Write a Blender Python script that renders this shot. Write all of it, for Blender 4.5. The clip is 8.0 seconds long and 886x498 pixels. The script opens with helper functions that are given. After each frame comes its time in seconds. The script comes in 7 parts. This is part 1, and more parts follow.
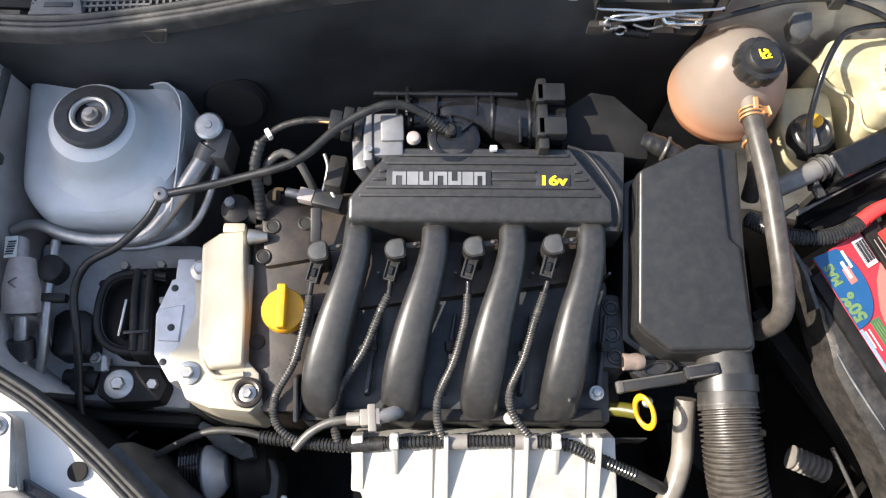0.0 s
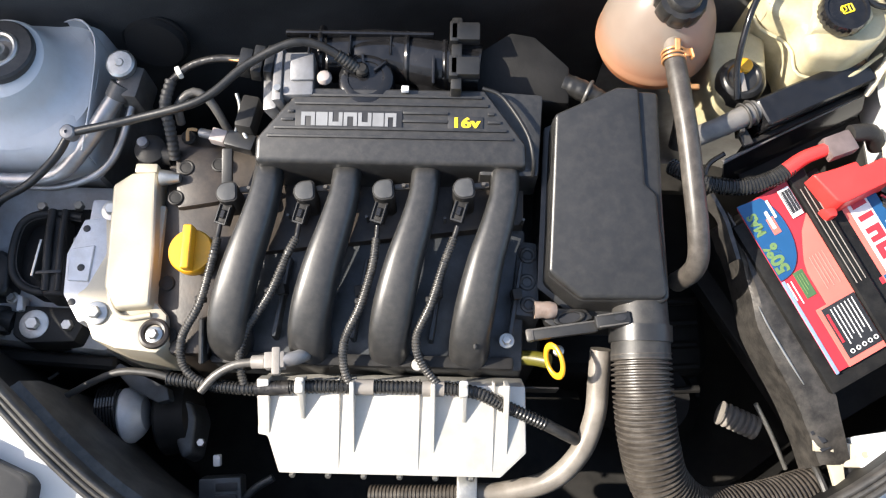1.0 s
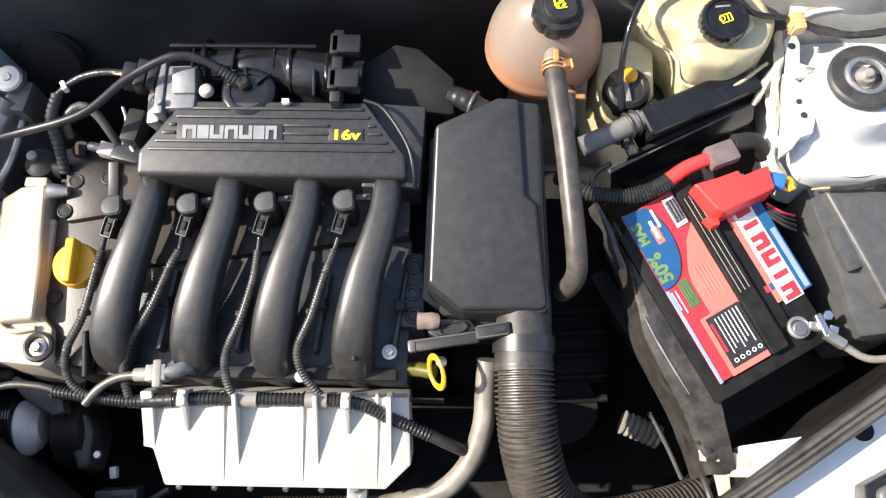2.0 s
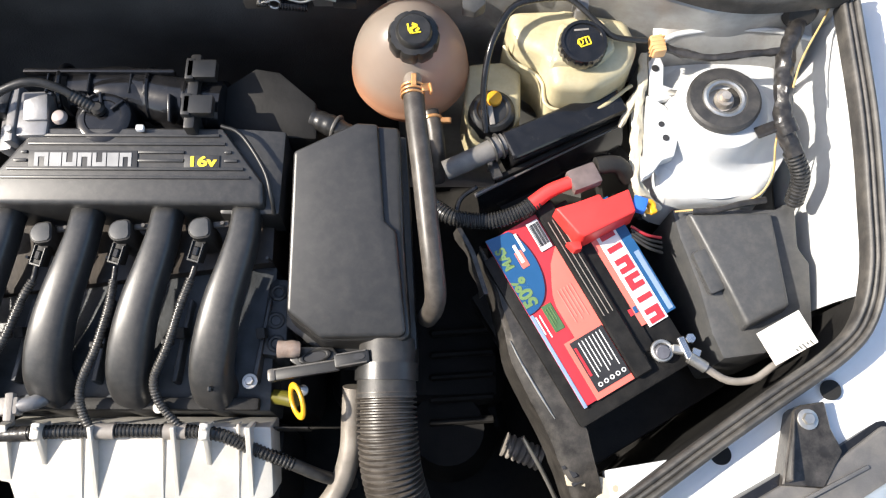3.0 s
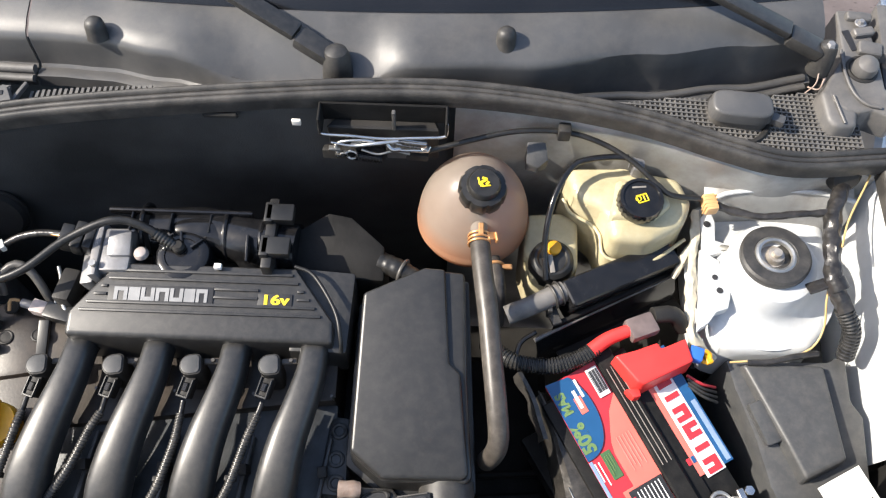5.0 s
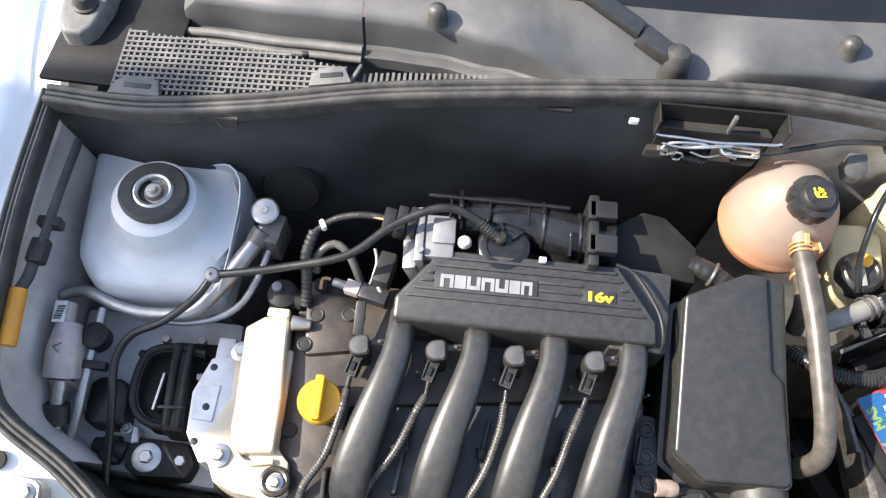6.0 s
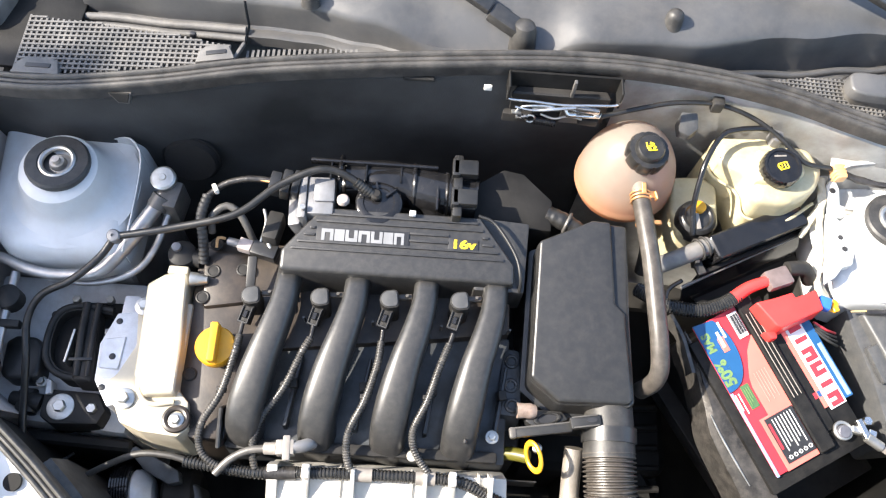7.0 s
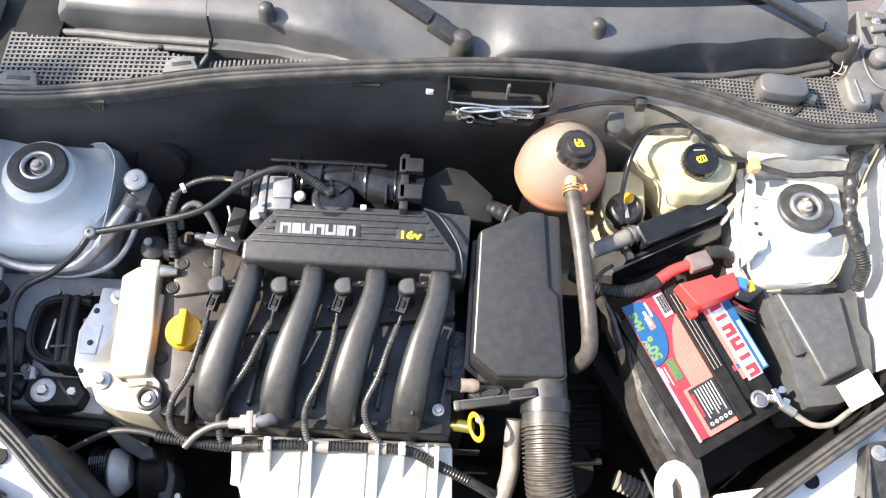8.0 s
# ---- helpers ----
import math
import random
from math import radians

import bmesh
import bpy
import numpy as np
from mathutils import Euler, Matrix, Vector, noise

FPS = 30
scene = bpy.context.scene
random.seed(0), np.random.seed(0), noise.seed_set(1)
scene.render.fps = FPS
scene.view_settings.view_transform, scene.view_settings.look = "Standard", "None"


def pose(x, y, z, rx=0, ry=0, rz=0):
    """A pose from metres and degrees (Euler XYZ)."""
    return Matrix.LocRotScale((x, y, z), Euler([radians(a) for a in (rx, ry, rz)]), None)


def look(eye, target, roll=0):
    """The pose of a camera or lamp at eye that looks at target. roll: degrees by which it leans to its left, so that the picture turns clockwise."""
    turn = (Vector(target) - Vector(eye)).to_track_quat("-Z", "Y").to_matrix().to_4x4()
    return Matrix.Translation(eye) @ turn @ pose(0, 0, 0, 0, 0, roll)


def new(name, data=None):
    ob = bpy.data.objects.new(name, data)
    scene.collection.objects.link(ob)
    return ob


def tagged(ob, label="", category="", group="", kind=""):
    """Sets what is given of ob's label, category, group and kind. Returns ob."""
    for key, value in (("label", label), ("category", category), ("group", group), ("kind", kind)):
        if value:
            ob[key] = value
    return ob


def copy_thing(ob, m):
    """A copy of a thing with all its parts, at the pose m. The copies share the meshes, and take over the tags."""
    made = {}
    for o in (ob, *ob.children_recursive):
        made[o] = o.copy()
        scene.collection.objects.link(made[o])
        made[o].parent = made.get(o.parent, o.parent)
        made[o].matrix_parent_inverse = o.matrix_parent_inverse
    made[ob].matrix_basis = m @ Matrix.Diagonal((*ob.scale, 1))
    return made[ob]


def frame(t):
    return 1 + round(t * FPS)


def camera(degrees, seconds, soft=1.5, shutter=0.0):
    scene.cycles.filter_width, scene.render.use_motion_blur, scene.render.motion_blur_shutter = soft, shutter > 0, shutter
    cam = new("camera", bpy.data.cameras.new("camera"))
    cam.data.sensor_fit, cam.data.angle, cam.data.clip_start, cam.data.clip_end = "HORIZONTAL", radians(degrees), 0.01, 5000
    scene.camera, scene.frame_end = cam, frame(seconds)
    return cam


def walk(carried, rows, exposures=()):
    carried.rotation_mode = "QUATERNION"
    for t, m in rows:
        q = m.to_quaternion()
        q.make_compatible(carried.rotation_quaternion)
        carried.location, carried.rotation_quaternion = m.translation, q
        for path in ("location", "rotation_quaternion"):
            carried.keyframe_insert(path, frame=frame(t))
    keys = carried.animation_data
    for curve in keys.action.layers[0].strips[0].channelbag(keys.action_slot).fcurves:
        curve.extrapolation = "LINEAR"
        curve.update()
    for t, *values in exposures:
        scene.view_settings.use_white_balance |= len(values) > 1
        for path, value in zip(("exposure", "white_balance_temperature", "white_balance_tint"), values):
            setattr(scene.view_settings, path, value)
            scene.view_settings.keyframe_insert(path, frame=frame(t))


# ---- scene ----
cam = camera(57.0, 8.0, 1.2)
PATH = [
    (0, (0.042, -0.327, 1.665), (0.065, 0.392, -0.201), 2.0),
    (0.3, (0.074, -0.333, 1.652), (0.081, 0.347, -0.224), 1.3),
    (0.5, (0.094, -0.344, 1.645), (0.088, 0.326, -0.239), 0.7),
    (0.8, (0.129, -0.346, 1.641), (0.118, 0.299, -0.247), 0.1),
    (1, (0.164, -0.344, 1.64), (0.138, 0.3, -0.253), -1.0),
    (1.2, (0.198, -0.339, 1.636), (0.153, 0.301, -0.258), -3.1),
    (2.3, (0.333, -0.332, 1.645), (0.303, 0.34, -0.239), -1.4),
    (2.5, (0.359, -0.326, 1.646), (0.341, 0.355, -0.235), -0.2),
    (2.8, (0.402, -0.312, 1.641), (0.397, 0.363, -0.242), 0.6),
    (3, (0.426, -0.305, 1.642), (0.439, 0.354, -0.246), 1.3),
    (3.3, (0.459, -0.322, 1.637), (0.467, 0.376, -0.215), 0.5),
    (3.5, (0.475, -0.326, 1.637), (0.471, 0.477, -0.194), -1.0),
    (3.8, (0.481, -0.31, 1.658), (0.49, 0.583, -0.135), 0.4),
    (4, (0.481, -0.304, 1.668), (0.502, 0.639, -0.095), 1.0),
    (4.2, (0.481, -0.295, 1.677), (0.501, 0.676, -0.072), 0.9),
    (5.3, (0.261, -0.308, 1.674), (0.264, 0.632, -0.091), 3.3),
    (5.5, (0.19, -0.309, 1.678), (0.184, 0.626, -0.09), 3.3),
    (5.8, (0.066, -0.308, 1.679), (0.045, 0.606, -0.104), 3.2),
    (6, (0.012, -0.295, 1.686), (-0.024, 0.576, -0.114), 3.5),
    (6.2, (-0.023, -0.283, 1.698), (-0.071, 0.544, -0.122), 3.4),
    (6.3, (-0.034, -0.298, 1.698), (-0.074, 0.547, -0.111), 3.9),
    (6.5, (-0.031, -0.317, 1.717), (-0.009, 0.539, -0.09), 7.6),
    (6.8, (0.06, -0.35, 1.746), (0.14, 0.496, -0.055), 9.4),
    (7, (0.115, -0.384, 1.767), (0.181, 0.489, -0.031), 7.7),
    (7.3, (0.154, -0.406, 1.8), (0.198, 0.473, 0.001), 6.2),
    (7.5, (0.151, -0.423, 1.815), (0.218, 0.462, 0.023), 7.1),
    (8, (0.176, -0.449, 1.848), (0.255, 0.445, 0.061), 7.4),
]
walk(cam, [(t, look(eye, target, roll)) for t, eye, target, roll in PATH],
     [(t, stops, 6750, 10) for t, stops in ((0.0, 1.29), (0.5, 1.34), (1.2, 1.35), (2.5, 1.23), (3.3, 1.11), (4.2, 0.99), (5.3, 1.24), (6.0, 1.73), (6.5, 1.84), (8.0, 1.84))])
# ---- world and sun ----
SUN_EL, SUN_AZ = 40.0, -4.0
world = bpy.data.worlds.new("sky")
scene.world = world
world.use_nodes = True
wn, wl = world.node_tree.nodes, world.node_tree.links
sky = wn.new("ShaderNodeTexSky")
sky.sky_type, sky.sun_disc = "NISHITA", False
sky.sun_elevation, sky.sun_rotation = radians(SUN_EL), radians(270 + SUN_AZ)
sky.air_density, sky.dust_density = 1.0, 1.5
wn["Background"].inputs[1].default_value = 0.15
wl.new(sky.outputs[0], wn["Background"].inputs[0])
lamp = new("sun", bpy.data.lights.new("sun", "SUN"))
lamp.data.energy, lamp.data.angle, lamp.data.color = 4.3, radians(0.55), (1.0, 0.945, 0.86)
lamp.matrix_world = look((-math.cos(radians(SUN_EL)) * math.cos(radians(SUN_AZ)) * 10, math.cos(radians(SUN_EL)) * math.sin(radians(SUN_AZ)) * 10, math.sin(radians(SUN_EL)) * 10), (0, 0, 0))


# ---- materials ----
def M(name, col, rough=0.5, metal=0.0, scale=30.0, var=0.25, bump=0.15, fine=400.0, dust=None, dust_amount=0.3, coat=0.0, spec=0.5):
    m = bpy.data.materials.new(name)
    m.use_nodes = True
    nt = m.node_tree
    N, L = nt.nodes, nt.links
    b = N["Principled BSDF"]
    tc = N.new("ShaderNodeTexCoord")
    n1, n2 = N.new("ShaderNodeTexNoise"), N.new("ShaderNodeTexNoise")
    n1.inputs["Scale"].default_value, n1.inputs["Detail"].default_value = scale, 5.0
    n2.inputs["Scale"].default_value, n2.inputs["Detail"].default_value = fine, 3.0
    for n in (n1, n2):
        L.new(tc.outputs["Object"], n.inputs["Vector"])
    ramp = N.new("ShaderNodeValToRGB")
    ramp.color_ramp.elements[0].position, ramp.color_ramp.elements[1].position = 0.3, 0.7
    ramp.color_ramp.elements[0].color = (*[max(0.0, c * (1 - var)) for c in col], 1)
    ramp.color_ramp.elements[1].color = (*[min(1.0, c * (1 + var)) for c in col], 1)
    L.new(n1.outputs[0], ramp.inputs[0])
    last = ramp.outputs[0]
    if dust:
        n3 = N.new("ShaderNodeTexNoise")
        n3.inputs["Scale"].default_value, n3.inputs["Detail"].default_value, n3.inputs["Roughness"].default_value = scale * 1.5, 8.0, 0.7
        L.new(tc.outputs["Object"], n3.inputs["Vector"])
        r3 = N.new("ShaderNodeMapRange")
        r3.inputs["From Min"].default_value, r3.inputs["From Max"].default_value = 0.42, 0.75
        r3.inputs["To Max"].default_value = dust_amount
        L.new(n3.outputs[0], r3.inputs["Value"])
        mx = N.new("ShaderNodeMixRGB")
        L.new(r3.outputs[0], mx.inputs[0])
        L.new(last, mx.inputs[1])
        mx.inputs[2].default_value = (*dust, 1)
        last = mx.outputs[0]
    L.new(last, b.inputs["Base Color"])
    rr = N.new("ShaderNodeMapRange")
    rr.inputs["To Min"].default_value, rr.inputs["To Max"].default_value = max(0.03, rough - 0.05), min(1.0, rough + 0.05)
    L.new(n1.outputs[0], rr.inputs["Value"])
    L.new(rr.outputs[0], b.inputs["Roughness"])
    b.inputs["Metallic"].default_value = metal
    b.inputs["Coat Weight"].default_value = coat
    b.inputs["Specular IOR Level"].default_value = spec
    if bump:
        bp = N.new("ShaderNodeBump")
        bp.inputs["Strength"].default_value, bp.inputs["Distance"].default_value = bump, 0.001
        L.new(n2.outputs[0], bp.inputs["Height"])
        L.new(bp.outputs[0], b.inputs["Normal"])
    return m


DUST = (0.30, 0.27, 0.23)
PAINT = M("white_paint", (0.74, 0.76, 0.77), 0.32, 0.0, 8, 0.05, 0.03, 60, (0.50, 0.48, 0.44), 0.25, 0.4)
BAYPAINT = M("bay_paint", (0.56, 0.575, 0.58), 0.40, 0.0, 14, 0.08, 0.05, 90, (0.40, 0.37, 0.32), 0.4, 0.15)
GREYMETAL = M("dirty_sheet_metal", (0.36, 0.36, 0.35), 0.42, 0.35, 14, 0.35, 0.12, 120, (0.20, 0.17, 0.14), 0.7)
RAILMETAL = M("rail_metal", (0.60, 0.60, 0.60), 0.5, 0.1, 16, 0.2, 0.12, 150, (0.30, 0.26, 0.22), 0.6)
FELT = M("firewall_felt", (0.046, 0.046, 0.0455), 0.95, 0.0, 7, 0.5, 0.5, 500, spec=0.15)
PLASTIC = M("engine_plastic", (0.024, 0.0236, 0.0233), 0.37, 0.0, 90, 0.12, 0.06, 1800, DUST, 0.08, spec=0.6)
PLASTIC2 = M("airbox_plastic", (0.019, 0.0189, 0.0189), 0.36, 0.0, 60, 0.10, 0.12, 1500, DUST, 0.05, spec=0.6)
GLOSSBLACK = M("gloss_black", (0.009, 0.009, 0.010), 0.16, 0.0, 60, 0.3, 0.06, 150, DUST, 0.03)
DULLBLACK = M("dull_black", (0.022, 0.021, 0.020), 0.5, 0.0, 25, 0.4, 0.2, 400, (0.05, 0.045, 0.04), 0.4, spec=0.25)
RUBBER = M("rubber", (0.026, 0.025, 0.024), 0.50, 0.0, 50, 0.2, 0.15, 900, DUST, 0.12)
HOSE = M("dusty_hose", (0.046, 0.039, 0.033), 0.40, 0.0, 50, 0.2, 0.15, 700, DUST, 0.2)
SEAL = M("seal_rubber", (0.034, 0.032, 0.030), 0.5, 0.0, 25, 0.25, 0.2, 500, DUST, 0.22)
CONDUIT = M("conduit", (0.018, 0.018, 0.018), 0.25, 0.0, 60, 0.3, 0.03, 600, DUST, 0.07)
LEADTUBE = M("dusty_conduit", (0.036, 0.035, 0.034), 0.32, 0.0, 60, 0.3, 0.03, 600, DUST, 0.25)
SATINBLACK = M("satin_black", (0.014, 0.014, 0.014), 0.42, 0.0, 20, 0.3, 0.06, 600, DUST, 0.05)
COWL = M("cowl_plastic", (0.064, 0.064, 0.065), 0.40, 0.0, 10, 0.25, 0.12, 900, DUST, 0.18, spec=0.6)
COWLGREY = M("weathered_plastic", (0.095, 0.092, 0.090), 0.48, 0.0, 20, 0.2, 0.15, 600, DUST, 0.3)
LENS = M("lamp_lens", (0.24, 0.28, 0.32), 0.12, 0.0, 20, 0.15, 0.02, 200, DUST, 0.1)
GRILLE = M("grille_plastic", (0.095, 0.092, 0.089), 0.6, 0.0, 30, 0.25, 0.3, 400, DUST, 0.3)
VALVE = M("valve_cover_black", (0.027, 0.0210, 0.0170), 0.42, 0.0, 30, 0.5, 0.12, 350, (0.09, 0.068, 0.05), 0.5)
ALU = M("cast_aluminium", (0.56, 0.54, 0.50), 0.5, 0.3, 30, 0.12, 0.15, 350, (0.42, 0.36, 0.28), 0.3)
CREAM = M("timing_cover_cast", (0.47, 0.42, 0.325), 0.45, 0.15, 30, 0.10, 0.12, 350, (0.50, 0.42, 0.30), 0.35)
BRACKET = M("bracket_cast", (0.58, 0.59, 0.61), 0.5, 0.25, 40, 0.12, 0.2, 350, (0.36, 0.33, 0.30), 0.35)
STEEL = M("zinc_steel", (0.50, 0.49, 0.46), 0.35, 0.85, 60, 0.2, 0.2, 400, (0.3, 0.24, 0.16), 0.3)
PIPE = M("aluminium_pipe", (0.42, 0.41, 0.40), 0.35, 0.7, 40, 0.2, 0.15, 300, (0.25, 0.2, 0.16), 0.4)
CHROME = M("bright_steel", (0.65, 0.64, 0.62), 0.2, 0.95, 60, 0.15, 0.1, 400)
YELLOW = M("yellow_plastic", (0.70, 0.33, 0.012), 0.38, 0.0, 40, 0.10, 0.1, 500, (0.45, 0.28, 0.05), 0.3)
EMBLEM = M("yellow_ink", (0.80, 0.58, 0.02), 0.5, 0.0, 60, 0.1, 0.0)
AMBER = M("amber_grip", (0.62, 0.25, 0.02), 0.45, 0.0, 40, 0.12, 0.15, 300, (0.35, 0.2, 0.08), 0.3)
RESERVOIR = M("cream_plastic", (0.49, 0.435, 0.28), 0.38, 0.0, 18, 0.2, 0.1, 200, (0.28, 0.22, 0.11), 0.6)
REDCOVER = M("red_plastic", (0.80, 0.045, 0.04), 0.4, 0.0, 40, 0.08, 0.1, 400)
REDLABEL = M("red_label", (0.50, 0.034, 0.046), 0.3, 0.0, 40, 0.08, 0.02)
PINKLABEL = M("salmon_label", (0.77, 0.16, 0.125), 0.3, 0.0, 40, 0.06, 0.02)
BLUELABEL = M("blue_label", (0.015, 0.080, 0.20), 0.3, 0.0, 40, 0.08, 0.02)
SKYLABEL = M("pale_blue_label", (0.22, 0.30, 0.45), 0.3, 0.0, 40, 0.08, 0.02)
WHITELABEL = M("white_label", (0.78, 0.77, 0.76), 0.4, 0.0, 40, 0.05, 0.02)
GREENLABEL = M("green_label", (0.06, 0.13, 0.055), 0.4, 0.0, 40, 0.1, 0.02)
LIMEINK = M("lime_ink", (0.13, 0.21, 0.08), 0.4, 0.0, 40, 0.05, 0.0)
PAPER = M("paper_tag", (0.70, 0.68, 0.62), 0.7, 0.0, 40, 0.06, 0.1, 300)
INK = M("black_ink", (0.02, 0.02, 0.022), 0.5, 0.0, 60, 0.2, 0.0)
SILVERINK = M("silver_letters", (0.25, 0.25, 0.25), 0.4, 0.3, 60, 0.1, 0.05)
WRITEPINK = M("pale_pink_ink", (0.80, 0.24, 0.20), 0.4, 0.0, 60, 0.05, 0.0)
OLIVE = M("olive_tube", (0.10, 0.09, 0.012), 0.4, 0.0, 40, 0.2, 0.1)
HEADGREY = M("blue_grey_casting", (0.052, 0.057, 0.062), 0.42, 0.2, 30, 0.45, 0.3, 250, (0.02, 0.019, 0.018), 0.6)
PIPEGREY = M("dusty_steel_pipe", (0.25, 0.225, 0.195), 0.38, 0.2, 40, 0.25, 0.15, 300, (0.16, 0.13, 0.10), 0.5)
STRIP = M("worn_grey_strip", (0.090, 0.086, 0.080), 0.4, 0.2, 50, 0.3, 0.2, 300, (0.18, 0.155, 0.13), 0.4)
PUTTY = M("brown_rubber_bung", (0.26, 0.185, 0.145), 0.55, 0.0, 60, 0.3, 0.3, 300, (0.40, 0.36, 0.32), 0.5)
BATBLACK = M("battery_case", (0.011, 0.011, 0.0113), 0.55, 0.0, 40, 0.25, 0.2, 400, DUST, 0.04, spec=0.14)
FUSE = M("fusebox_plastic", (0.055, 0.056, 0.057), 0.42, 0.0, 60, 0.10, 0.12, 1000, DUST, 0.12)
TAPE = M("harness_tape", (0.016, 0.015, 0.015), 0.3, 0.0, 60, 0.4, 1.0, 110, DUST, 0.12)
TAN = M("tan_plug", (0.62, 0.36, 0.16), 0.5, 0.0, 60, 0.1, 0.1)
YWIRE = M("tan_wire", (0.55, 0.38, 0.16), 0.5, 0.0, 60, 0.1, 0.0)
BLUEPL = M("blue_plastic", (0.03, 0.14, 0.55), 0.4, 0.0, 60, 0.1, 0.0)
TRAYMETAL = M("worn_steel_plate", (0.042, 0.039, 0.036), 0.34, 0.35, 45, 0.4, 0.25, 300, (0.14, 0.125, 0.11), 0.6)
RUST = M("weathered_steel", (0.44, 0.40, 0.35), 0.45, 0.6, 80, 0.3, 0.3, 300, (0.22, 0.15, 0.10), 0.4)
GROMMET = M("felt_grommet", (0.011, 0.0105, 0.010), 0.9, 0.0, 30, 0.3, 0.3, 300)
LEAD = M("lead_post", (0.16, 0.16, 0.18), 0.5, 0.5, 60, 0.3, 0.3, 300, (0.09, 0.09, 0.10), 0.5)
# near-black for black parts, and for shaded parts darkened by colour
DEEPBLACK = M("deep_black", (0.014, 0.0134, 0.0128), 0.6, 0.0, 25, 0.4, 0.3, 200, spec=0.18)
GREYCABLE = M("grey_cable", (0.22, 0.20, 0.18), 0.5, 0.0, 50, 0.2, 0.2, 400, DUST, 0.2)
PIERMAT = M("shade_pier_grey", (0.45, 0.43, 0.40), 0.9, 0.0, 3, 0.1, 0.4, 60)
GLASSBLACK = M("screen_border", (0.010, 0.010, 0.011), 0.25, 0.0, 10, 0.2, 0.0)
COOLANT = M("coolant", (0.85, 0.33, 0.11), 0.4, 0.0, 20, 0.15, 0.0)
CAPBLACK = M("cap_black", (0.014, 0.0138, 0.0135), 0.36, 0.0, 40, 0.3, 0.1, 600, DUST, 0.08)
COPPER = M("coppery_spring_steel", (0.72, 0.36, 0.15), 0.32, 0.55, 80, 0.2, 0.1, 300)
DUSTALU = M("dusty_aluminium", (0.42, 0.36, 0.335), 0.5, 0.2, 45, 0.2, 0.3, 250, (0.30, 0.24, 0.19), 0.5)
CASTGREY = M("dull_casting", (0.22, 0.22, 0.225), 0.42, 0.4, 30, 0.2, 0.15, 350, (0.12, 0.10, 0.09), 0.5)
SMOKE = M("smoky_plastic", (0.15, 0.115, 0.108), 0.3, 0.0, 60, 0.25, 0.1, 300)


def ground_material():
    """Trodden brown-grey paving with small dark scuffs."""
    m = M("paving", (0.120, 0.098, 0.094), 0.85, 0.0, 6, 0.25, 1.0, 60, (0.075, 0.058, 0.056), 0.5)
    N, L = m.node_tree.nodes, m.node_tree.links
    b = N["Principled BSDF"]
    old = b.inputs["Base Color"].links[0].from_socket
    tc, mp, vo, no = N.new("ShaderNodeTexCoord"), N.new("ShaderNodeMapping"), N.new("ShaderNodeTexVoronoi"), N.new("ShaderNodeTexNoise")
    mp.inputs["Scale"].default_value = (7.0, 14.0, 7.0)
    mp.inputs["Rotation"].default_value = (0, 0, radians(-35))
    no.inputs["Scale"].default_value, no.inputs["Detail"].default_value = 40, 4
    add = N.new("ShaderNodeMixRGB")
    add.inputs[0].default_value = 0.04
    L.new(tc.outputs["Object"], mp.inputs[0])
    L.new(tc.outputs["Object"], no.inputs["Vector"])
    L.new(mp.outputs[0], add.inputs[1])
    L.new(no.outputs["Color"], add.inputs[2])
    L.new(add.outputs[0], vo.inputs["Vector"])
    rng = N.new("ShaderNodeMapRange")
    rng.inputs["From Min"].default_value, rng.inputs["From Max"].default_value = 0.12, 0.24
    rng.inputs["To Min"].default_value, rng.inputs["To Max"].default_value = 0.62, 0.0
    L.new(vo.outputs["Distance"], rng.inputs["Value"])
    mix = N.new("ShaderNodeMixRGB")
    mix.inputs[2].default_value = (0.035, 0.027, 0.028, 1)
    L.new(rng.outputs[0], mix.inputs[0])
    L.new(old, mix.inputs[1])
    L.new(mix.outputs[0], b.inputs["Base Color"])
    return m


GROUND = ground_material()
STUB = M("grey_plastic_tube", (0.12, 0.115, 0.11), 0.35, 0.0, 50, 0.25, 0.1, 400, DUST, 0.25)
# dusty inner sheet, with the pinkish reflected light put into its colour
PINKLITDUST = M("dusty_pink_lit_sheet", (0.50, 0.455, 0.43), 0.55, 0.0, 18, 0.2, 0.15, 120, (0.30, 0.25, 0.215), 0.55)
SEALANT = M("yellowed_sealant", (0.50, 0.46, 0.36), 0.6, 0.0, 60, 0.2, 0.6, 200, (0.32, 0.27, 0.18), 0.5)


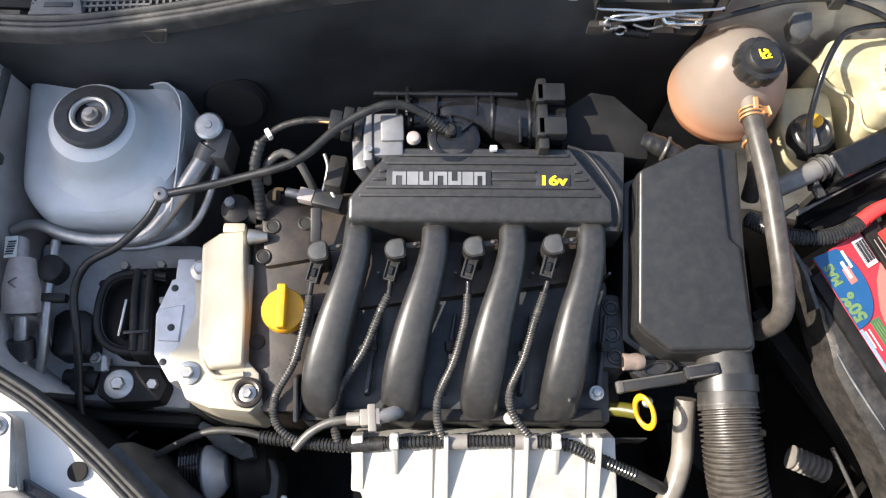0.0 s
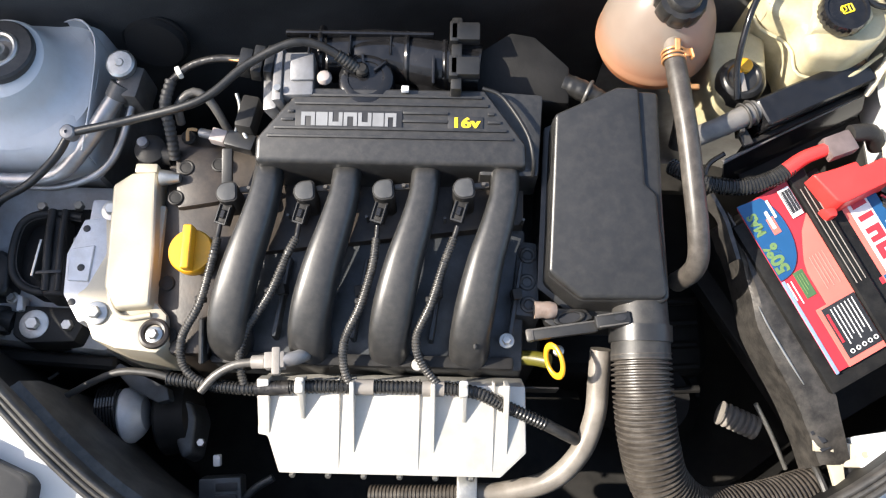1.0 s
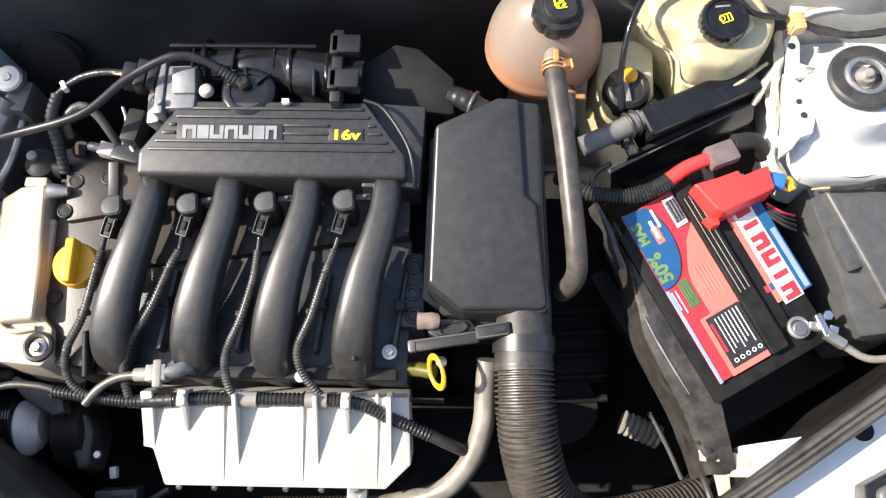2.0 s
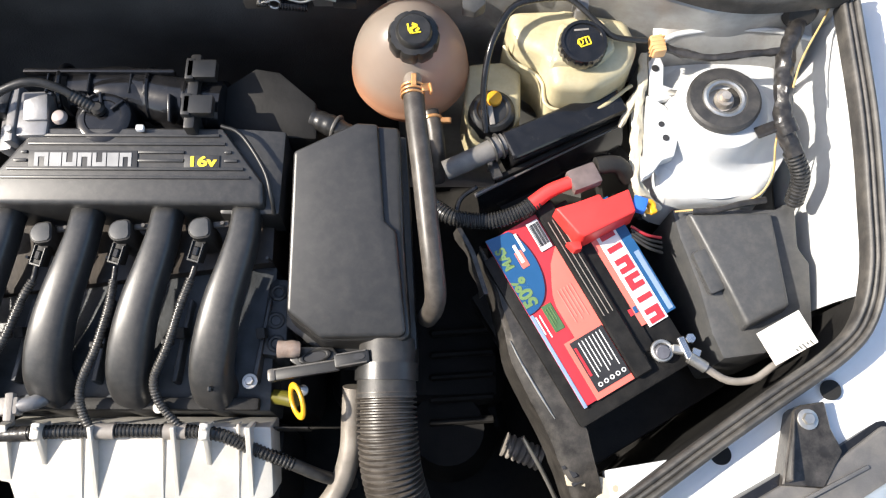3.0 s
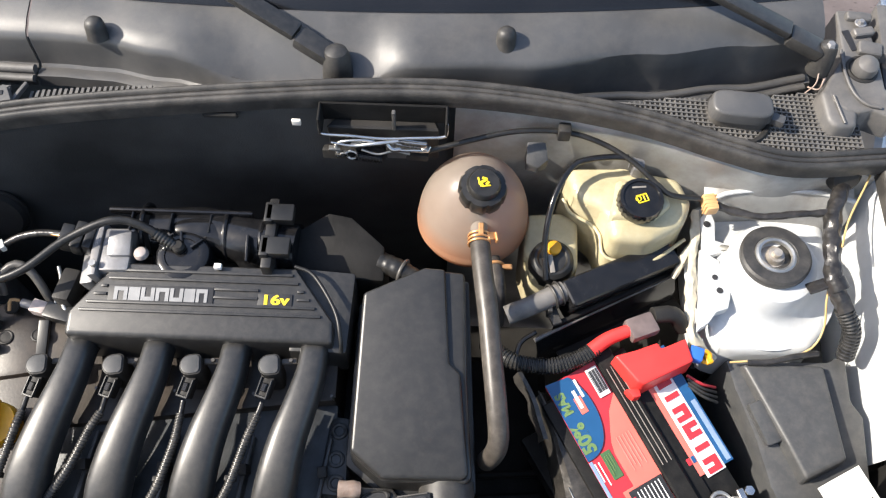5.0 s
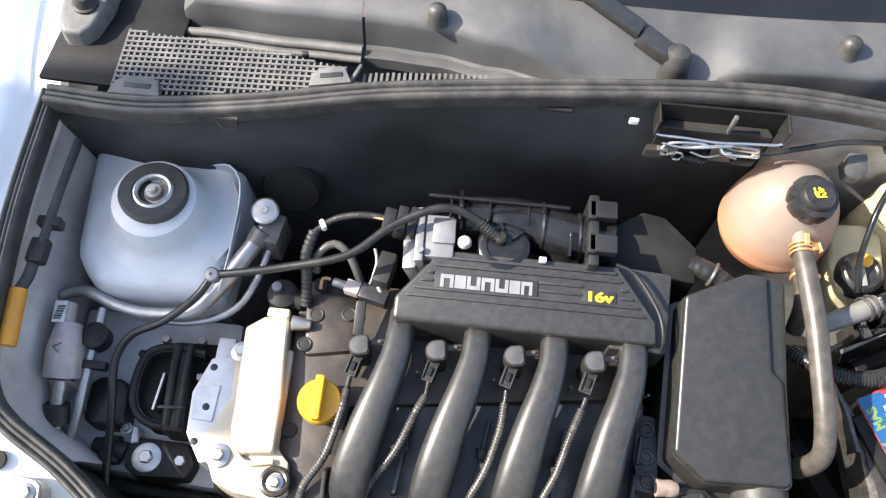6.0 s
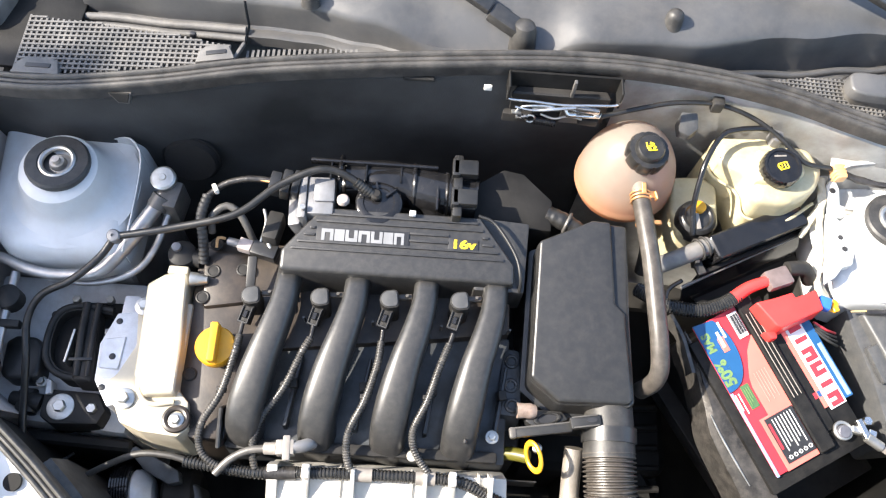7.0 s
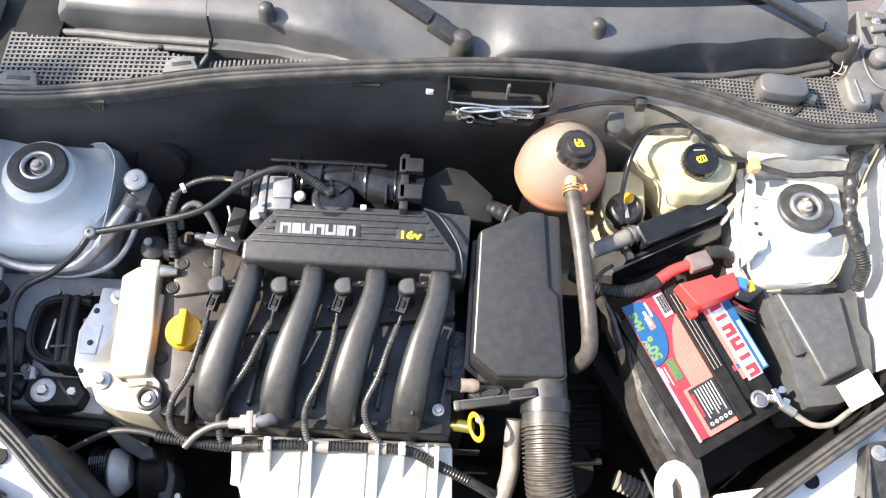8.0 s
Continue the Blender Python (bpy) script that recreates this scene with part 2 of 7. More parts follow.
def tank_material():
    m = bpy.data.materials.new("milky_plastic")
    m.use_nodes = True
    N, L = m.node_tree.nodes, m.node_tree.links
    b = N["Principled BSDF"]
    tc, n = N.new("ShaderNodeTexCoord"), N.new("ShaderNodeTexNoise")
    n.inputs["Scale"].default_value, n.inputs["Detail"].default_value = 25, 6
    L.new(tc.outputs["Object"], n.inputs["Vector"])
    r = N.new("ShaderNodeMixRGB")
    sep, level = N.new("ShaderNodeSeparateXYZ"), N.new("ShaderNodeMapRange")
    L.new(tc.outputs["Object"], sep.inputs[0])
    L.new(sep.outputs[2], level.inputs["Value"])
    level.inputs["From Min"].default_value, level.inputs["From Max"].default_value = 0.780, 0.850
    wob = N.new("ShaderNodeMixRGB")
    wob.blend_type = "MULTIPLY"
    wob.inputs[0].default_value = 0.3
    L.new(level.outputs[0], r.inputs[0])
    r.inputs[1].default_value, r.inputs[2].default_value = (0.80, 0.36, 0.14, 1), (0.47, 0.405, 0.345, 1)
    L.new(r.outputs[0], wob.inputs[1])
    L.new(n.outputs[0], wob.inputs[2])
    r = wob
    L.new(r.outputs[0], b.inputs["Base Color"])
    b.inputs["Roughness"].default_value = 0.32
    tr, tp, mix, mix2 = N.new("ShaderNodeBsdfTranslucent"), N.new("ShaderNodeBsdfTransparent"), N.new("ShaderNodeMixShader"), N.new("ShaderNodeMixShader")
    L.new(r.outputs[0], tr.inputs[0])
    mix.inputs[0].default_value, mix2.inputs[0].default_value = 0.45, 0.14
    L.new(b.outputs[0], mix.inputs[1])
    L.new(tr.outputs[0], mix.inputs[2])
    L.new(mix.outputs[0], mix2.inputs[1])
    L.new(tp.outputs[0], mix2.inputs[2])
    L.new(mix2.outputs[0], N["Material Output"].inputs[0])
    return m


TANK = tank_material()


# ---- builders ----
def link_mesh(name, bm, material, angle=35):
    bmesh.ops.recalc_face_normals(bm, faces=bm.faces)
    me = bpy.data.meshes.new(name)
    bm.to_mesh(me)
    bm.free()
    me.shade_smooth()
    me.set_sharp_from_angle(angle=radians(angle))
    me.materials.append(material)
    return new(name, me)


def thing(name, at, label, category, group="", kind=""):
    e = new(name)
    e.empty_display_size = 0.02
    e.location = at
    bpy.context.view_layer.update()
    return tagged(e, label, category, group, kind)


def part(name, bm, material, parent, label=""):
    o = link_mesh(name, bm, material)
    o.parent = parent
    top = parent
    at = Vector((0, 0, 0))
    while top is not None:
        at += top.location if top.type == "EMPTY" else Vector((0, 0, 0))
        top = top.parent
    if parent.type == "EMPTY":
        o.matrix_parent_inverse = Matrix.Translation(-at)
    return tagged(o, label)


def solo(name, bm, material, label, category, group="", kind=""):
    return tagged(link_mesh(name, bm, material), label, category, group, kind)


def merge(bm, tmp, m=None):
    if m is not None:
        tmp.transform(m)
    me = bpy.data.meshes.new("tmp")
    tmp.to_mesh(me)
    tmp.free()
    bm.from_mesh(me)
    bpy.data.meshes.remove(me)
    return bm


def BM():
    return bmesh.new()


def rbox(size, m=None, bevel=0.002, seg=2, bm=None):
    """A box of that size about the origin, its edges rounded, moved by m."""
    t = bmesh.new()
    bmesh.ops.create_cube(t, size=1.0, matrix=Matrix.Diagonal((*size, 1)))
    if bevel:
        bmesh.ops.bevel(t, geom=t.edges[:], offset=bevel, segments=seg, profile=0.6, affect="EDGES")
    if bm is None:
        if m is not None:
            t.transform(m)
        return t
    return merge(bm, t, m)


def prism(outline, zb, zt, bevel=0.003, seg=2, inset=0.0, bm=None, m=None):
    """An upright body over an outline; zt: the height of its top, or a function of x and y. inset: how far the top is drawn in."""
    t = bmesh.new()
    f = zt if callable(zt) else (lambda x, y: zt)
    cx, cy = sum(p[0] for p in outline) / len(outline), sum(p[1] for p in outline) / len(outline)
    low = [t.verts.new((x, y, zb)) for x, y in outline]
    high = []
    for x, y in outline:
        d = math.hypot(x - cx, y - cy) or 1.0
        k = 1 - inset / d
        X, Y = cx + (x - cx) * k, cy + (y - cy) * k
        high.append(t.verts.new((X, Y, f(X, Y))))
    n = len(outline)
    t.faces.new(low)
    t.faces.new(high)
    for i in range(n):
        t.faces.new((low[i], low[(i + 1) % n], high[(i + 1) % n], high[i]))
    bmesh.ops.recalc_face_normals(t, faces=t.faces)
    if bevel:
        es = [e for e in t.edges if not (e.verts[0] in low and e.verts[1] in low)]
        bmesh.ops.bevel(t, geom=es, offset=bevel, segments=seg, profile=0.6, affect="EDGES")
    if bm is None:
        if m is not None:
            t.transform(m)
        return t
    return merge(bm, t, m)


def spline(pts, step):
    P = [Vector(p) for p in pts]
    P = [P[0] * 2 - P[1]] + P + [P[-1] * 2 - P[-2]]
    out = []
    for i in range(1, len(P) - 2):
        a, b, c, d = P[i - 1], P[i], P[i + 1], P[i + 2]
        n = max(1, round((c - b).length / step))
        for k in range(n):
            t = k / n
            out.append(0.5 * ((2 * b) + (c - a) * t + (2 * a - 5 * b + 4 * c - d) * t * t + (3 * b - a - 3 * c + d) * t * t * t))
    out.append(P[-2])
    return out


def frames_along(path):
    """Position, side and up at each point of a path, without twist."""
    up = Vector((0, 0, 1))
    res = []
    for i, p in enumerate(path):
        d = (path[min(i + 1, len(path) - 1)] - path[max(i - 1, 0)]).normalized()
        if abs(d.dot(up)) > 0.98:
            up = Vector((0, 1, 0.1)).normalized()
        side = d.cross(up).normalized()
        up = side.cross(d).normalized()
        res.append((p, side, up))
    return res


def tube(pts, r, seg=10, step=0.008, corr=0.0, pitch=0.004, bm=None, straight=False, squash=1.0, crumple=0.0):
    """A hose along points; corr: the depth of its corrugations as a share of r; r may be a list from end to end."""
    t = bm or bmesh.new()
    seg = max(seg, 12)
    if corr:
        step = pitch / 4
    path = [Vector(p) for p in pts] if straight else spline(pts, step)
    rings = []
    total = len(path) - 1
    for i, (p, s, u) in enumerate(frames_along(path)):
        if isinstance(r, (list, tuple)):
            k = i / total * (len(r) - 1)
            j = min(int(k), len(r) - 2)
            R = r[j] + (r[j + 1] - r[j]) * (k - j)
        else:
            R = r
        if corr:
            R *= (1.0, 1.0, 1 - corr, 1 - corr)[i % 4]
        rings.append([t.verts.new(p + (s * math.cos(a) + u * math.sin(a) * squash) * (R * (1 + crumple * noise.noise(p * 95 + (s * math.cos(a) + u * math.sin(a)) * 1.6)))) for a in (2 * math.pi * k / seg for k in range(seg))])
    for a, b in zip(rings, rings[1:]):
        for k in range(seg):
            t.faces.new((a[k], a[(k + 1) % seg], b[(k + 1) % seg], b[k]))
    t.faces.new(rings[0])
    t.faces.new(rings[-1])
    return t


def lathe(profile, seg=24, m=None, bm=None):
    """A turned body from (radius, height) pairs, closed at both ends."""
    t = bmesh.new()
    rings = [[t.verts.new((r * math.cos(2 * math.pi * k / seg), r * math.sin(2 * math.pi * k / seg), z)) for k in range(seg)] for r, z in profile]
    for a, b in zip(rings, rings[1:]):
        for k in range(seg):
            t.faces.new((a[k], a[(k + 1) % seg], b[(k + 1) % seg], b[k]))
    t.faces.new(rings[0])
    t.faces.new(rings[-1])
    if bm is None:
        if m is not None:
            t.transform(m)
        return t
    return merge(bm, t, m)


def ring(R, r, seg=28, sub=10, m=None, bm=None, squash=1.0):
    t = bmesh.new()
    rings = []
    for i in range(seg):
        a = 2 * math.pi * i / seg
        rings.append([t.verts.new(((R + r * math.cos(b)) * math.cos(a), (R + r * math.cos(b)) * math.sin(a) * squash, r * math.sin(b))) for b in (2 * math.pi * k / sub for k in range(sub))])
    for i in range(seg):
        a, b = rings[i], rings[(i + 1) % seg]
        for k in range(sub):
            t.faces.new((a[k], a[(k + 1) % sub], b[(k + 1) % sub], b[k]))
    if bm is None:
        if m is not None:
            t.transform(m)
        return t
    return merge(bm, t, m)


def sheet(rows, thick=0.0015, bm=None):
    """A bent sheet through rows of points, with thickness."""
    t = bmesh.new()
    V = [[t.verts.new(p) for p in row] for row in rows]
    for a, b in zip(V, V[1:]):
        for k in range(len(a) - 1):
            t.faces.new((a[k], a[k + 1], b[k + 1], b[k]))
    bmesh.ops.recalc_face_normals(t, faces=t.faces)
    bmesh.ops.solidify(t, geom=t.faces[:], thickness=thick)
    return t if bm is None else merge(bm, t)


def T(x, y, z, rx=0, ry=0, rz=0):
    return pose(x, y, z, rx, ry, rz)


def hexbolt(at, r=0.006, h=0.006, washer=0.0, tilt=(0, 0), bm=None):
    b = bm or bmesh.new()
    m = T(*at, tilt[0], tilt[1], 0)
    if washer:
        lathe([(washer, 0), (washer, 0.0015), (washer * 0.92, 0.002)], 24, m, b)
    lathe([(r * 0.86, 0.001), (r * 0.86, h), (r * 0.74, h + 0.0012)], 6, m, b)
    return b


def lettering(text, size, depth, m, bold=0.0):
    cu = bpy.data.curves.new("text", "FONT")
    cu.offset = bold
    cu.body, cu.size, cu.extrude, cu.align_x, cu.align_y = text, size, depth, "CENTER", "CENTER"
    ob = new("text", cu)
    bpy.context.view_layer.update()
    me = bpy.data.meshes.new_from_object(ob.evaluated_get(bpy.context.evaluated_depsgraph_get()))
    bpy.data.objects.remove(ob)
    t = bmesh.new()
    t.from_mesh(me)
    t.transform(m)
    return t


MID = 0.197


def mx(p):
    return (2 * MID - p[0], *p[1:])


# ---- ground and surroundings ----
def ground():
    b = BM()
    n = 40
    xs = [-60, -20, -8, -4] + [-3 + 6 * i / n for i in range(n + 1)] + [4, 8, 20, 60]
    rows = [[(x, y, 0.006 * noise.noise((x * 3, y * 3, 0)) if abs(x) < 4 and abs(y) < 4 else 0.0) for x in xs] for y in xs]
    V = [[b.verts.new(p) for p in row] for row in rows]
    for r, s in zip(V, V[1:]):
        for k in range(len(r) - 1):
            b.faces.new((r[k], r[k + 1], s[k + 1], s[k]))
    solo("ground", b, GROUND, "brownish purple paved ground with dark scuffs", "ground", kind="structure")
    # unseen pier, added and stepped at the top to shade the bay's left side
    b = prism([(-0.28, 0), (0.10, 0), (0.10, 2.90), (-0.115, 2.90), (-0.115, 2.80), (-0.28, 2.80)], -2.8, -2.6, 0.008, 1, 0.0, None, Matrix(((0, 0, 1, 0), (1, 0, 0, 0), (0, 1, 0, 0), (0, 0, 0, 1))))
    solo("shade_pier", b, PIERMAT, "unseen grey pier added to shade the left of the bay", "wall", kind="structure")


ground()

# ---- body shell ----
SIDE = [(0.868, 0.236, 0.900), (0.873, 0.11, 0.885), (0.873, 0.014, 0.868), (0.870, -0.052, 0.856), (0.858, -0.100, 0.843),
        (0.830, -0.133, 0.833), (0.764, -0.178, 0.815), (0.700, -0.221, 0.804), (0.630, -0.270, 0.788), (0.56, -0.315, 0.772), (0.445, -0.370, 0.758)]
SIDE_TIMING = SIDE[:5] + [(0.830, -0.131, 0.833), (0.764, -0.171, 0.815), (0.700, -0.222, 0.804), (0.630, -0.286, 0.788), (0.56, -0.338, 0.772), (0.445, -0.395, 0.758)]
REAR = [(-0.470, 0.225, 0.912), (-0.35, 0.209, 0.93), (-0.221, 0.221, 0.94), (-0.095, 0.242, 0.95), (0.033, 0.255, 0.958), (0.162, 0.267, 0.962),
        (0.27, 0.277, 0.962), (0.376, 0.280, 0.96), (0.497, 0.275, 0.95), (0.59, 0.262, 0.94), (0.675, 0.240, 0.93), (0.75, 0.230, 0.92), (0.862, 0.245, 0.912)]


def outward(path):
    """Horizontal normals of a path, on its right hand."""
    res = []
    for i in range(len(path)):
        d = path[min(i + 1, len(path) - 1)] - path[max(i - 1, 0)]
        res.append(Vector((-d.y, d.x, 0)).normalized())
    return res


car = thing("car", (MID, 0.0, 0.0), "white car with its engine bay open", "car")


def fender(flip):
    full = [(0.905, 0.62, 0.985), (0.898, 0.45, 0.945), (0.884, 0.32, 0.915)] + (SIDE_TIMING if flip else SIDE)
    path = spline(full, 0.02)
    outer = outward(path)
    side = [(0.004, -0.028), (0.010, -0.034), (0.024, -0.034), (0.042, -0.030), (0.054, -0.018), (0.075, -0.012), (0.100, -0.013), (0.116, -0.030), (0.126, -0.10), (0.130, -0.30), (0.128, -0.50)]
    front = [(0.004, -0.026), (0.010, -0.032), (0.020, -0.034), (0.032, -0.034), (0.055, -0.034), (0.085, -0.037), (0.15, -0.050), (0.20, -0.075), (0.22, -0.14), (0.225, -0.30), (0.22, -0.50)]
    rows = []
    for p, n in zip(path, outer):
        f = min(1.0, max(0.0, (0.02 - p.y) / 0.16))
        row = []
        for (d0, z0), (d1, z1) in zip(side, front):
            wide = 1.0 - 0.28 * min(1.0, max(0.0, (p.y - 0.25) / 0.22)) if d0 > 0.03 else 1.0
            q = p + n * ((d0 + (d1 - d0) * f) * wide) + Vector((0, 0, z0 + (z1 - z0) * f))
            row.append(mx(q) if flip else tuple(q))
        rows.append(row)
    part("fender", sheet(rows, 0.0012), PAINT, car, "white painted fender edge around the engine bay")
    rows, dark = [], []
    for p, n in list(zip(path, outer))[10:]:
        row = []
        turn = -0.150 if flip else -0.062
        if p.y < turn:
            dark.append([mx(q) if flip else tuple(q) for q in (p + n * d + Vector((0, 0, z)) for d, z in ((0.004, -0.026), (-0.002, -0.03), (-0.006, -0.08), (-0.010, -0.2), (-0.02, -0.5)))])
            if p.y < turn - 0.018:
                continue
        for d, z in ((0.004, -0.026), (-0.004, -0.03), (-0.012, -0.06), (-0.022, -0.12), (-0.034, -0.22), (-0.04, -0.5)):
            q = p + n * d + Vector((0, 0, z))
            row.append(mx(q) if flip else tuple(q))
        rows.append(row)
    part("inner_panel", sheet(rows, 0.0012), PINKLITDUST if flip else BAYPAINT, car)
    part("lamp_carrier", sheet(dark, 0.0012), DEEPBLACK, car, "black lamp carrier below the seal")


fender(False)
fender(True)


def strut_tower(flip):
    s = -1 if flip else 1
    X = lambda x: 2 * MID - x if flip else x
    b = BM()
    if flip:
        out = [(X(x), y) for x, y in ((0.652, 0.040), (0.80, 0.036), (0.838, 0.075), (0.850, 0.25), (0.655, 0.25), (0.648, 0.15))]
    else:
        out = [(0.664, 0.056), (0.684, 0.042), (0.786, 0.044), (0.812, 0.072), (0.826, 0.12), (0.832, 0.25), (0.668, 0.25), (0.662, 0.15)]
    prism(out, 0.735, lambda x, y: 0.806 + 0.06 * (y - 0.04), 0.026 if flip else 0.017, 6, 0.006, b)
    lathe([(0.090, -0.0025), (0.080, 0.0), (0.071, 0.0025), (0.0635, 0.0065), (0.0585, 0.012), (0.0555, 0.019), (0.0535, 0.028), (0.0515, 0.037), (0.0485, 0.044), (0.041, 0.0475), (0.0, 0.0475)], 48, T(X(0.737), 0.138, 0.811, 3.4, 0, 0), b)
    low = [(X(x), y) for x, y in ((0.662, 0.05), (0.83, 0.05), (0.845, 0.25), (0.662, 0.25))]
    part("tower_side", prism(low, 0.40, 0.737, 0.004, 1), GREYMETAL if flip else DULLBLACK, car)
    tower = part("strut_tower", b, BAYPAINT, car, "domed strut tower of bare painted sheet metal")
    b = lathe([(0.038, -0.010), (0.0395, -0.006), (0.0395, 0.0), (0.037, 0.0025), (0.0245, 0.0025), (0.0225, 0.0), (0.0225, -0.006)], 40, T(X(0.735), 0.139, 0.866, -3, -3 * s, 0))
    m = part("strut_mount", b, RUBBER, car, "black rubber strut mount ring")
    b = BM()
    ring(0.0205, 0.0036, 32, 8, T(X(0.735), 0.139, 0.866), b)
    part("mount_ring", b, STEEL, m)
    b = lathe([(0.018, 0.858), (0.018, 0.859), (0.011, 0.861), (0.009, 0.868), (0.0055, 0.868), (0.005, 0.874), (0.0, 0.874)], 18, T(X(0.735), 0.139, 0))
    part("strut_nut", b, RUST, m, "rusty strut nut and rod end")
    if flip:
        for u, w in ((0.0, 0.016), (0.020, 0.012), (0.036, 0.006)):
            part("stencil_mark", rbox((w, 0.003, 0.0006), T(X(0.757) + u, 0.074, 0.8087, 3.4, 0, -2), 0.0001), RAILMETAL, tower)
    return tower


strut_tower(False)
strut_tower(True)


def firewall():
    path = spline(REAR, 0.009)
    for name, cut, material, label in (("firewall", lambda p: p.x < 0.37, FELT, "firewall covered in black felt insulation"), ("firewall", lambda p: p.x > 0.35, GREYMETAL, "bare grey sheet metal firewall")):
        rows = []
        for p in path:
            if cut(p):
                w = lambda z: 0.0016 * noise.noise((p.x * 12, 0, z * 9)) + 0.0005 * noise.noise((p.x * 40, 3, z * 30))
                rows.append([(p.x, p.y + 0.010, p.z - 0.012), (p.x, p.y - 0.004, p.z - 0.016)] + [(p.x, p.y - 0.008 + w(z), z) for z in (p.z - 0.022 - (p.z - 0.882) * k / 9 for k in range(10))] + [(p.x, p.y - 0.008 + w(z), z) for z in (0.842, 0.822)] + [(p.x, p.y - 0.007, 0.79), (p.x, p.y - 0.004, 0.6), (p.x, p.y, 0.3)])
        part(name, sheet(rows, 0.003), material, car, label)
    part("metal_tab", prism([(0.452, 0.262), (0.474, 0.262), (0.478, 0.246), (0.466, 0.238), (0.452, 0.242)], 0.868, lambda x, y: 0.878 + 0.8 * (y - 0.238), 0.002, 2), FUSE, car, "dull metal tab beside the tank")
    part("metal_tab", prism([(0.574, 0.252), (0.592, 0.248), (0.590, 0.234), (0.577, 0.236)], 0.87, lambda x, y: 0.884 + 0.4 * (y - 0.234), 0.004, 2), CASTGREY, car, "dull metal stop behind the reservoir")
    b = rbox((1.36, 0.66, 0.02), T(MID, -0.07, 0.34), 0.003)
    part("undertray", b, DULLBLACK, car)
    b = BM()
    rbox((0.9, 0.03, 0.36), T(MID, -0.425, 0.54), 0.01, 2, b)
    part("front_panel", b, DULLBLACK, car)
    # side rail on the timing side and a black block for the shade below it
    b = BM()
    prism([(-0.45, 0.05), (-0.245, 0.05), (-0.247, -0.157), (-0.345, -0.151), (-0.45, -0.142)], 0.45, lambda x, y: 0.690 + 0.16 * (y + 0.05) + 0.02 * (-0.25 - x), 0.008, 2, 0.004, b)
    part("side_rail", b, RAILMETAL, car, "grey painted side rail")
    # added block, its black stands in for shade on the rail's front face
    part("rail_shade_block", prism([(-0.45, -0.143), (-0.345, -0.153), (-0.24, -0.159), (-0.24, -0.175), (-0.45, -0.165)], 0.42, 0.668, 0.004, 1), DEEPBLACK, car, "added black block for the shade below the side rail")
    # front apron pieces inside the seal
    b = BM()
    prism([(0.612, -0.238), (0.700, -0.224), (0.68, -0.29), (0.625, -0.31)], 0.69, lambda x, y: 0.712 + 0.1 * (x - 0.61), 0.003, 2, 0.0, b)
    part("front_apron", b, PAINT, car, "white painted front apron")
    b = BM()
    rows = []
    for p, n in list(zip(spline(SIDE_TIMING, 0.02), outward(spline(SIDE_TIMING, 0.02))))[27:]:
        rows.append([mx(p + n * 0.006 + Vector((0, 0, -0.015))), mx(p - n * 0.018 + Vector((0, 0, -0.026))), mx(p - n * 0.026 + Vector((0, 0, -0.060))), mx(p - n * 0.028 + Vector((0, 0, -0.20)))])
    sheet(rows, 0.002, b)
    part("shroud", b, SEAL, car, "black plastic radiator shroud edge")


firewall()


def wheel(flip):
    x = 2 * MID - 0.93 if flip else 0.93
    b = lathe([(0.17, -0.085), (0.265, -0.082), (0.29, -0.06), (0.292, 0.06), (0.265, 0.082), (0.17, 0.085)], 48, T(x, 0.17, 0.2925, 0, 90, 0))
    w = part("wheel", b, RUBBER, car, "black tyre on a steel wheel")
    part("rim", lathe([(0.172, -0.07), (0.16, 0.0), (0.05, 0.03), (0, 0.03)], 32, T(x, 0.17, 0.2925, 0, -90 if flip else 90, 0)), STEEL, w)


wheel(False)
wheel(True)


def seals():
    def strip(path, w, h, name, label):
        P = spline(path, 0.012)
        N = outward(P)
        t = thing(name, tuple(P[len(P) // 2] - Vector((0, 0, h / 2))), label, "seal", "bonnet seals")
        bulb = lambda c, r, top, foot: [(c - r, -0.2)] + [(c - r * math.cos(a), foot + (top - foot) * math.sin(a)) for a in (math.pi * k / 8 for k in range(9))] + [(c + r, -0.2)]
        for part_name, prof in (("carrier", [(-0.49, -0.5), (-0.49, 0.0), (-0.3, 0.02), (0.3, 0.02), (0.49, 0.0), (0.49, -0.5)]), ("inner_bulb", bulb(-0.31, 0.19, 0.38, 0.10)), ("middle_rib", bulb(-0.01, 0.17, 0.36, 0.12)), ("outer_bulb", bulb(0.29, 0.21, 0.48, 0.10))):
            b = BM()
            rings = []
            for k, (p, n) in enumerate(zip(P, N)):
                wob = 1 + 0.03 * noise.noise((p.x * 25, p.y * 25, 1.0))
                rings.append([b.verts.new(p + n * (u * w * wob) + Vector((0, 0, v * h))) for u, v in prof])
            for r, s in zip(rings, rings[1:]):
                for k in range(len(prof)):
                    b.faces.new((r[k], r[(k + 1) % len(prof)], s[(k + 1) % len(prof)], s[k]))
            b.faces.new(rings[0])
            b.faces.new(rings[-1])
            part(part_name, b, SEAL, t)
    strip(SIDE, 0.0215, 0.025, "bonnet_seal", "black rubber bonnet seal pressed onto the fender flange")
    strip([mx(p) for p in SIDE_TIMING], 0.0215, 0.025, "bonnet_seal", "black rubber bonnet seal pressed onto the fender flange")
    strip([(x, y - 0.001, z) for x, y, z in REAR], 0.0235, 0.025, "cowl_seal", "long black rubber seal along the top of the firewall")


seals()


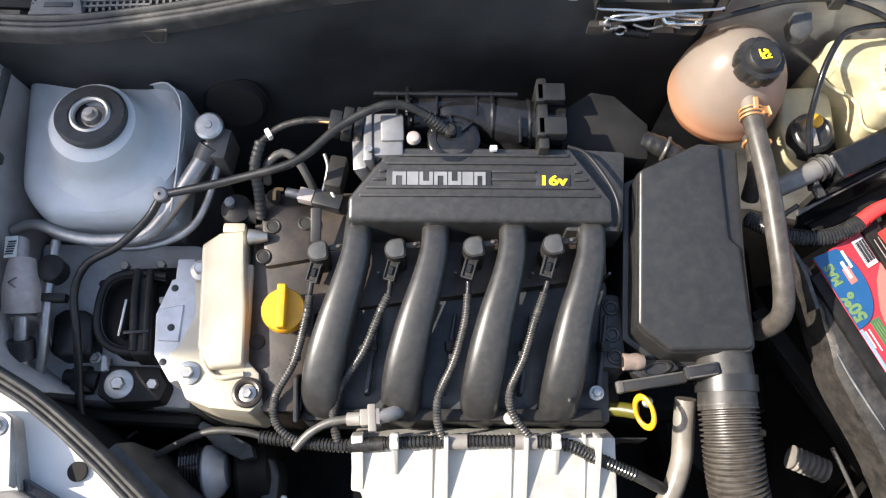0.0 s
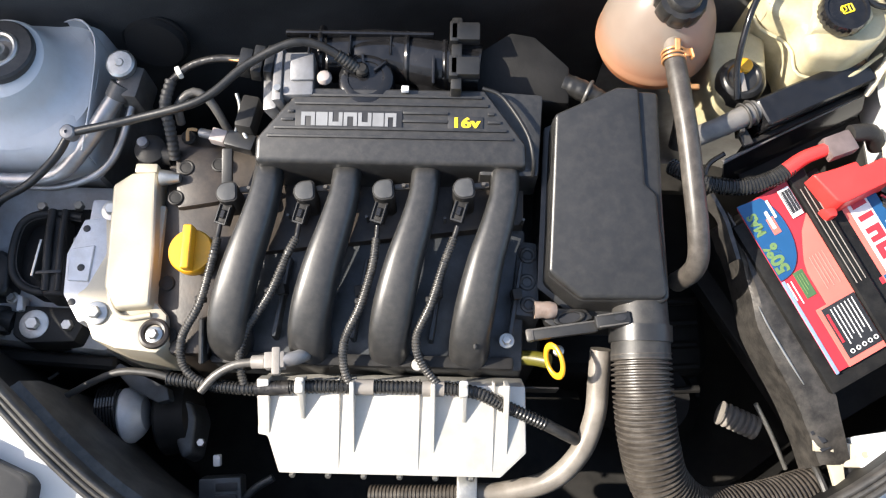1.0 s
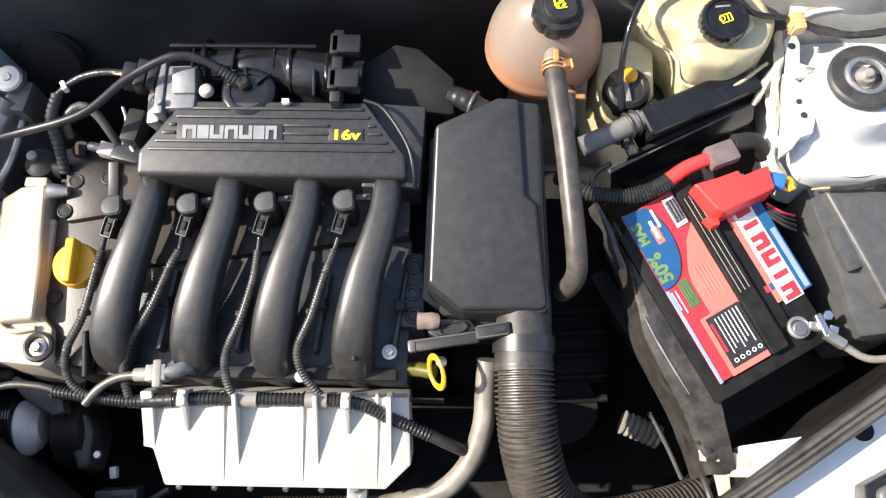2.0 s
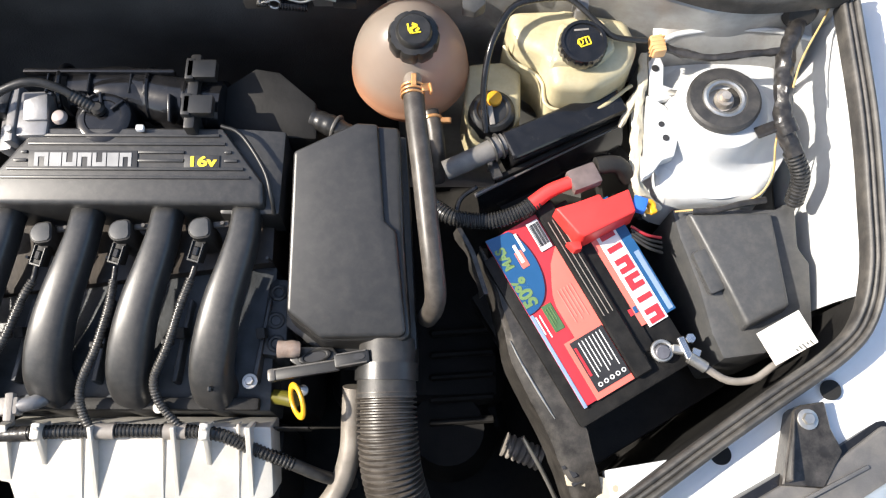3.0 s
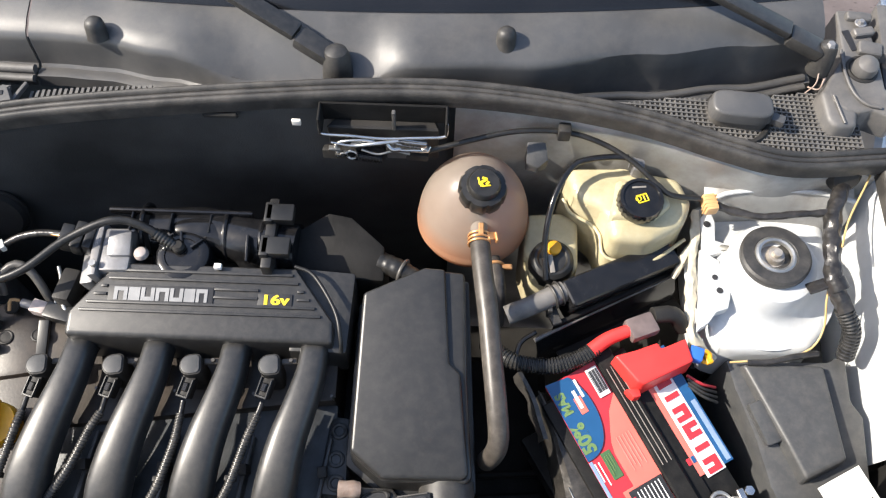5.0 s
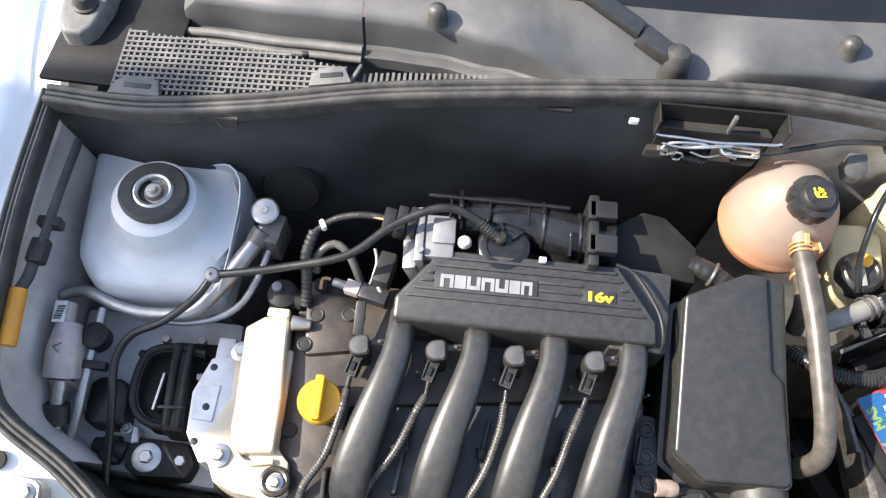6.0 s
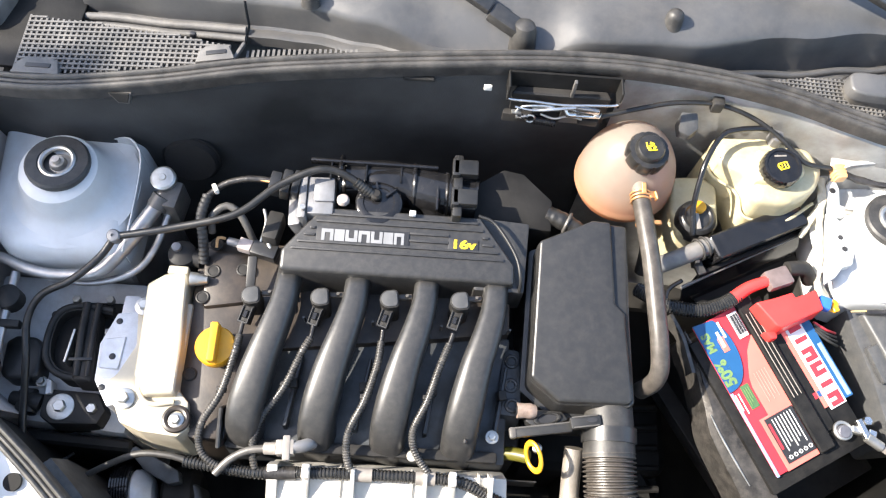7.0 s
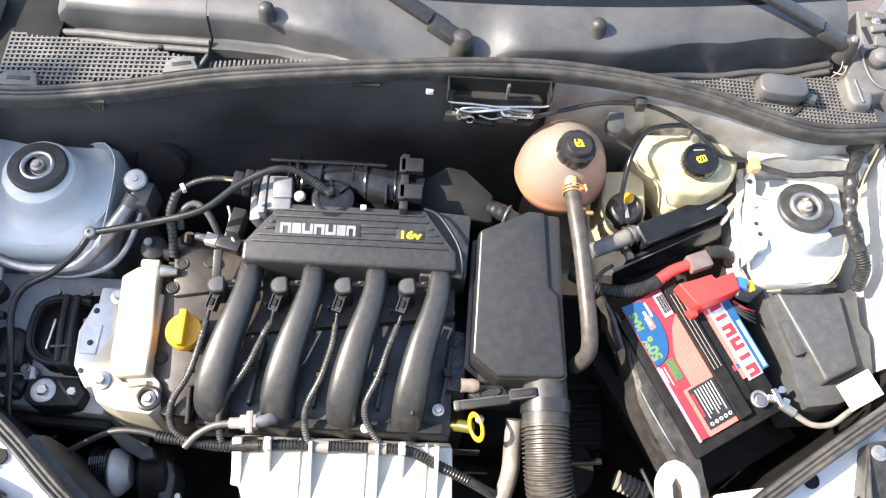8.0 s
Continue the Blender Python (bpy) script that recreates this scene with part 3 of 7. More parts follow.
def bonnet():
    """The bonnet stands raised on its front hinges, behind the camera; its striker hangs into view."""
    t = thing("bonnet", (MID, -0.44, 0.76), "raised white car bonnet with a white striker loop", "bonnet")
    b = BM()
    prism([(-0.36, -0.455), (0.754, -0.455), (0.80, -0.450), (0.80, -0.435), (0.754, -0.430), (-0.36, -0.430), (-0.406, -0.435), (-0.406, -0.450)], 0.76, 1.47, 0.004, 2, 0.0, b)
    part("panel", b, PAINT, t)
    part("striker", tube([(0.3037, -0.432, 1.45), (0.3037, -0.380, 1.45), (0.3047, -0.369, 1.45), (0.3105, -0.3635, 1.45), (0.3163, -0.369, 1.45), (0.3173, -0.380, 1.45), (0.3173, -0.432, 1.45)], 0.0043, 16, 0.003), PAINT, t, "white painted striker loop")
    part("striker_foot", rbox((0.05, 0.006, 0.03), T(0.3105, -0.428, 1.45), 0.002), PAINT, t)


bonnet()

# ---- cowl, wipers ----
def cowl():
    c = thing("windscreen_cowl", (MID, 0.33, 0.9), "dark grey plastic windscreen cowl panel with grilles", "cowl panel")

    def along(table, x):
        for (xa, ya), (xb, yb) in zip(table, table[1:]):
            if x <= xb:
                k = min(1.0, max(0.0, (x - xa) / (xb - xa)))
                return ya + (yb - ya) * k * k * (3 - 2 * k)
        return table[-1][1]

    crest = [(-0.45, 0.350), (-0.31, 0.342), (-0.20, 0.333), (-0.10, 0.329), (-0.04, 0.324), (0.035, 0.308), (0.085, 0.299), (0.13, 0.296), (0.25, 0.298), (0.30, 0.302), (0.434, 0.310), (0.59, 0.341), (0.70, 0.364), (0.82, 0.388)]
    rim = [(-0.45, 0.332), (-0.33, 0.318), (-0.24, 0.305), (-0.12, 0.287), (0.03, 0.284), (0.20, 0.286), (0.34, 0.298), (0.434, 0.301), (0.52, 0.300), (0.65, 0.319), (0.82, 0.343)]
    drop = [(-0.45, 0.058), (-0.05, 0.058), (0.13, 0.050), (0.30, 0.046), (0.434, 0.060), (0.59, 0.076), (0.70, 0.078), (0.82, 0.070)]
    hollow = [(-0.45, 1.0), (0.05, 1.0), (0.135, 0.0), (0.255, 0.0), (0.315, 1.0), (0.82, 1.0)]

    def glass(x):
        k = x - MID
        return 0.365 + 0.20 * k * k, 0.991 - 0.06 * k * k

    def section(x):
        yg, zg = glass(x)
        e, zf = along(hollow, x), zg - along(drop, x)
        yc = along(crest, x)
        yf = 0.286 + (yc - 0.005 - 0.286) * e
        zt = zf + 0.007 + (zg - 0.014 - zf - 0.007) * e
        yt = yf + 0.014 + (yc - yf - 0.014) * e
        mid = lambda k, lift: (x, yf + (yt - yf) * k, zf + (zt - zf) * (k + lift * (1 - k)))
        return [(x, yf - 0.020, zf - 0.012), (x, yf - 0.018, zf + 0.002), (x, yf - 0.012, zf + 0.003), (x, yf - 0.003, zf), mid(0.05, 0.02), mid(0.40, 0.12 * e), mid(0.75, 0.22 * e), (x, yt - 0.002 + 0.002 * e, zt - 0.003), (x, yt + 0.005, zt + 0.002),
                (x, yt + (yg - yt) * 0.35, zt + 0.004 + (zg - zt) * 0.30), (x, yt + (yg - yt) * 0.75, zt + 0.003 + (zg - zt) * 0.72), (x, yg - 0.003, zg), (x, yg, zg - 0.002), (x, yg + 0.001, zg - 0.012)]

    part("panel", sheet([section(-0.1175 + 0.9175 * i / 60) for i in range(61)], 0.0025), COWL, c)
    rows = [section(-0.330 + 0.2090 * i / 16) for i in range(17)]
    rows[0] = [(x - 0.004, y, z - 0.018) for x, y, z in rows[0]]
    part("panel", sheet(rows, 0.0025), COWL, c)
    for xa, xb, lift in ((-0.338, -0.1205, 0.006), (0.46, 0.792, 0.004)):
        pts = [(x, along(crest, x) - 0.016, glass(x)[1] - along(drop, x) + lift) for x in (xa + (xb - xa) * i / 14 for i in range(15))]
        part("panel_bead", tube(pts, 0.0052, 12, 0.012), GRILLE if xa < 0 else COWL, c)
        part("panel_bead", tube([(x, y - 0.011, z - 0.004) for x, y, z in pts], 0.0042, 12, 0.012), GRILLE if xa < 0 else COWL, c)
    part("bead_clip", rbox((0.008, 0.006, 0.008), T(-0.182, 0.291, 0.944), 0.002), INK, c)
    # flat plate covering the pale fender; the hollow's darkness is in its colour
    part("dark_plate", rbox((0.148, 0.17, 0.006), T(-0.404, 0.322, 0.9225, 0, -3, -4), 0.002), DEEPBLACK, c, "flat black plate, darkened for the hollow beside the grille")
    rows = []
    for i in range(25):
        x = -0.46 + 1.32 * i / 24
        y, z = glass(x)
        rows.append([(x, y - 0.002, z - 0.005), (x, y + 0.002, z + 0.0005), (x, y + 0.008, z + 0.006), (x, y + 0.09, z + 0.058), (x, y + 0.30, z + 0.19)])
    part("screen_edge", sheet(rows, 0.004), GLASSBLACK, c, "black lower border of the windscreen")

    def lattice(x0, x1, zfun, yfun, pitch, w, name):
        b = BM()
        t = bmesh.new()
        n = int((x1 - x0) / pitch)
        for i in range(n + 1):
            x = x0 + i * pitch
            ya, yb = yfun(x)
            if yb - ya > 0.004:
                bmesh.ops.create_cube(t, size=1, matrix=T(x, (ya + yb) / 2, zfun(x)) @ Matrix.Diagonal((w, yb - ya, 0.004, 1)))
        ymin, ymax = min(yfun(x0 + i * pitch)[0] for i in range(n + 1)), max(yfun(x0 + i * pitch)[1] for i in range(n + 1))
        y = ymin
        while y < ymax:
            xs = [x0 + i * pitch for i in range(n + 1) if yfun(x0 + i * pitch)[0] <= y <= yfun(x0 + i * pitch)[1]]
            if len(xs) > 1:
                a, e = xs[0], xs[-1]
                k = 6
                for j in range(k):
                    p, q = a + (e - a) * j / k, a + (e - a) * (j + 1) / k
                    slope = math.atan2(zfun(q) - zfun(p), q - p)
                    bmesh.ops.create_cube(t, size=1, matrix=T((p + q) / 2, y, (zfun(p) + zfun(q)) / 2 + 0.001, 0, -math.degrees(slope), 0) @ Matrix.Diagonal(((q - p) * 1.01, w, 0.004, 1)))
            y += pitch
        merge(b, t)
        part(name, b, GRILLE, c, "plastic mesh air intake grille")

    rear = spline(REAR, 0.01)
    ry = lambda x: min(rear, key=lambda p: abs(p.x - x)).y
    lattice(-0.392, -0.128, lambda x: 0.928 + 0.06 * (x + 0.45), lambda x: (ry(x) + 0.014, along(rim, x) - 0.012), 0.0072, 0.0026, "grille")
    lattice(0.50, 0.842, lambda x: 0.938 - 0.07 * (x - 0.5), lambda x: (ry(x) + 0.014, along(rim, x) - 0.010), 0.0060, 0.0019, "grille")
    b = BM()
    t = bmesh.new()
    for i in range(22):
        x = -0.112 + i * 0.0065
        bmesh.ops.create_cube(t, size=1, matrix=T(x, ry(x) + 0.026 - i * 0.0002, 0.936 + i * 0.0006) @ Matrix.Diagonal((0.0032, 0.024 - i * 0.0006, 0.004, 1)))
    merge(b, t)
    part("slotted_vent", b, GRILLE, c)
    # clips along the left grille
    for x, y, w, turn in ((-0.362, 0.229, 0.062, -2), (-0.148, 0.258, 0.050, 10)):
        m = T(x, y, 0.936 + 0.06 * (x + 0.36), 0, -3, turn)
        clip = part("grille_clip", prism([(-w / 2, -0.011), (w / 2, -0.011), (w / 2 - 0.006, 0.009), (w / 2 - 0.012, 0.013), (-w / 2 + 0.014, 0.013), (-w / 2 + 0.006, 0.007)], -0.004, 0.004, 0.0015, 2, 0.001, None, m), GRILLE, c, "grey clip on the grille edge")
        part("clip_slot", rbox((w * 0.5, 0.006, 0.002), m @ T(0.002, 0.001, 0.004), 0.0005), INK, clip)
    part("grille_divider", rbox((0.004, 0.030, 0.006), T(-0.1215, 0.268, 0.945, 0, 0, -20), 0.001), GRILLE, c)
    rows = [[(x, ry(x) + 0.006, 0.885), (x, 0.330, 0.885), (x, 0.405, 0.885)] for x in (-0.433 + 0.063 * i for i in range(21))]
    part("cowl_tray", sheet(rows, 0.004), DULLBLACK, c)
    for x, y, z in ((-0.036, 0.327, 0.975), (0.420, 0.334, 0.976)):
        k = lathe([(0.0125, 0), (0.0115, 0.004), (0.0110, 0.016), (0.0095, 0.021), (0.006, 0.024), (0.0, 0.025)], 24, T(x, y, z, -12, 0, 0))
        part("bonnet_stop", k, RUBBER, c, "grey rubber bonnet stop knob")


cowl()


def wiper(at, tip, k, name_label):
    w = thing("wiper", at, name_label, "wiper", "windscreen wipers")
    a, t = Vector(at), Vector(tip)
    d = (t - a).normalized()
    b = lathe([(r * k, z) for r, z in ((0.022, -0.022), (0.0205, -0.006), (0.019, 0.008), (0.015, 0.017), (0.007, 0.021), (0, 0.0215))], 24, T(*at, -8, 0, 0))
    part("pivot_cap", b, RUBBER, w, "black wiper pivot cap")
    b = BM()
    yaw = math.degrees(math.atan2(d.y, d.x))
    pit = math.degrees(math.asin(d.z))
    L = (t - a).length
    rbox((0.045, 0.024, 0.016), Matrix.Translation(a + d * 0.028 + Vector((0, 0, 0.004))) @ T(0, 0, 0, 0, -pit, yaw), 0.004, 2, b)
    part("knuckle", b, PLASTIC, w)
    b = BM()
    rbox((L - 0.05, 0.022, 0.010), Matrix.Translation(a + d * (0.05 + (L - 0.05) / 2) + Vector((0, 0, 0.010))) @ T(0, 0, 0, 0, -pit, yaw), 0.003, 2, b)
    part("arm", b, PLASTIC, w)
    return w


wiper((0.232, 0.309, 0.968), (-0.10, 0.46, 1.075), 0.82, "black wiper arm with a round pivot cap on the cowl")
w2 = wiper((0.790, 0.352, 0.960), (0.46, 0.455, 1.06), 0.62, "black wiper arm bolted at the corner of the cowl")
part("nut", lathe([(0.0075, 0), (0.0075, 0.005), (0.004, 0.010), (0, 0.010)], 6, T(0.790, 0.352, 0.972)), CASTGREY, w2)


def cowl_corner_near_wiper():
    c = thing("cowl_corner", (0.835, 0.33, 0.9), "grey moulded plastic corner cover beside the cowl grille", "corner cover")
    top = lambda x, y: 0.938 + 0.10 * (y - 0.27)
    b = BM()
    prism([(0.790, 0.322), (0.796, 0.300), (0.812, 0.288), (0.828, 0.286), (0.844, 0.290), (0.868, 0.279), (0.884, 0.292), (0.885, 0.310), (0.866, 0.320), (0.864, 0.368), (0.858, 0.435), (0.822, 0.435), (0.820, 0.368)], 0.905, top, 0.004, 3, 0.003, b)
    part("cover", b, COWLGREY, c)
    part("front_block", prism([(0.784, 0.318), (0.788, 0.276), (0.797, 0.266), (0.826, 0.268), (0.832, 0.294), (0.812, 0.330), (0.796, 0.334)], 0.900, lambda x, y: 0.936 + 0.14 * (y - 0.27), 0.006, 3, 0.005), COWLGREY, c)
    part("block_crease", tube([(0.800, 0.309, 0.9435), (0.806, 0.284, 0.9395), (0.809, 0.274, 0.9375)], 0.0016, 8, 0.006), COWLGREY, c)
    part("outer_rail", prism([(0.866, 0.366), (0.880, 0.362), (0.887, 0.440), (0.870, 0.440)], 0.915, lambda x, y: top(x, y) + 0.004, 0.003, 2, 0.001), COWLGREY, c)
    part("lug_tip", prism([(0.874, 0.283), (0.888, 0.288), (0.890, 0.312), (0.880, 0.314)], 0.912, 0.948, 0.003, 2, 0.001), COWLGREY, c)
    part("slot", rbox((0.010, 0.052, 0.004), T(0.8725, 0.342, 0.936, 0, 0, -6), 0.001), INK, c)
    part("rubber_ball", lathe([(0.011, -0.006), (0.0140, 0.002), (0.0145, 0.008), (0.012, 0.016), (0.006, 0.020), (0, 0.021)], 20, T(0.8405, 0.346, 0.944, 8, 0, 0)), COWLGREY, c, "grey rubber buffer")
    part("socket", ring(0.0165, 0.0032, 24, 8, T(0.8395, 0.347, 0.9445, 6, 0, 0)), DULLBLACK, c)
    part("cover_edge", tube([(0.818, 0.372, 0.950), (0.818, 0.338, 0.947), (0.824, 0.312, 0.9445), (0.836, 0.298, 0.943), (0.852, 0.294, 0.9425)], 0.0020, 8, 0.006), COWLGREY, c)
    for x, y, w, d, turn in ((0.852, 0.374, 0.028, 0.018, -10), (0.848, 0.398, 0.026, 0.012, 12), (0.846, 0.420, 0.030, 0.012, -6)):
        part("ridge", rbox((w, d, 0.014), T(x, y, top(x, y), 6, 0, turn), 0.004, 3), COWLGREY, c)
    part("gap", prism([(0.824, 0.400), (0.832, 0.372), (0.838, 0.374), (0.832, 0.402)], 0.93, lambda x, y: top(x, y) + 0.0012, 0.0, 1), INK, c)
    part("bolt", hexbolt((0.846, 0.409, 0.956), 0.0045, 0.004, 0.007), CASTGREY, c)
    part("straw", tube([(0.776, 0.326, 0.936), (0.785, 0.318, 0.942), (0.792, 0.330, 0.946)], 0.0010, 6, 0.004), PUTTY, c, "dry straw caught in the corner")
    part("straw", tube([(0.772, 0.318, 0.934), (0.783, 0.326, 0.942), (0.788, 0.342, 0.948)], 0.0009, 6, 0.004), PUTTY, c)


cowl_corner_near_wiper()


def cowl_corner_near_prop():
    c = thing("cowl_corner", (-0.445, 0.32, 0.9), "pale moulded corner cover with a round bolt beside the fender", "corner cover")
    b = prism([(-0.474, 0.372), (-0.474, 0.302), (-0.462, 0.288), (-0.440, 0.288), (-0.428, 0.300), (-0.418, 0.340), (-0.420, 0.385)], 0.900, lambda x, y: 0.946 + 0.10 * (y - 0.3), 0.005, 3, 0.003)
    part("cover", b, GRILLE, c)
    part("bolt", lathe([(0.015, 0), (0.015, 0.003), (0.012, 0.004), (0.009, 0.010), (0.007, 0.013), (0, 0.013)], 22, T(-0.444, 0.330, 0.949, 5, 0, 0)), DULLBLACK, c, "dark round bolt")


cowl_corner_near_prop()


def washer_filler():
    c = thing("washer_filler", (0.695, 0.288, 0.90), "dark grey oval washer filler lid standing in the grille", "filler cap")
    m = T(0.690, 0.286, 0.0, 0, 0, -4)
    oval = [(0.036 * math.copysign(abs(math.cos(a)) ** 0.55, math.cos(a)), 0.0195 * math.copysign(abs(math.sin(a)) ** 0.55, math.sin(a))) for a in (2 * math.pi * k / 32 for k in range(32))]
    part("neck", prism([(x * 0.93, y * 0.93) for x, y in oval], 0.905, 0.942, 0.001, 1, 0.0, None, m), STRIP, c, "dusty filler neck")
    part("lid", prism(oval, 0.938, 0.953, 0.004, 3, 0.002, None, m), COWL, c)
    part("hinge", rbox((0.020, 0.012, 0.010), m @ T(0.040, -0.008, 0.938, 0, 0, -20), 0.002), COWL, c)
    part("collar", ring(0.036, 0.004, 28, 6, T(0.69, 0.285, 0.925)), DULLBLACK, c)


washer_filler()


# ---- engine ----
def plen(x, y):
    return 0.834 + 0.20 * (y - 0.0)


def manifold():
    t = thing("intake_manifold", (0.09, 0.0, 0.75), "black plastic intake manifold with a ribbed cover and four runners", "intake manifold")
    b = BM()
    prism([(-0.055, 0.024), (0.242, 0.024), (0.242, 0.048), (0.197, 0.108), (-0.009, 0.108), (-0.055, 0.050)], 0.775, plen, 0.0055, 3, 0.002, b)
    part("plenum", b, PLASTIC, t)
    b = BM()
    prism([(0.19, 0.020), (0.255, 0.020), (0.260, 0.112), (0.190, 0.116)], 0.77, lambda x, y: 0.822 + 0.18 * (y - 0.02), 0.005, 2, 0.0, b)
    part("plenum_end", b, PLASTIC, t)
    b = BM()
    tube([(0.192, 0.110, 0.853), (0.214, 0.100, 0.852), (0.240, 0.062, 0.846), (0.248, 0.035, 0.838), (0.249, 0.022, 0.82)], 0.0022, 8, 0.006, bm=b)
    part("cover_edge", b, SATINBLACK, t)
    b = BM()
    yy = [0.0975, 0.0885, 0.0795, 0.0705, 0.0615, 0.0525]
    for k, y in enumerate(yy):
        xl, xr = 0.004 - (0.108 - y) * 0.80, 0.184 + (0.108 - y) * 0.75
        spans = [(xl, xr)] if k in (0, 5) else [(xl, -0.012), (0.106, 0.155 if k in (2, 3) else xr)] + ([(0.198, xr)] if k in (2, 3) else [])
        if k in (1, 4):
            spans = [(xl, xr)]
        for p, q in spans:
            if q - p > 0.006:
                part("rib", rbox((q - p, 0.0034, 0.0036), T((p + q) / 2, y, plen(0, y) + 0.0008, math.degrees(math.atan(0.2)), 0, 0), 0.0011, 2), PLASTIC, t)
    b.free()
    sl = math.degrees(math.atan(0.2))
    m = T(0.0475, 0.0712, plen(0, 0.0712), sl, 0, 0)
    plate = part("name_plate", rbox((0.116, 0.0205, 0.003), m, 0.0008), INK, t, "black name plate with silver marks")
    x = -0.0515
    bar = [(0, 0), (1, 0), (1, 1), (0, 1)]
    low = [(0, 0), (0.28, 0), (0.28, 0.7), (0.72, 0.7), (0.72, 0), (1, 0), (1, 1), (0, 1)]
    high = [(u, 1 - v) for u, v in low]
    for w, shape in ((0.0150, low), (0.0125, bar), (0.0150, high), (0.0145, low), (0.0145, high), (0.0120, bar), (0.0125, low)):
        part("silver_mark", prism([(x + u * w, (v - 0.5) * 0.0150) for u, v in shape], 0.0012, 0.0022, 0.0, 1, 0.0, None, m), SILVERINK, plate, "raised silver mark")
        x += w + 0.0012
    m2 = T(0.174, 0.0690, plen(0, 0.0690), sl, 0, 0)
    badge = part("badge", rbox((0.038, 0.0155, 0.003), m2, 0.0008), INK, t, "black badge with yellow characters")
    b = BM()
    for k in range(3):
        merge(b, lettering("16v", 0.0172, 0.0005, m2 @ T(-0.0004 + 0.0004 * k, 0, 0.0016 + 0.00006 * k) @ Matrix.Diagonal((1.25, 0.90, 1, 1)), 0.00035))
    part("badge_text", b, EMBLEM, badge, "yellow 16v characters")
    # runners
    for i in range(4):
        xt, up = -0.0430 + 0.0873 * i, 0.0065 * i / 3
        P = spline([(xt + 0.001, 0.042, 0.802 + up), (xt, 0.020, 0.808 + up), (xt - 0.002, -0.006, 0.8095 + up), (xt - 0.0095, -0.038, 0.807 + up), (xt - 0.0190, -0.069, 0.801 + up), (xt - 0.0275 + 0.0005 * i, -0.099, 0.792 + up), (xt - 0.0345 + 0.001 * i, -0.128, 0.778 + up), (xt - 0.0375 + 0.001 * i, -0.146, 0.762 + up), (xt - 0.0380 + 0.001 * i, -0.157, 0.738 + up), (xt - 0.0380 + 0.001 * i, -0.158, 0.705)], 0.006)
        b = BM()
        rings = []
        for k, (p, s, u) in enumerate(frames_along(P)):
            f = k / (len(P) - 1)
            w = 0.0158 + 0.0064 * min(1.0, max(0.0, f * 2.2 - 0.35))
            h = 0.0175 + 0.004 * min(1.0, f * 1.2)
            row = []
            for j in range(28):
                a = 2 * math.pi * j / 28
                ca, sa = math.cos(a), math.sin(a)
                e = 0.66
                row.append(b.verts.new(p + s * (w * math.copysign(abs(ca) ** e, ca)) + u * (h * math.copysign(abs(sa) ** e, sa))))
            rings.append(row)
        for r, q in zip(rings, rings[1:]):
            for j in range(28):
                b.faces.new((r[j], r[(j + 1) % 28], q[(j + 1) % 28], q[j]))
        b.faces.new(rings[0])
        b.faces.new(rings[-1])
        part("runner", b, PLASTIC, t, "curved black plastic intake runner")
    b = BM()
    prism([(-0.108, -0.02), (0.245, -0.02), (0.243, -0.178), (-0.108, -0.174)], 0.66, lambda x, y: 0.757 + 0.18 * (y + 0.05), 0.004, 2, 0.0, b)
    part("lower_flange", b, HEADGREY, t)
    b = prism([(0.236, -0.030), (0.260, -0.032), (0.262, -0.125), (0.228, -0.122)], 0.66, 0.760, 0.006, 2, 0.002)
    part("head_end", b, HEADGREY, t, "blue-grey cast end of the cylinder head")
    for x, y in ((0.248, -0.050), (0.247, -0.082), (0.249, -0.108)):
        part("head_boss", ring(0.0075, 0.0025, 18, 8, T(x, y, 0.7605)), HEADGREY, t)
    for i in range(4):
        x = -0.026 + 0.0868 * i
        part("clip_stand", rbox((0.010, 0.012, 0.030), T(x, -0.098, 0.765, 12, 0, 8), 0.002), DULLBLACK, t)
        part("pin", tube([(x + 0.006, -0.018, 0.775), (x + 0.006, -0.022, 0.800)], 0.0016, 8, 0.01), STRIP, t)
        part("web", prism([(x + 0.004, -0.060), (x + 0.008, -0.060), (x - 0.004, -0.150), (x - 0.010, -0.150)], 0.70, lambda x, y: 0.768 + 0.10 * (y + 0.06), 0.001, 1), HEADGREY, t)
    part("front_rail", rbox((0.335, 0.014, 0.014), T(0.065, -0.172, 0.742), 0.004), DULLBLACK, t)
    part("tab", rbox((0.004, 0.006, 0.04), T(0.189, -0.160, 0.775, 12, 0, 0), 0.0015, 1), PLASTIC, t)
    part("tab", rbox((0.005, 0.05, 0.03), T(-0.1085, -0.155, 0.757, 20, 0, 0), 0.0015, 1), PLASTIC, t)
    b = BM()
    lathe([(0.0066, 0), (0.0066, 0.004), (0.005, 0.008), (0, 0.008)], 16, T(0.127, -0.176, 0.752, 25, 0, 0), b)
    part("plug", b, ALU, t, "pale round plug")
    b = hexbolt((0.224, -0.150, 0.762), 0.006, 0.005, 0.0085)
    part("bolt", b, STEEL, t)


manifold()


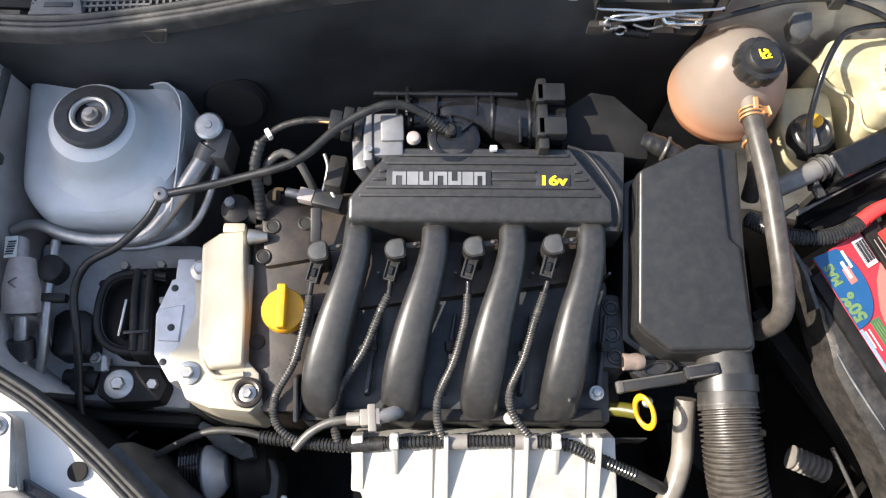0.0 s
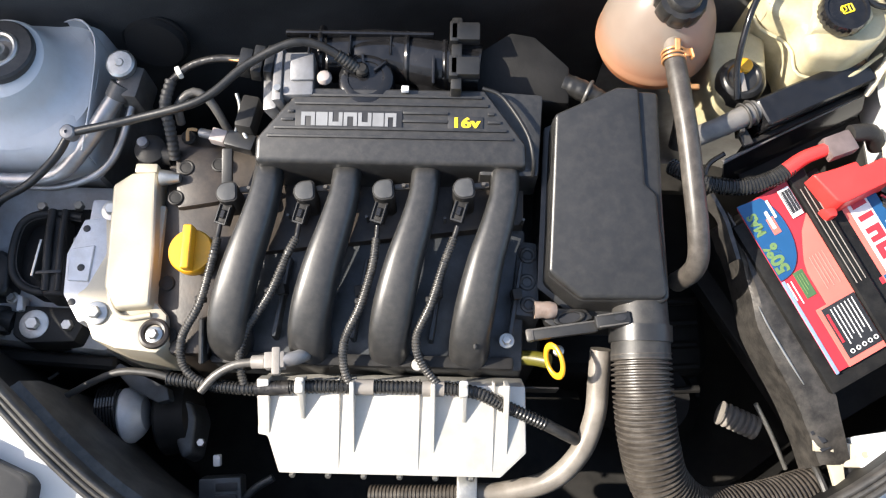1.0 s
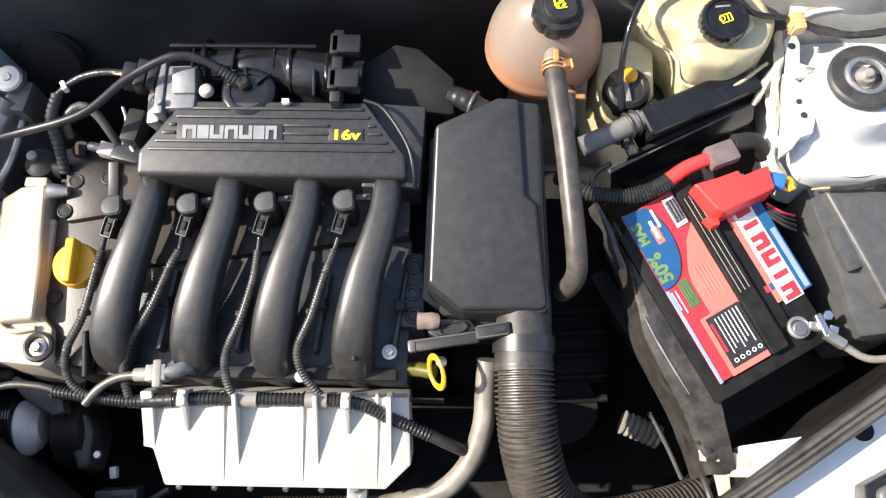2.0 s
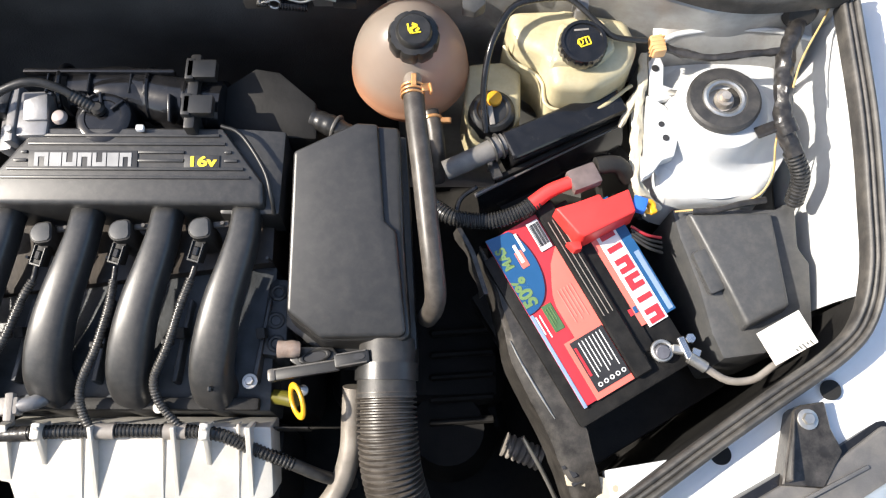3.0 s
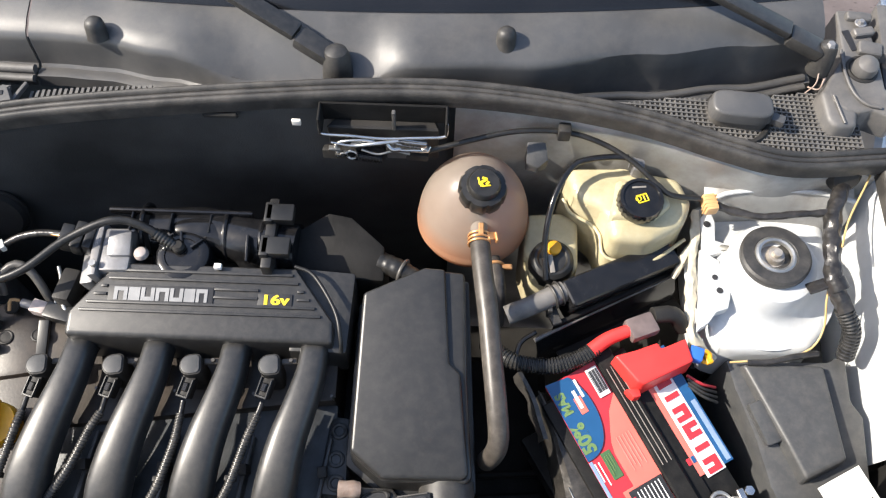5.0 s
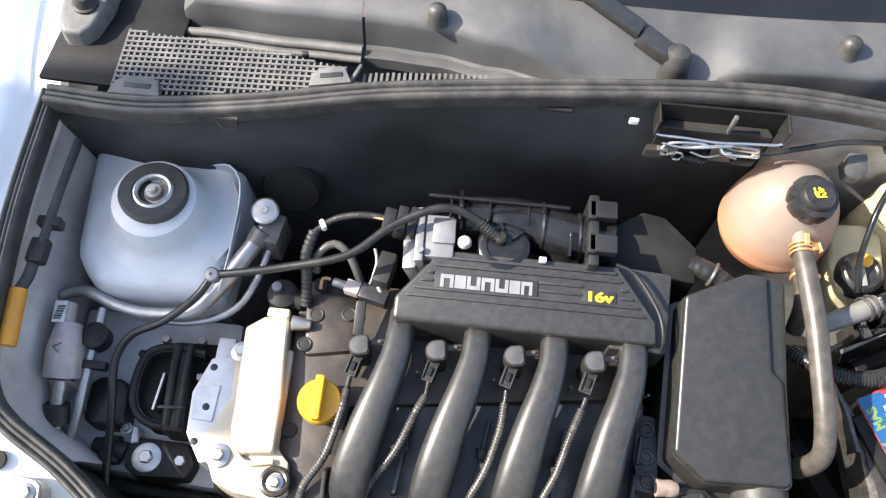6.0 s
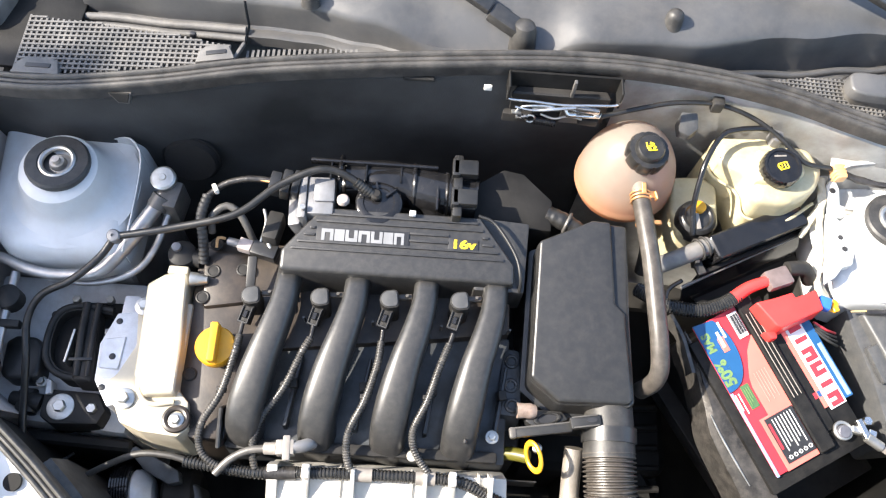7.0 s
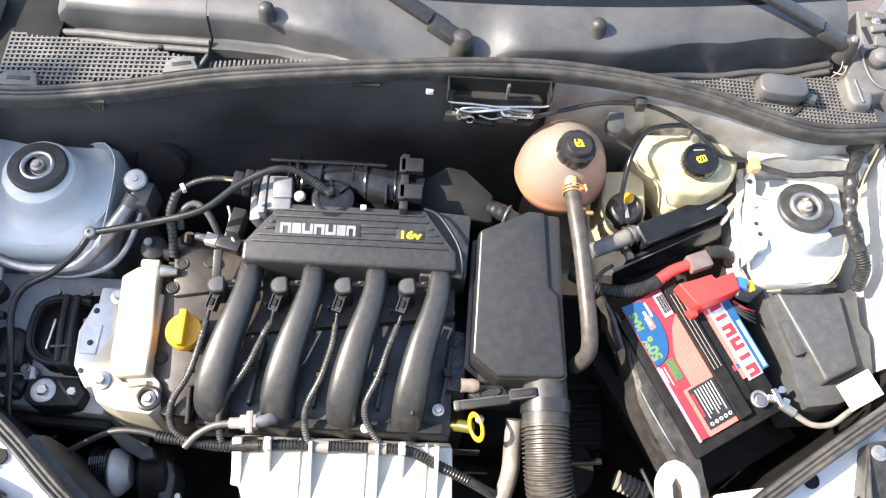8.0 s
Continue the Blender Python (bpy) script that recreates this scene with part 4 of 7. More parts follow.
def valve_cover():
    t = thing("valve_cover", (0.0, -0.05, 0.72), "dirty black cast valve cover with bolt bosses", "valve cover")
    b = BM()
    zt = lambda x, y: 0.768 + 0.10 * y + 0.03 * (x + 0.15)
    prism([(-0.172, 0.088), (0.245, 0.088), (0.245, -0.02), (-0.095, -0.06), (-0.105, -0.172), (-0.150, -0.172), (-0.172, -0.11)], 0.60, zt, 0.006, 2, 0.002, b)
    prism([(-0.165, 0.070), (-0.10, 0.072), (-0.095, 0.0), (-0.155, -0.01)], 0.74, lambda x, y: zt(x, y) + 0.008, 0.006, 2, 0.003, b)
    part("cover", b, VALVE, t)
    for x, y in ((-0.147, 0.078), (-0.158, -0.092), (-0.146, 0.041), (-0.108, 0.045), (-0.155, 0.005), (-0.150, -0.150)):
        bb = BM()
        ring(0.0075, 0.0018, 22, 8, T(x, y, zt(x, y) + (0.0082 if y > 0 else 0.0005)), bb)
        lathe([(0.0070, 0), (0.0070, 0.0012), (0.003, 0.0015), (0, 0.0015)], 16, T(x, y, zt(x, y) + (0.008 if y > 0 else 0.0)), bb)
        part("bolt_boss", bb, DULLBLACK, t)


valve_cover()


def oil_cap():
    t = thing("oil_filler_cap", (-0.124, -0.060, 0.77), "yellow plastic oil filler cap with a raised grip", "filler cap")
    m = T(-0.1245, -0.0625, 0.772, 5, 0, 0)
    part("disc", lathe([(0.020, -0.008), (0.0235, 0.004), (0.0250, 0.008), (0.0250, 0.020), (0.0235, 0.0235), (0, 0.0240)], 40, m), YELLOW, t)
    b = BM()
    rbox((0.0105, 0.049, 0.018), m @ T(0, 0.0015, 0.031), 0.003, 3, b)
    part("grip", b, YELLOW, t)


oil_cap()


def coil():
    """An ignition coil top with its plug, about its own base."""
    t = thing("ignition_coil", (0.0, 0.0, 0.79), "black ignition coil top with a clipped plug", "ignition coil", "ignition coils on the engine")
    out = [(0.0118 * math.cos(radians(a)), 0.0125 * math.sin(radians(a))) for a in range(80, 281, 20)] + [(0.0085, -0.0120), (0.0112, -0.0100), (0.0122, -0.0065), (0.0122, 0.0075), (0.0105, 0.0110), (0.0070, 0.0125)]
    b = prism(out, 0.775, 0.822, 0.0018, 2, 0.0, None, T(0, 0, 0, 0, 0, 8))
    part("coil_head", b, DULLBLACK, t)
    b = prism([(x * 0.84, y * 0.84) for x, y in out], 0.820, 0.8232, 0.0008, 2, 0.0, None, T(0, 0, 0, 0, 0, 8))
    part("coil_top", b, FUSE, t, "grey coil top face")
    m = T(-0.0035, -0.019, 0.803, 14, 0, -16)
    b = rbox((0.0150, 0.024, 0.014), m, 0.0015)
    plug = part("plug", b, DULLBLACK, t, "black connector plug")
    for s in (-1, 1):
        part("clip", rbox((0.0018, 0.022, 0.003), m @ T(s * 0.0058, -0.002, 0.0078), 0.0005, 1), PLASTIC2, plug)
    part("clip", rbox((0.0125, 0.0025, 0.003), m @ T(0, -0.0115, 0.0078), 0.0005, 1), PLASTIC2, plug)
    part("latch", rbox((0.006, 0.010, 0.004), m @ T(0, -0.001, 0.0078), 0.001, 1), GLOSSBLACK, plug)
    part("lug", rbox((0.018, 0.007, 0.005), T(0.020, 0.009, 0.809, 0, 0, 6), 0.0012, 1), HOSE, t, "dusty fixing lug")
    part("lug_bolt", hexbolt((0.022, 0.009, 0.811), 0.0030, 0.0025), STRIP, t)
    return t


c0 = coil()
for i in (1, 2, 3):
    copy_thing(c0, T(-0.0885 + 0.0872 * i, 0.0, 0.777 + 0.0078 * i))
c0.matrix_basis = T(-0.0885, 0.0, 0.777)

LEADS = [
    [(-0.0945, -0.034, 0.797), (-0.096, -0.05, 0.796), (-0.098, -0.073, 0.798), (-0.110, -0.120, 0.785), (-0.131, -0.153, 0.765), (-0.133, -0.179, 0.750), (-0.116, -0.197, 0.745), (-0.088, -0.204, 0.740)],
    [(-0.006, -0.034, 0.803), (-0.008, -0.05, 0.802), (-0.017, -0.069, 0.800), (-0.034, -0.110, 0.790), (-0.059, -0.145, 0.772), (-0.068, -0.176, 0.757), (-0.063, -0.203, 0.742)],
    [(0.081, -0.036, 0.808), (0.080, -0.05, 0.806), (0.077, -0.079, 0.802), (0.065, -0.121, 0.792), (0.049, -0.155, 0.777), (0.047, -0.180, 0.762), (0.055, -0.204, 0.743)],
    [(0.168, -0.037, 0.815), (0.164, -0.05, 0.812), (0.154, -0.077, 0.806), (0.141, -0.118, 0.794), (0.126, -0.152, 0.779), (0.132, -0.177, 0.762), (0.157, -0.204, 0.743)],
]
for pts in LEADS:
    t = thing("coil_lead", pts[-1], "thin black corrugated wiring conduit running down between the runners", "wiring conduit", "coil leads")
    part("conduit", tube(pts[1:], 0.0050, 12, corr=0.16, pitch=0.0036), LEADTUBE, t)
    part("wire_end", tube(pts[:3], 0.0030, 8, 0.005), TAPE, t)
    p = Vector(pts[3])
    part("clip", rbox((0.012, 0.006, 0.010), T(p.x, p.y + 0.004, p.z - 0.002), 0.0015), DULLBLACK, t)


def harness():
    t = thing("wiring_harness", (0.0, -0.20, 0.73), "black corrugated wiring harness along the front of the engine", "wiring harness")
    part("conduit", tube([(-0.151, -0.195, 0.735), (-0.067, -0.205, 0.740), (-0.010, -0.203, 0.745), (0.095, -0.201, 0.745), (0.182, -0.203, 0.745), (0.226, -0.218, 0.735), (0.268, -0.233, 0.720)], 0.0078, 12, corr=0.14, pitch=0.0044), CONDUIT, t)
    part("thin_cable", tube([(-0.30, -0.225, 0.68), (-0.278, -0.213, 0.70), (-0.217, -0.190, 0.728), (-0.175, -0.189, 0.735), (-0.145, -0.195, 0.735)], 0.0042, 8), RUBBER, t)
    for x in (0.068, 0.145):
        part("tape", tube([(x - 0.012, -0.2015, 0.746), (x + 0.012, -0.2015, 0.746)], 0.0088, 12, 0.008), TAN if x < 0.0 else GREYCABLE, t)
    part("tape", tube([(-0.05, -0.2055, 0.741), (-0.012, -0.2035, 0.745)], 0.0085, 12, 0.01), TAPE, t)
    part("tail", tube([(0.268, -0.233, 0.720), (0.30, -0.245, 0.70), (0.33, -0.25, 0.66)], 0.0070, 10), RUBBER, t)


harness()


def map_sensor():
    t = thing("temperature_sensor", (-0.03, -0.178, 0.745), "pale plastic sensor plug with a grey lead", "sensor")
    b = BM()
    tube([(-0.051, -0.180, 0.764), (-0.036, -0.180, 0.767)], 0.0075, 14, 0.01, bm=b)
    rbox((0.022, 0.018, 0.016), T(-0.026, -0.179, 0.768, 0, 0, 4), 0.002, 2, b)
    rbox((0.009, 0.030, 0.010), T(-0.024, -0.180, 0.772, 0, 0, 4), 0.002, 2, b)
    part("plug", b, GREYCABLE, t)
    b = tube([(-0.016, -0.178, 0.768), (-0.004, -0.175, 0.768), (0.004, -0.170, 0.762), (0.006, -0.163, 0.750)], 0.0080, 12, 0.006)
    part("elbow", b, CASTGREY, t, "dull silver elbow")
    part("lead", tube([(-0.050, -0.180, 0.764), (-0.072, -0.183, 0.760), (-0.094, -0.194, 0.753), (-0.110, -0.210, 0.745)], 0.0048, 12), STRIP, t)


map_sensor()


def lower_cover():
    t = thing("oil_separator_cover", (0.1, -0.24, 0.64), "bright cast aluminium finned engine cover", "engine cover")
    m = T(0.099, -0.196, 0.742, 21, 0, 0)
    b = BM()
    prism([(-0.146, 0.0), (0.147, 0.0), (0.150, -0.075), (0.122, -0.103), (-0.124, -0.103), (-0.137, -0.062), (-0.148, -0.060)], -0.045, 0.0, 0.003, 2, 0.0, b, m)
    part("cover", b, ALU, t)
    for x, h, w, L in ((-0.140, 0.012, 0.013, 0.058), (-0.098, 0.022, 0.006, 0.042), (-0.058, 0.004, 0.003, 0.096), (-0.042, 0.020, 0.005, 0.078), (0.030, 0.004, 0.003, 0.096), (0.046, 0.020, 0.005, 0.076), (0.080, 0.022, 0.006, 0.042), (0.112, 0.004, 0.003, 0.096), (0.126, 0.020, 0.006, 0.076)):
        f = bmesh.new()
        v = [f.verts.new(p) for p in ((x - w / 2, 0.004, -0.01), (x + w / 2, 0.004, -0.01), (x + w / 2, -L, -0.01), (x - w / 2, -L, -0.01), (x - w / 2, 0.004, h), (x + w / 2, 0.004, h), (x + w / 2, -L, 0.0005), (x - w / 2, -L, 0.0005))]
        for q in ((0, 1, 2, 3), (4, 5, 6, 7), (0, 1, 5, 4), (1, 2, 6, 5), (2, 3, 7, 6), (3, 0, 4, 7)):
            f.faces.new([v[k] for k in q])
        bmesh.ops.recalc_face_normals(f, faces=f.faces)
        bmesh.ops.bevel(f, geom=f.edges[:], offset=0.0008, segments=1, affect="EDGES")
        f.transform(m)
        part("fin", f, ALU, t)
    for x in (-0.102, 0.076):
        part("harness_clip", rbox((0.010, 0.018, 0.024), T(0.097 + x + 0.005, -0.203, 0.749), 0.003), ALU, t, "cast clip that holds the harness")
    for x in (-0.11, -0.07, -0.03, 0.01, 0.05, 0.09):
        part("bolt", hexbolt(tuple(m @ Vector((x, -0.105, -0.010))), 0.004, 0.004, 0, (60, 0)), STEEL, t)


lower_cover()


def timing_cover():
    t = thing("timing_cover", (-0.21, -0.07, 0.72), "cream cast aluminium timing cover with bolts", "timing cover")
    zt = lambda x, y: 0.787 + 0.06 * y
    b = BM()
    prism([(-0.226, 0.018), (-0.205, 0.033), (-0.176, 0.036), (-0.166, -0.06), (-0.166, -0.126), (-0.205, -0.130), (-0.221, -0.105)], 0.70, zt, 0.005, 3, 0.003, b)
    part("raised_face", b, CREAM, t)
    b = BM()
    prism([(-0.238, 0.000), (-0.230, -0.06), (-0.248, -0.10), (-0.258, -0.108), (-0.232, -0.160), (-0.205, -0.170), (-0.158, -0.174), (-0.146, -0.164), (-0.150, -0.130), (-0.165, -0.115), (-0.166, 0.0)], 0.66, lambda x, y: 0.771 + 0.05 * y, 0.004, 2, 0.002, b)
    part("flange", b, CREAM, t)
    b = BM()
    zb = lambda x, y: 0.765 + 0.05 * y
    prism([(-0.277, -0.060), (-0.262, -0.018), (-0.234, -0.014), (-0.226, -0.05), (-0.228, -0.11), (-0.236, -0.136), (-0.252, -0.140), (-0.274, -0.108)], 0.66, zb, 0.003, 2, 0.001, b)
    part("mount_bracket", b, BRACKET, t, "pale cast engine mount bracket")
    part("bracket_pad", prism([(-0.272, -0.055), (-0.244, -0.050), (-0.246, -0.093), (-0.270, -0.092)], 0.755, lambda x, y: zb(x, y) + 0.0025, 0.001, 1, 0.0), BRACKET, t)
    for x, y, h in ((-0.257, -0.030, 0.0), (-0.256, -0.077, 0.0025), (-0.262, -0.116, 0.0)):
        part("bolt_hole", lathe([(0.0042, 0), (0.0042, 0.0006), (0.0038, 0.0008)], 16, T(x, y, zb(x, y) + h)), INK, t)
    part("edge_rib", tube([(-0.222, 0.012, 0.778), (-0.216, -0.05, 0.776), (-0.215, -0.108, 0.773), (-0.200, -0.134, 0.768), (-0.168, -0.131, 0.768)], 0.0032, 12), CREAM, t)
    for at, r, w in (((-0.230, -0.130, 0.7655), 0.0085, 0.0135), ((-0.225, -0.012, 0.776), 0.0080, 0.0125), ((-0.162, -0.153, 0.765), 0.0070, 0.0095)):
        part("bolt", hexbolt(at, r, 0.008, w), STEEL, t)
    part("bolt_well", ring(0.0135, 0.004, 26, 8, T(-0.163, -0.151, 0.764)), VALVE, t)
    b = BM()
    tube([(-0.172, 0.026, 0.785), (-0.150, 0.026, 0.785)], [0.0095, 0.008, 0.005], 14, 0.006, bm=b)
    part("sensor_stud", b, STEEL, t)
    b = BM()
    rbox((0.026, 0.012, 0.014), T(-0.190, 0.037, 0.780), 0.003, 2, b)
    part("lug", b, CREAM, t)


timing_cover()


def engine_mount():
    t = thing("engine_mount", (-0.31, -0.05, 0.66), "black engine mount on the side rail with bolted plate", "engine mount")
    b = BM()
    arch = [(-0.278, -0.006, 0.736), (-0.318, -0.002, 0.737), (-0.346, -0.012, 0.736), (-0.355, -0.040, 0.733), (-0.352, -0.074, 0.729), (-0.330, -0.094, 0.726), (-0.285, -0.096, 0.722)]
    tube(arch, 0.0045, 14, 0.006, bm=b)
    rows = [[(p.x, p.y, p.z), (p.x, p.y, 0.66)] for p in spline(arch, 0.008)]
    sheet(rows, 0.006, b)
    part("housing", b, DULLBLACK, t)
    b = BM()
    prism([(-0.322, 0.012), (-0.262, 0.014), (-0.248, 0.000), (-0.250, -0.10), (-0.332, -0.098), (-0.350, -0.086), (-0.353, -0.020), (-0.340, -0.006)], 0.66, 0.7185, 0.005, 2, 0.001, b)
    part("well", b, DEEPBLACK, t)
    b = BM()
    prism([(-0.318, -0.002), (-0.294, -0.006), (-0.286, -0.060), (-0.283, -0.106), (-0.310, -0.106), (-0.316, -0.060)], 0.70, lambda x, y: 0.742 + 0.03 * y, 0.006, 3, 0.002, b)
    part("rubber_block", b, DULLBLACK, t)
    for x0, x1, r in ((-0.311, -0.305, 0.005), (-0.296, -0.291, 0.004)):
        part("rubber_ridge", tube([(x0, 0.000, 0.742), (x0 + 0.002, -0.040, 0.744), (x1, -0.098, 0.738)], r, 10, 0.01), DULLBLACK, t)
    part("cross_clip", rbox((0.030, 0.004, 0.004), T(-0.302, -0.077, 0.7435, 0, 0, 4), 0.001), SATINBLACK, t)
    part("retainer", rbox((0.007, 0.010, 0.012), T(-0.276, -0.080, 0.732), 0.002), STEEL, t)
    part("retainer", rbox((0.016, 0.008, 0.010), T(-0.274, -0.036, 0.736, 0, 0, 8), 0.002), CASTGREY, t)
    part("stop_plate", rbox((0.003, 0.045, 0.02), T(-0.3225, -0.058, 0.729, 0, 0, -4), 0.0005), STEEL, t)
    b = BM()
    prism([(-0.358, -0.104), (-0.285, -0.106), (-0.270, -0.130), (-0.278, -0.150), (-0.34, -0.153), (-0.358, -0.142)], 0.66, 0.700, 0.006, 2, 0.002, b)
    part("base_plate", b, DULLBLACK, t)
    part("bolt", hexbolt((-0.330, -0.129, 0.700), 0.0095, 0.008, 0.0175), STEEL, t, "large zinc bolt with washer")
    part("bolt", hexbolt((-0.289, -0.130, 0.700), 0.0080, 0.007), STEEL, t)
    part("bolt", hexbolt((-0.333, 0.010, 0.722), 0.0070, 0.007), STEEL, t)
    part("bolt", hexbolt((-0.289, 0.012, 0.722), 0.0070, 0.007), STEEL, t)
    part("bracket", rbox((0.022, 0.034, 0.03), T(-0.252, -0.005, 0.735), 0.004), BRACKET, t)
    b = BM()
    prism([(-0.416, -0.048), (-0.404, -0.039), (-0.376, -0.040), (-0.363, -0.052), (-0.360, -0.090), (-0.366, -0.100), (-0.404, -0.102), (-0.413, -0.094)], 0.66, 0.716, 0.006, 3, 0.002, b)
    part("rubber_boot", b, SATINBLACK, t, "rounded black rubber pad")
    b = tube([(-0.380, -0.108, 0.690), (-0.378, -0.120, 0.690), (-0.377, -0.138, 0.690)], [0.012, 0.014, 0.0135], 18, 0.006)
    tube([(-0.398, -0.118, 0.690), (-0.372, -0.122, 0.694), (-0.360, -0.124, 0.692)], [0.009, 0.011, 0.012], 16, 0.006, bm=b)
    part("plug", b, DULLBLACK, t, "round black cable plug")
    part("bolt", hexbolt((-0.363, -0.097, 0.698), 0.0060, 0.006, 0.0075), STEEL, t)
    part("tab", prism([(-0.354, -0.094), (-0.347, -0.096), (-0.344, -0.113), (-0.352, -0.115)], 0.69, 0.706, 0.001, 1), RAILMETAL, t, "bent sheet tab")
    part("rail_hole", lathe([(0.0052, 0), (0.0052, 0.0012), (0.004, 0.0015), (0, 0.0015)], 12, T(-0.367, -0.004, 0.7005)), INK, t)


engine_mount()


def throttle():
    t = thing("throttle_body", (-0.02, 0.13, 0.78), "silver throttle body with black sensor plugs", "throttle body")
    b = BM()
    rbox((0.034, 0.054, 0.08), T(-0.010, 0.122, 0.818, 0, 0, 2), 0.004, 2, b)
    rbox((0.026, 0.030, 0.02), T(-0.005, 0.128, 0.856, 14, 0, 2), 0.003, 2, b)
    part("casting", b, CASTGREY, t)
    b = BM()
    rbox((0.016, 0.050, 0.06), T(-0.036, 0.110, 0.815, 0, -14, 4), 0.003, 2, b)
    rbox((0.010, 0.068, 0.05), T(-0.029, 0.122, 0.835, 0, -8, 2), 0.002, 2, b)
    part("flange", b, CASTGREY, t)
    for dx, w in ((-0.070, 0.014), (-0.056, 0.012), (-0.043, 0.010)):
        part("plug_body", rbox((w, 0.034 if dx > -0.06 else 0.026, 0.022), T(dx, 0.137, 0.852, 0, 8, -6), 0.0025), PLASTIC2, t)
    part("plug", rbox((0.020, 0.040, 0.03), T(-0.070, 0.090, 0.815, 0, 0, -10), 0.004), DULLBLACK, t)
    part("bolt", lathe([(0.0082, 0), (0.0082, 0.003), (0.0062, 0.006), (0.003, 0.007), (0, 0.007)], 18, T(0.019, 0.117, 0.856)), DUSTALU, t, "pale screw cap")
    part("screw", lathe([(0.004, 0), (0.004, 0.003), (0, 0.003)], 12, T(-0.030, 0.100, 0.862)), STEEL, t)
    part("lever", tube([(-0.092, 0.062, 0.795), (-0.084, 0.080, 0.812), (-0.080, 0.098, 0.822), (-0.084, 0.112, 0.828)], 0.0022, 8, 0.005), STEEL, t)
    part("lever", tube([(-0.070, 0.062, 0.805), (-0.076, 0.075, 0.812), (-0.073, 0.085, 0.818)], 0.003, 8, 0.005), STEEL, t)


throttle()


def intake_duct():
    t = thing("intake_duct", (0.12, 0.15, 0.75), "black plastic intake duct and resonator behind the plenum", "intake duct")
    b = BM()
    tube([(0.02, 0.162, 0.826), (0.08, 0.163, 0.830), (0.14, 0.148, 0.834), (0.19, 0.142, 0.835)], 0.029, 24, 0.01, bm=b)
    part("duct", b, GLOSSBLACK, t)
    for x, y in ((0.012, 0.162), (0.108, 0.1575), (0.150, 0.147)):
        part("duct_ring", ring(0.0295, 0.0032, 30, 8, T(x, y, 0.832, 0, 90, 0)), GLOSSBLACK, t)
    part("duct_rib", rbox((0.003, 0.030, 0.02), T(0.138, 0.128, 0.857, 20, 0, 0), 0.001), GLOSSBLACK, t)
    for a in (-50, 10, 70):
        part("dome_rib", rbox((0.003, 0.016, 0.004), T(0.064, 0.119, 0.8572, 4, 0, a) @ T(0, 0.020, 0), 0.001), GLOSSBLACK, t)
    part("elbow", tube([(0.030, 0.146, 0.832), (0.052, 0.155, 0.839), (0.085, 0.156, 0.839), (0.112, 0.148, 0.836), (0.128, 0.136, 0.830), (0.140, 0.116, 0.816)], [0.012, 0.019, 0.022, 0.021, 0.017, 0.012], 20), GLOSSBLACK, t, "glossy curved elbow")
    part("vacuum_port", lathe([(0.0075, 0), (0.0075, 0.006), (0.005, 0.009), (0, 0.009)], 16, T(0.060, 0.126, 0.8565)), DULLBLACK, t)
    part("duct_clip", rbox((0.008, 0.006, 0.006), T(0.108, 0.103, 0.860), 0.001), WHITELABEL, t)
    b = lathe([(0.031, -0.05), (0.031, -0.006), (0.0295, -0.002), (0.0265, 0.0), (0.020, 0.0), (0.019, -0.0012), (0, -0.001)], 40, T(0.064, 0.119, 0.8560, 4, 0, 0))
    part("dome", b, GLOSSBLACK, t, "round glossy black dome")
    b = BM()
    rbox((0.165, 0.005, 0.010), T(0.055, 0.172, 0.858), 0.002, 2, b)
    for x in (0.0, 0.045, 0.09):
        rbox((0.003, 0.028, 0.010), T(x, 0.160, 0.856), 0.001, 1, b)
    part("rim", b, GLOSSBLACK, t)
    b = BM()
    for y in (0.165, 0.122):
        rbox((0.032, 0.022, 0.012), T(0.172, y, 0.874), 0.002, 2, b)
        rbox((0.010, 0.026, 0.016), T(0.160, y, 0.872), 0.002, 2, b)
    rbox((0.012, 0.09, 0.05), T(0.163, 0.142, 0.848), 0.003, 2, b)
    part("clamp", b, SATINBLACK, t)
    b = BM()
    prism([(0.180, 0.112), (0.180, 0.160), (0.222, 0.186), (0.252, 0.182), (0.294, 0.148), (0.294, 0.108)], 0.70, lambda x, y: 0.822 + 0.42 * (y - 0.11), 0.004, 2, 0.004, b)
    part("resonator", b, DEEPBLACK, t)
    b = tube([(0.285, 0.136, 0.822), (0.308, 0.126, 0.822), (0.335, 0.112, 0.815)], 0.0125, 16, corr=0.05, pitch=0.01)
    part("rubber_sleeve", b, CAPBLACK, t)
    part("sleeve_clamp", ring(0.0135, 0.0022, 22, 8, T(0.312, 0.1245, 0.8215, 0, 90, -25)), STRIP, t, "dull metal hose clamp")


intake_duct()


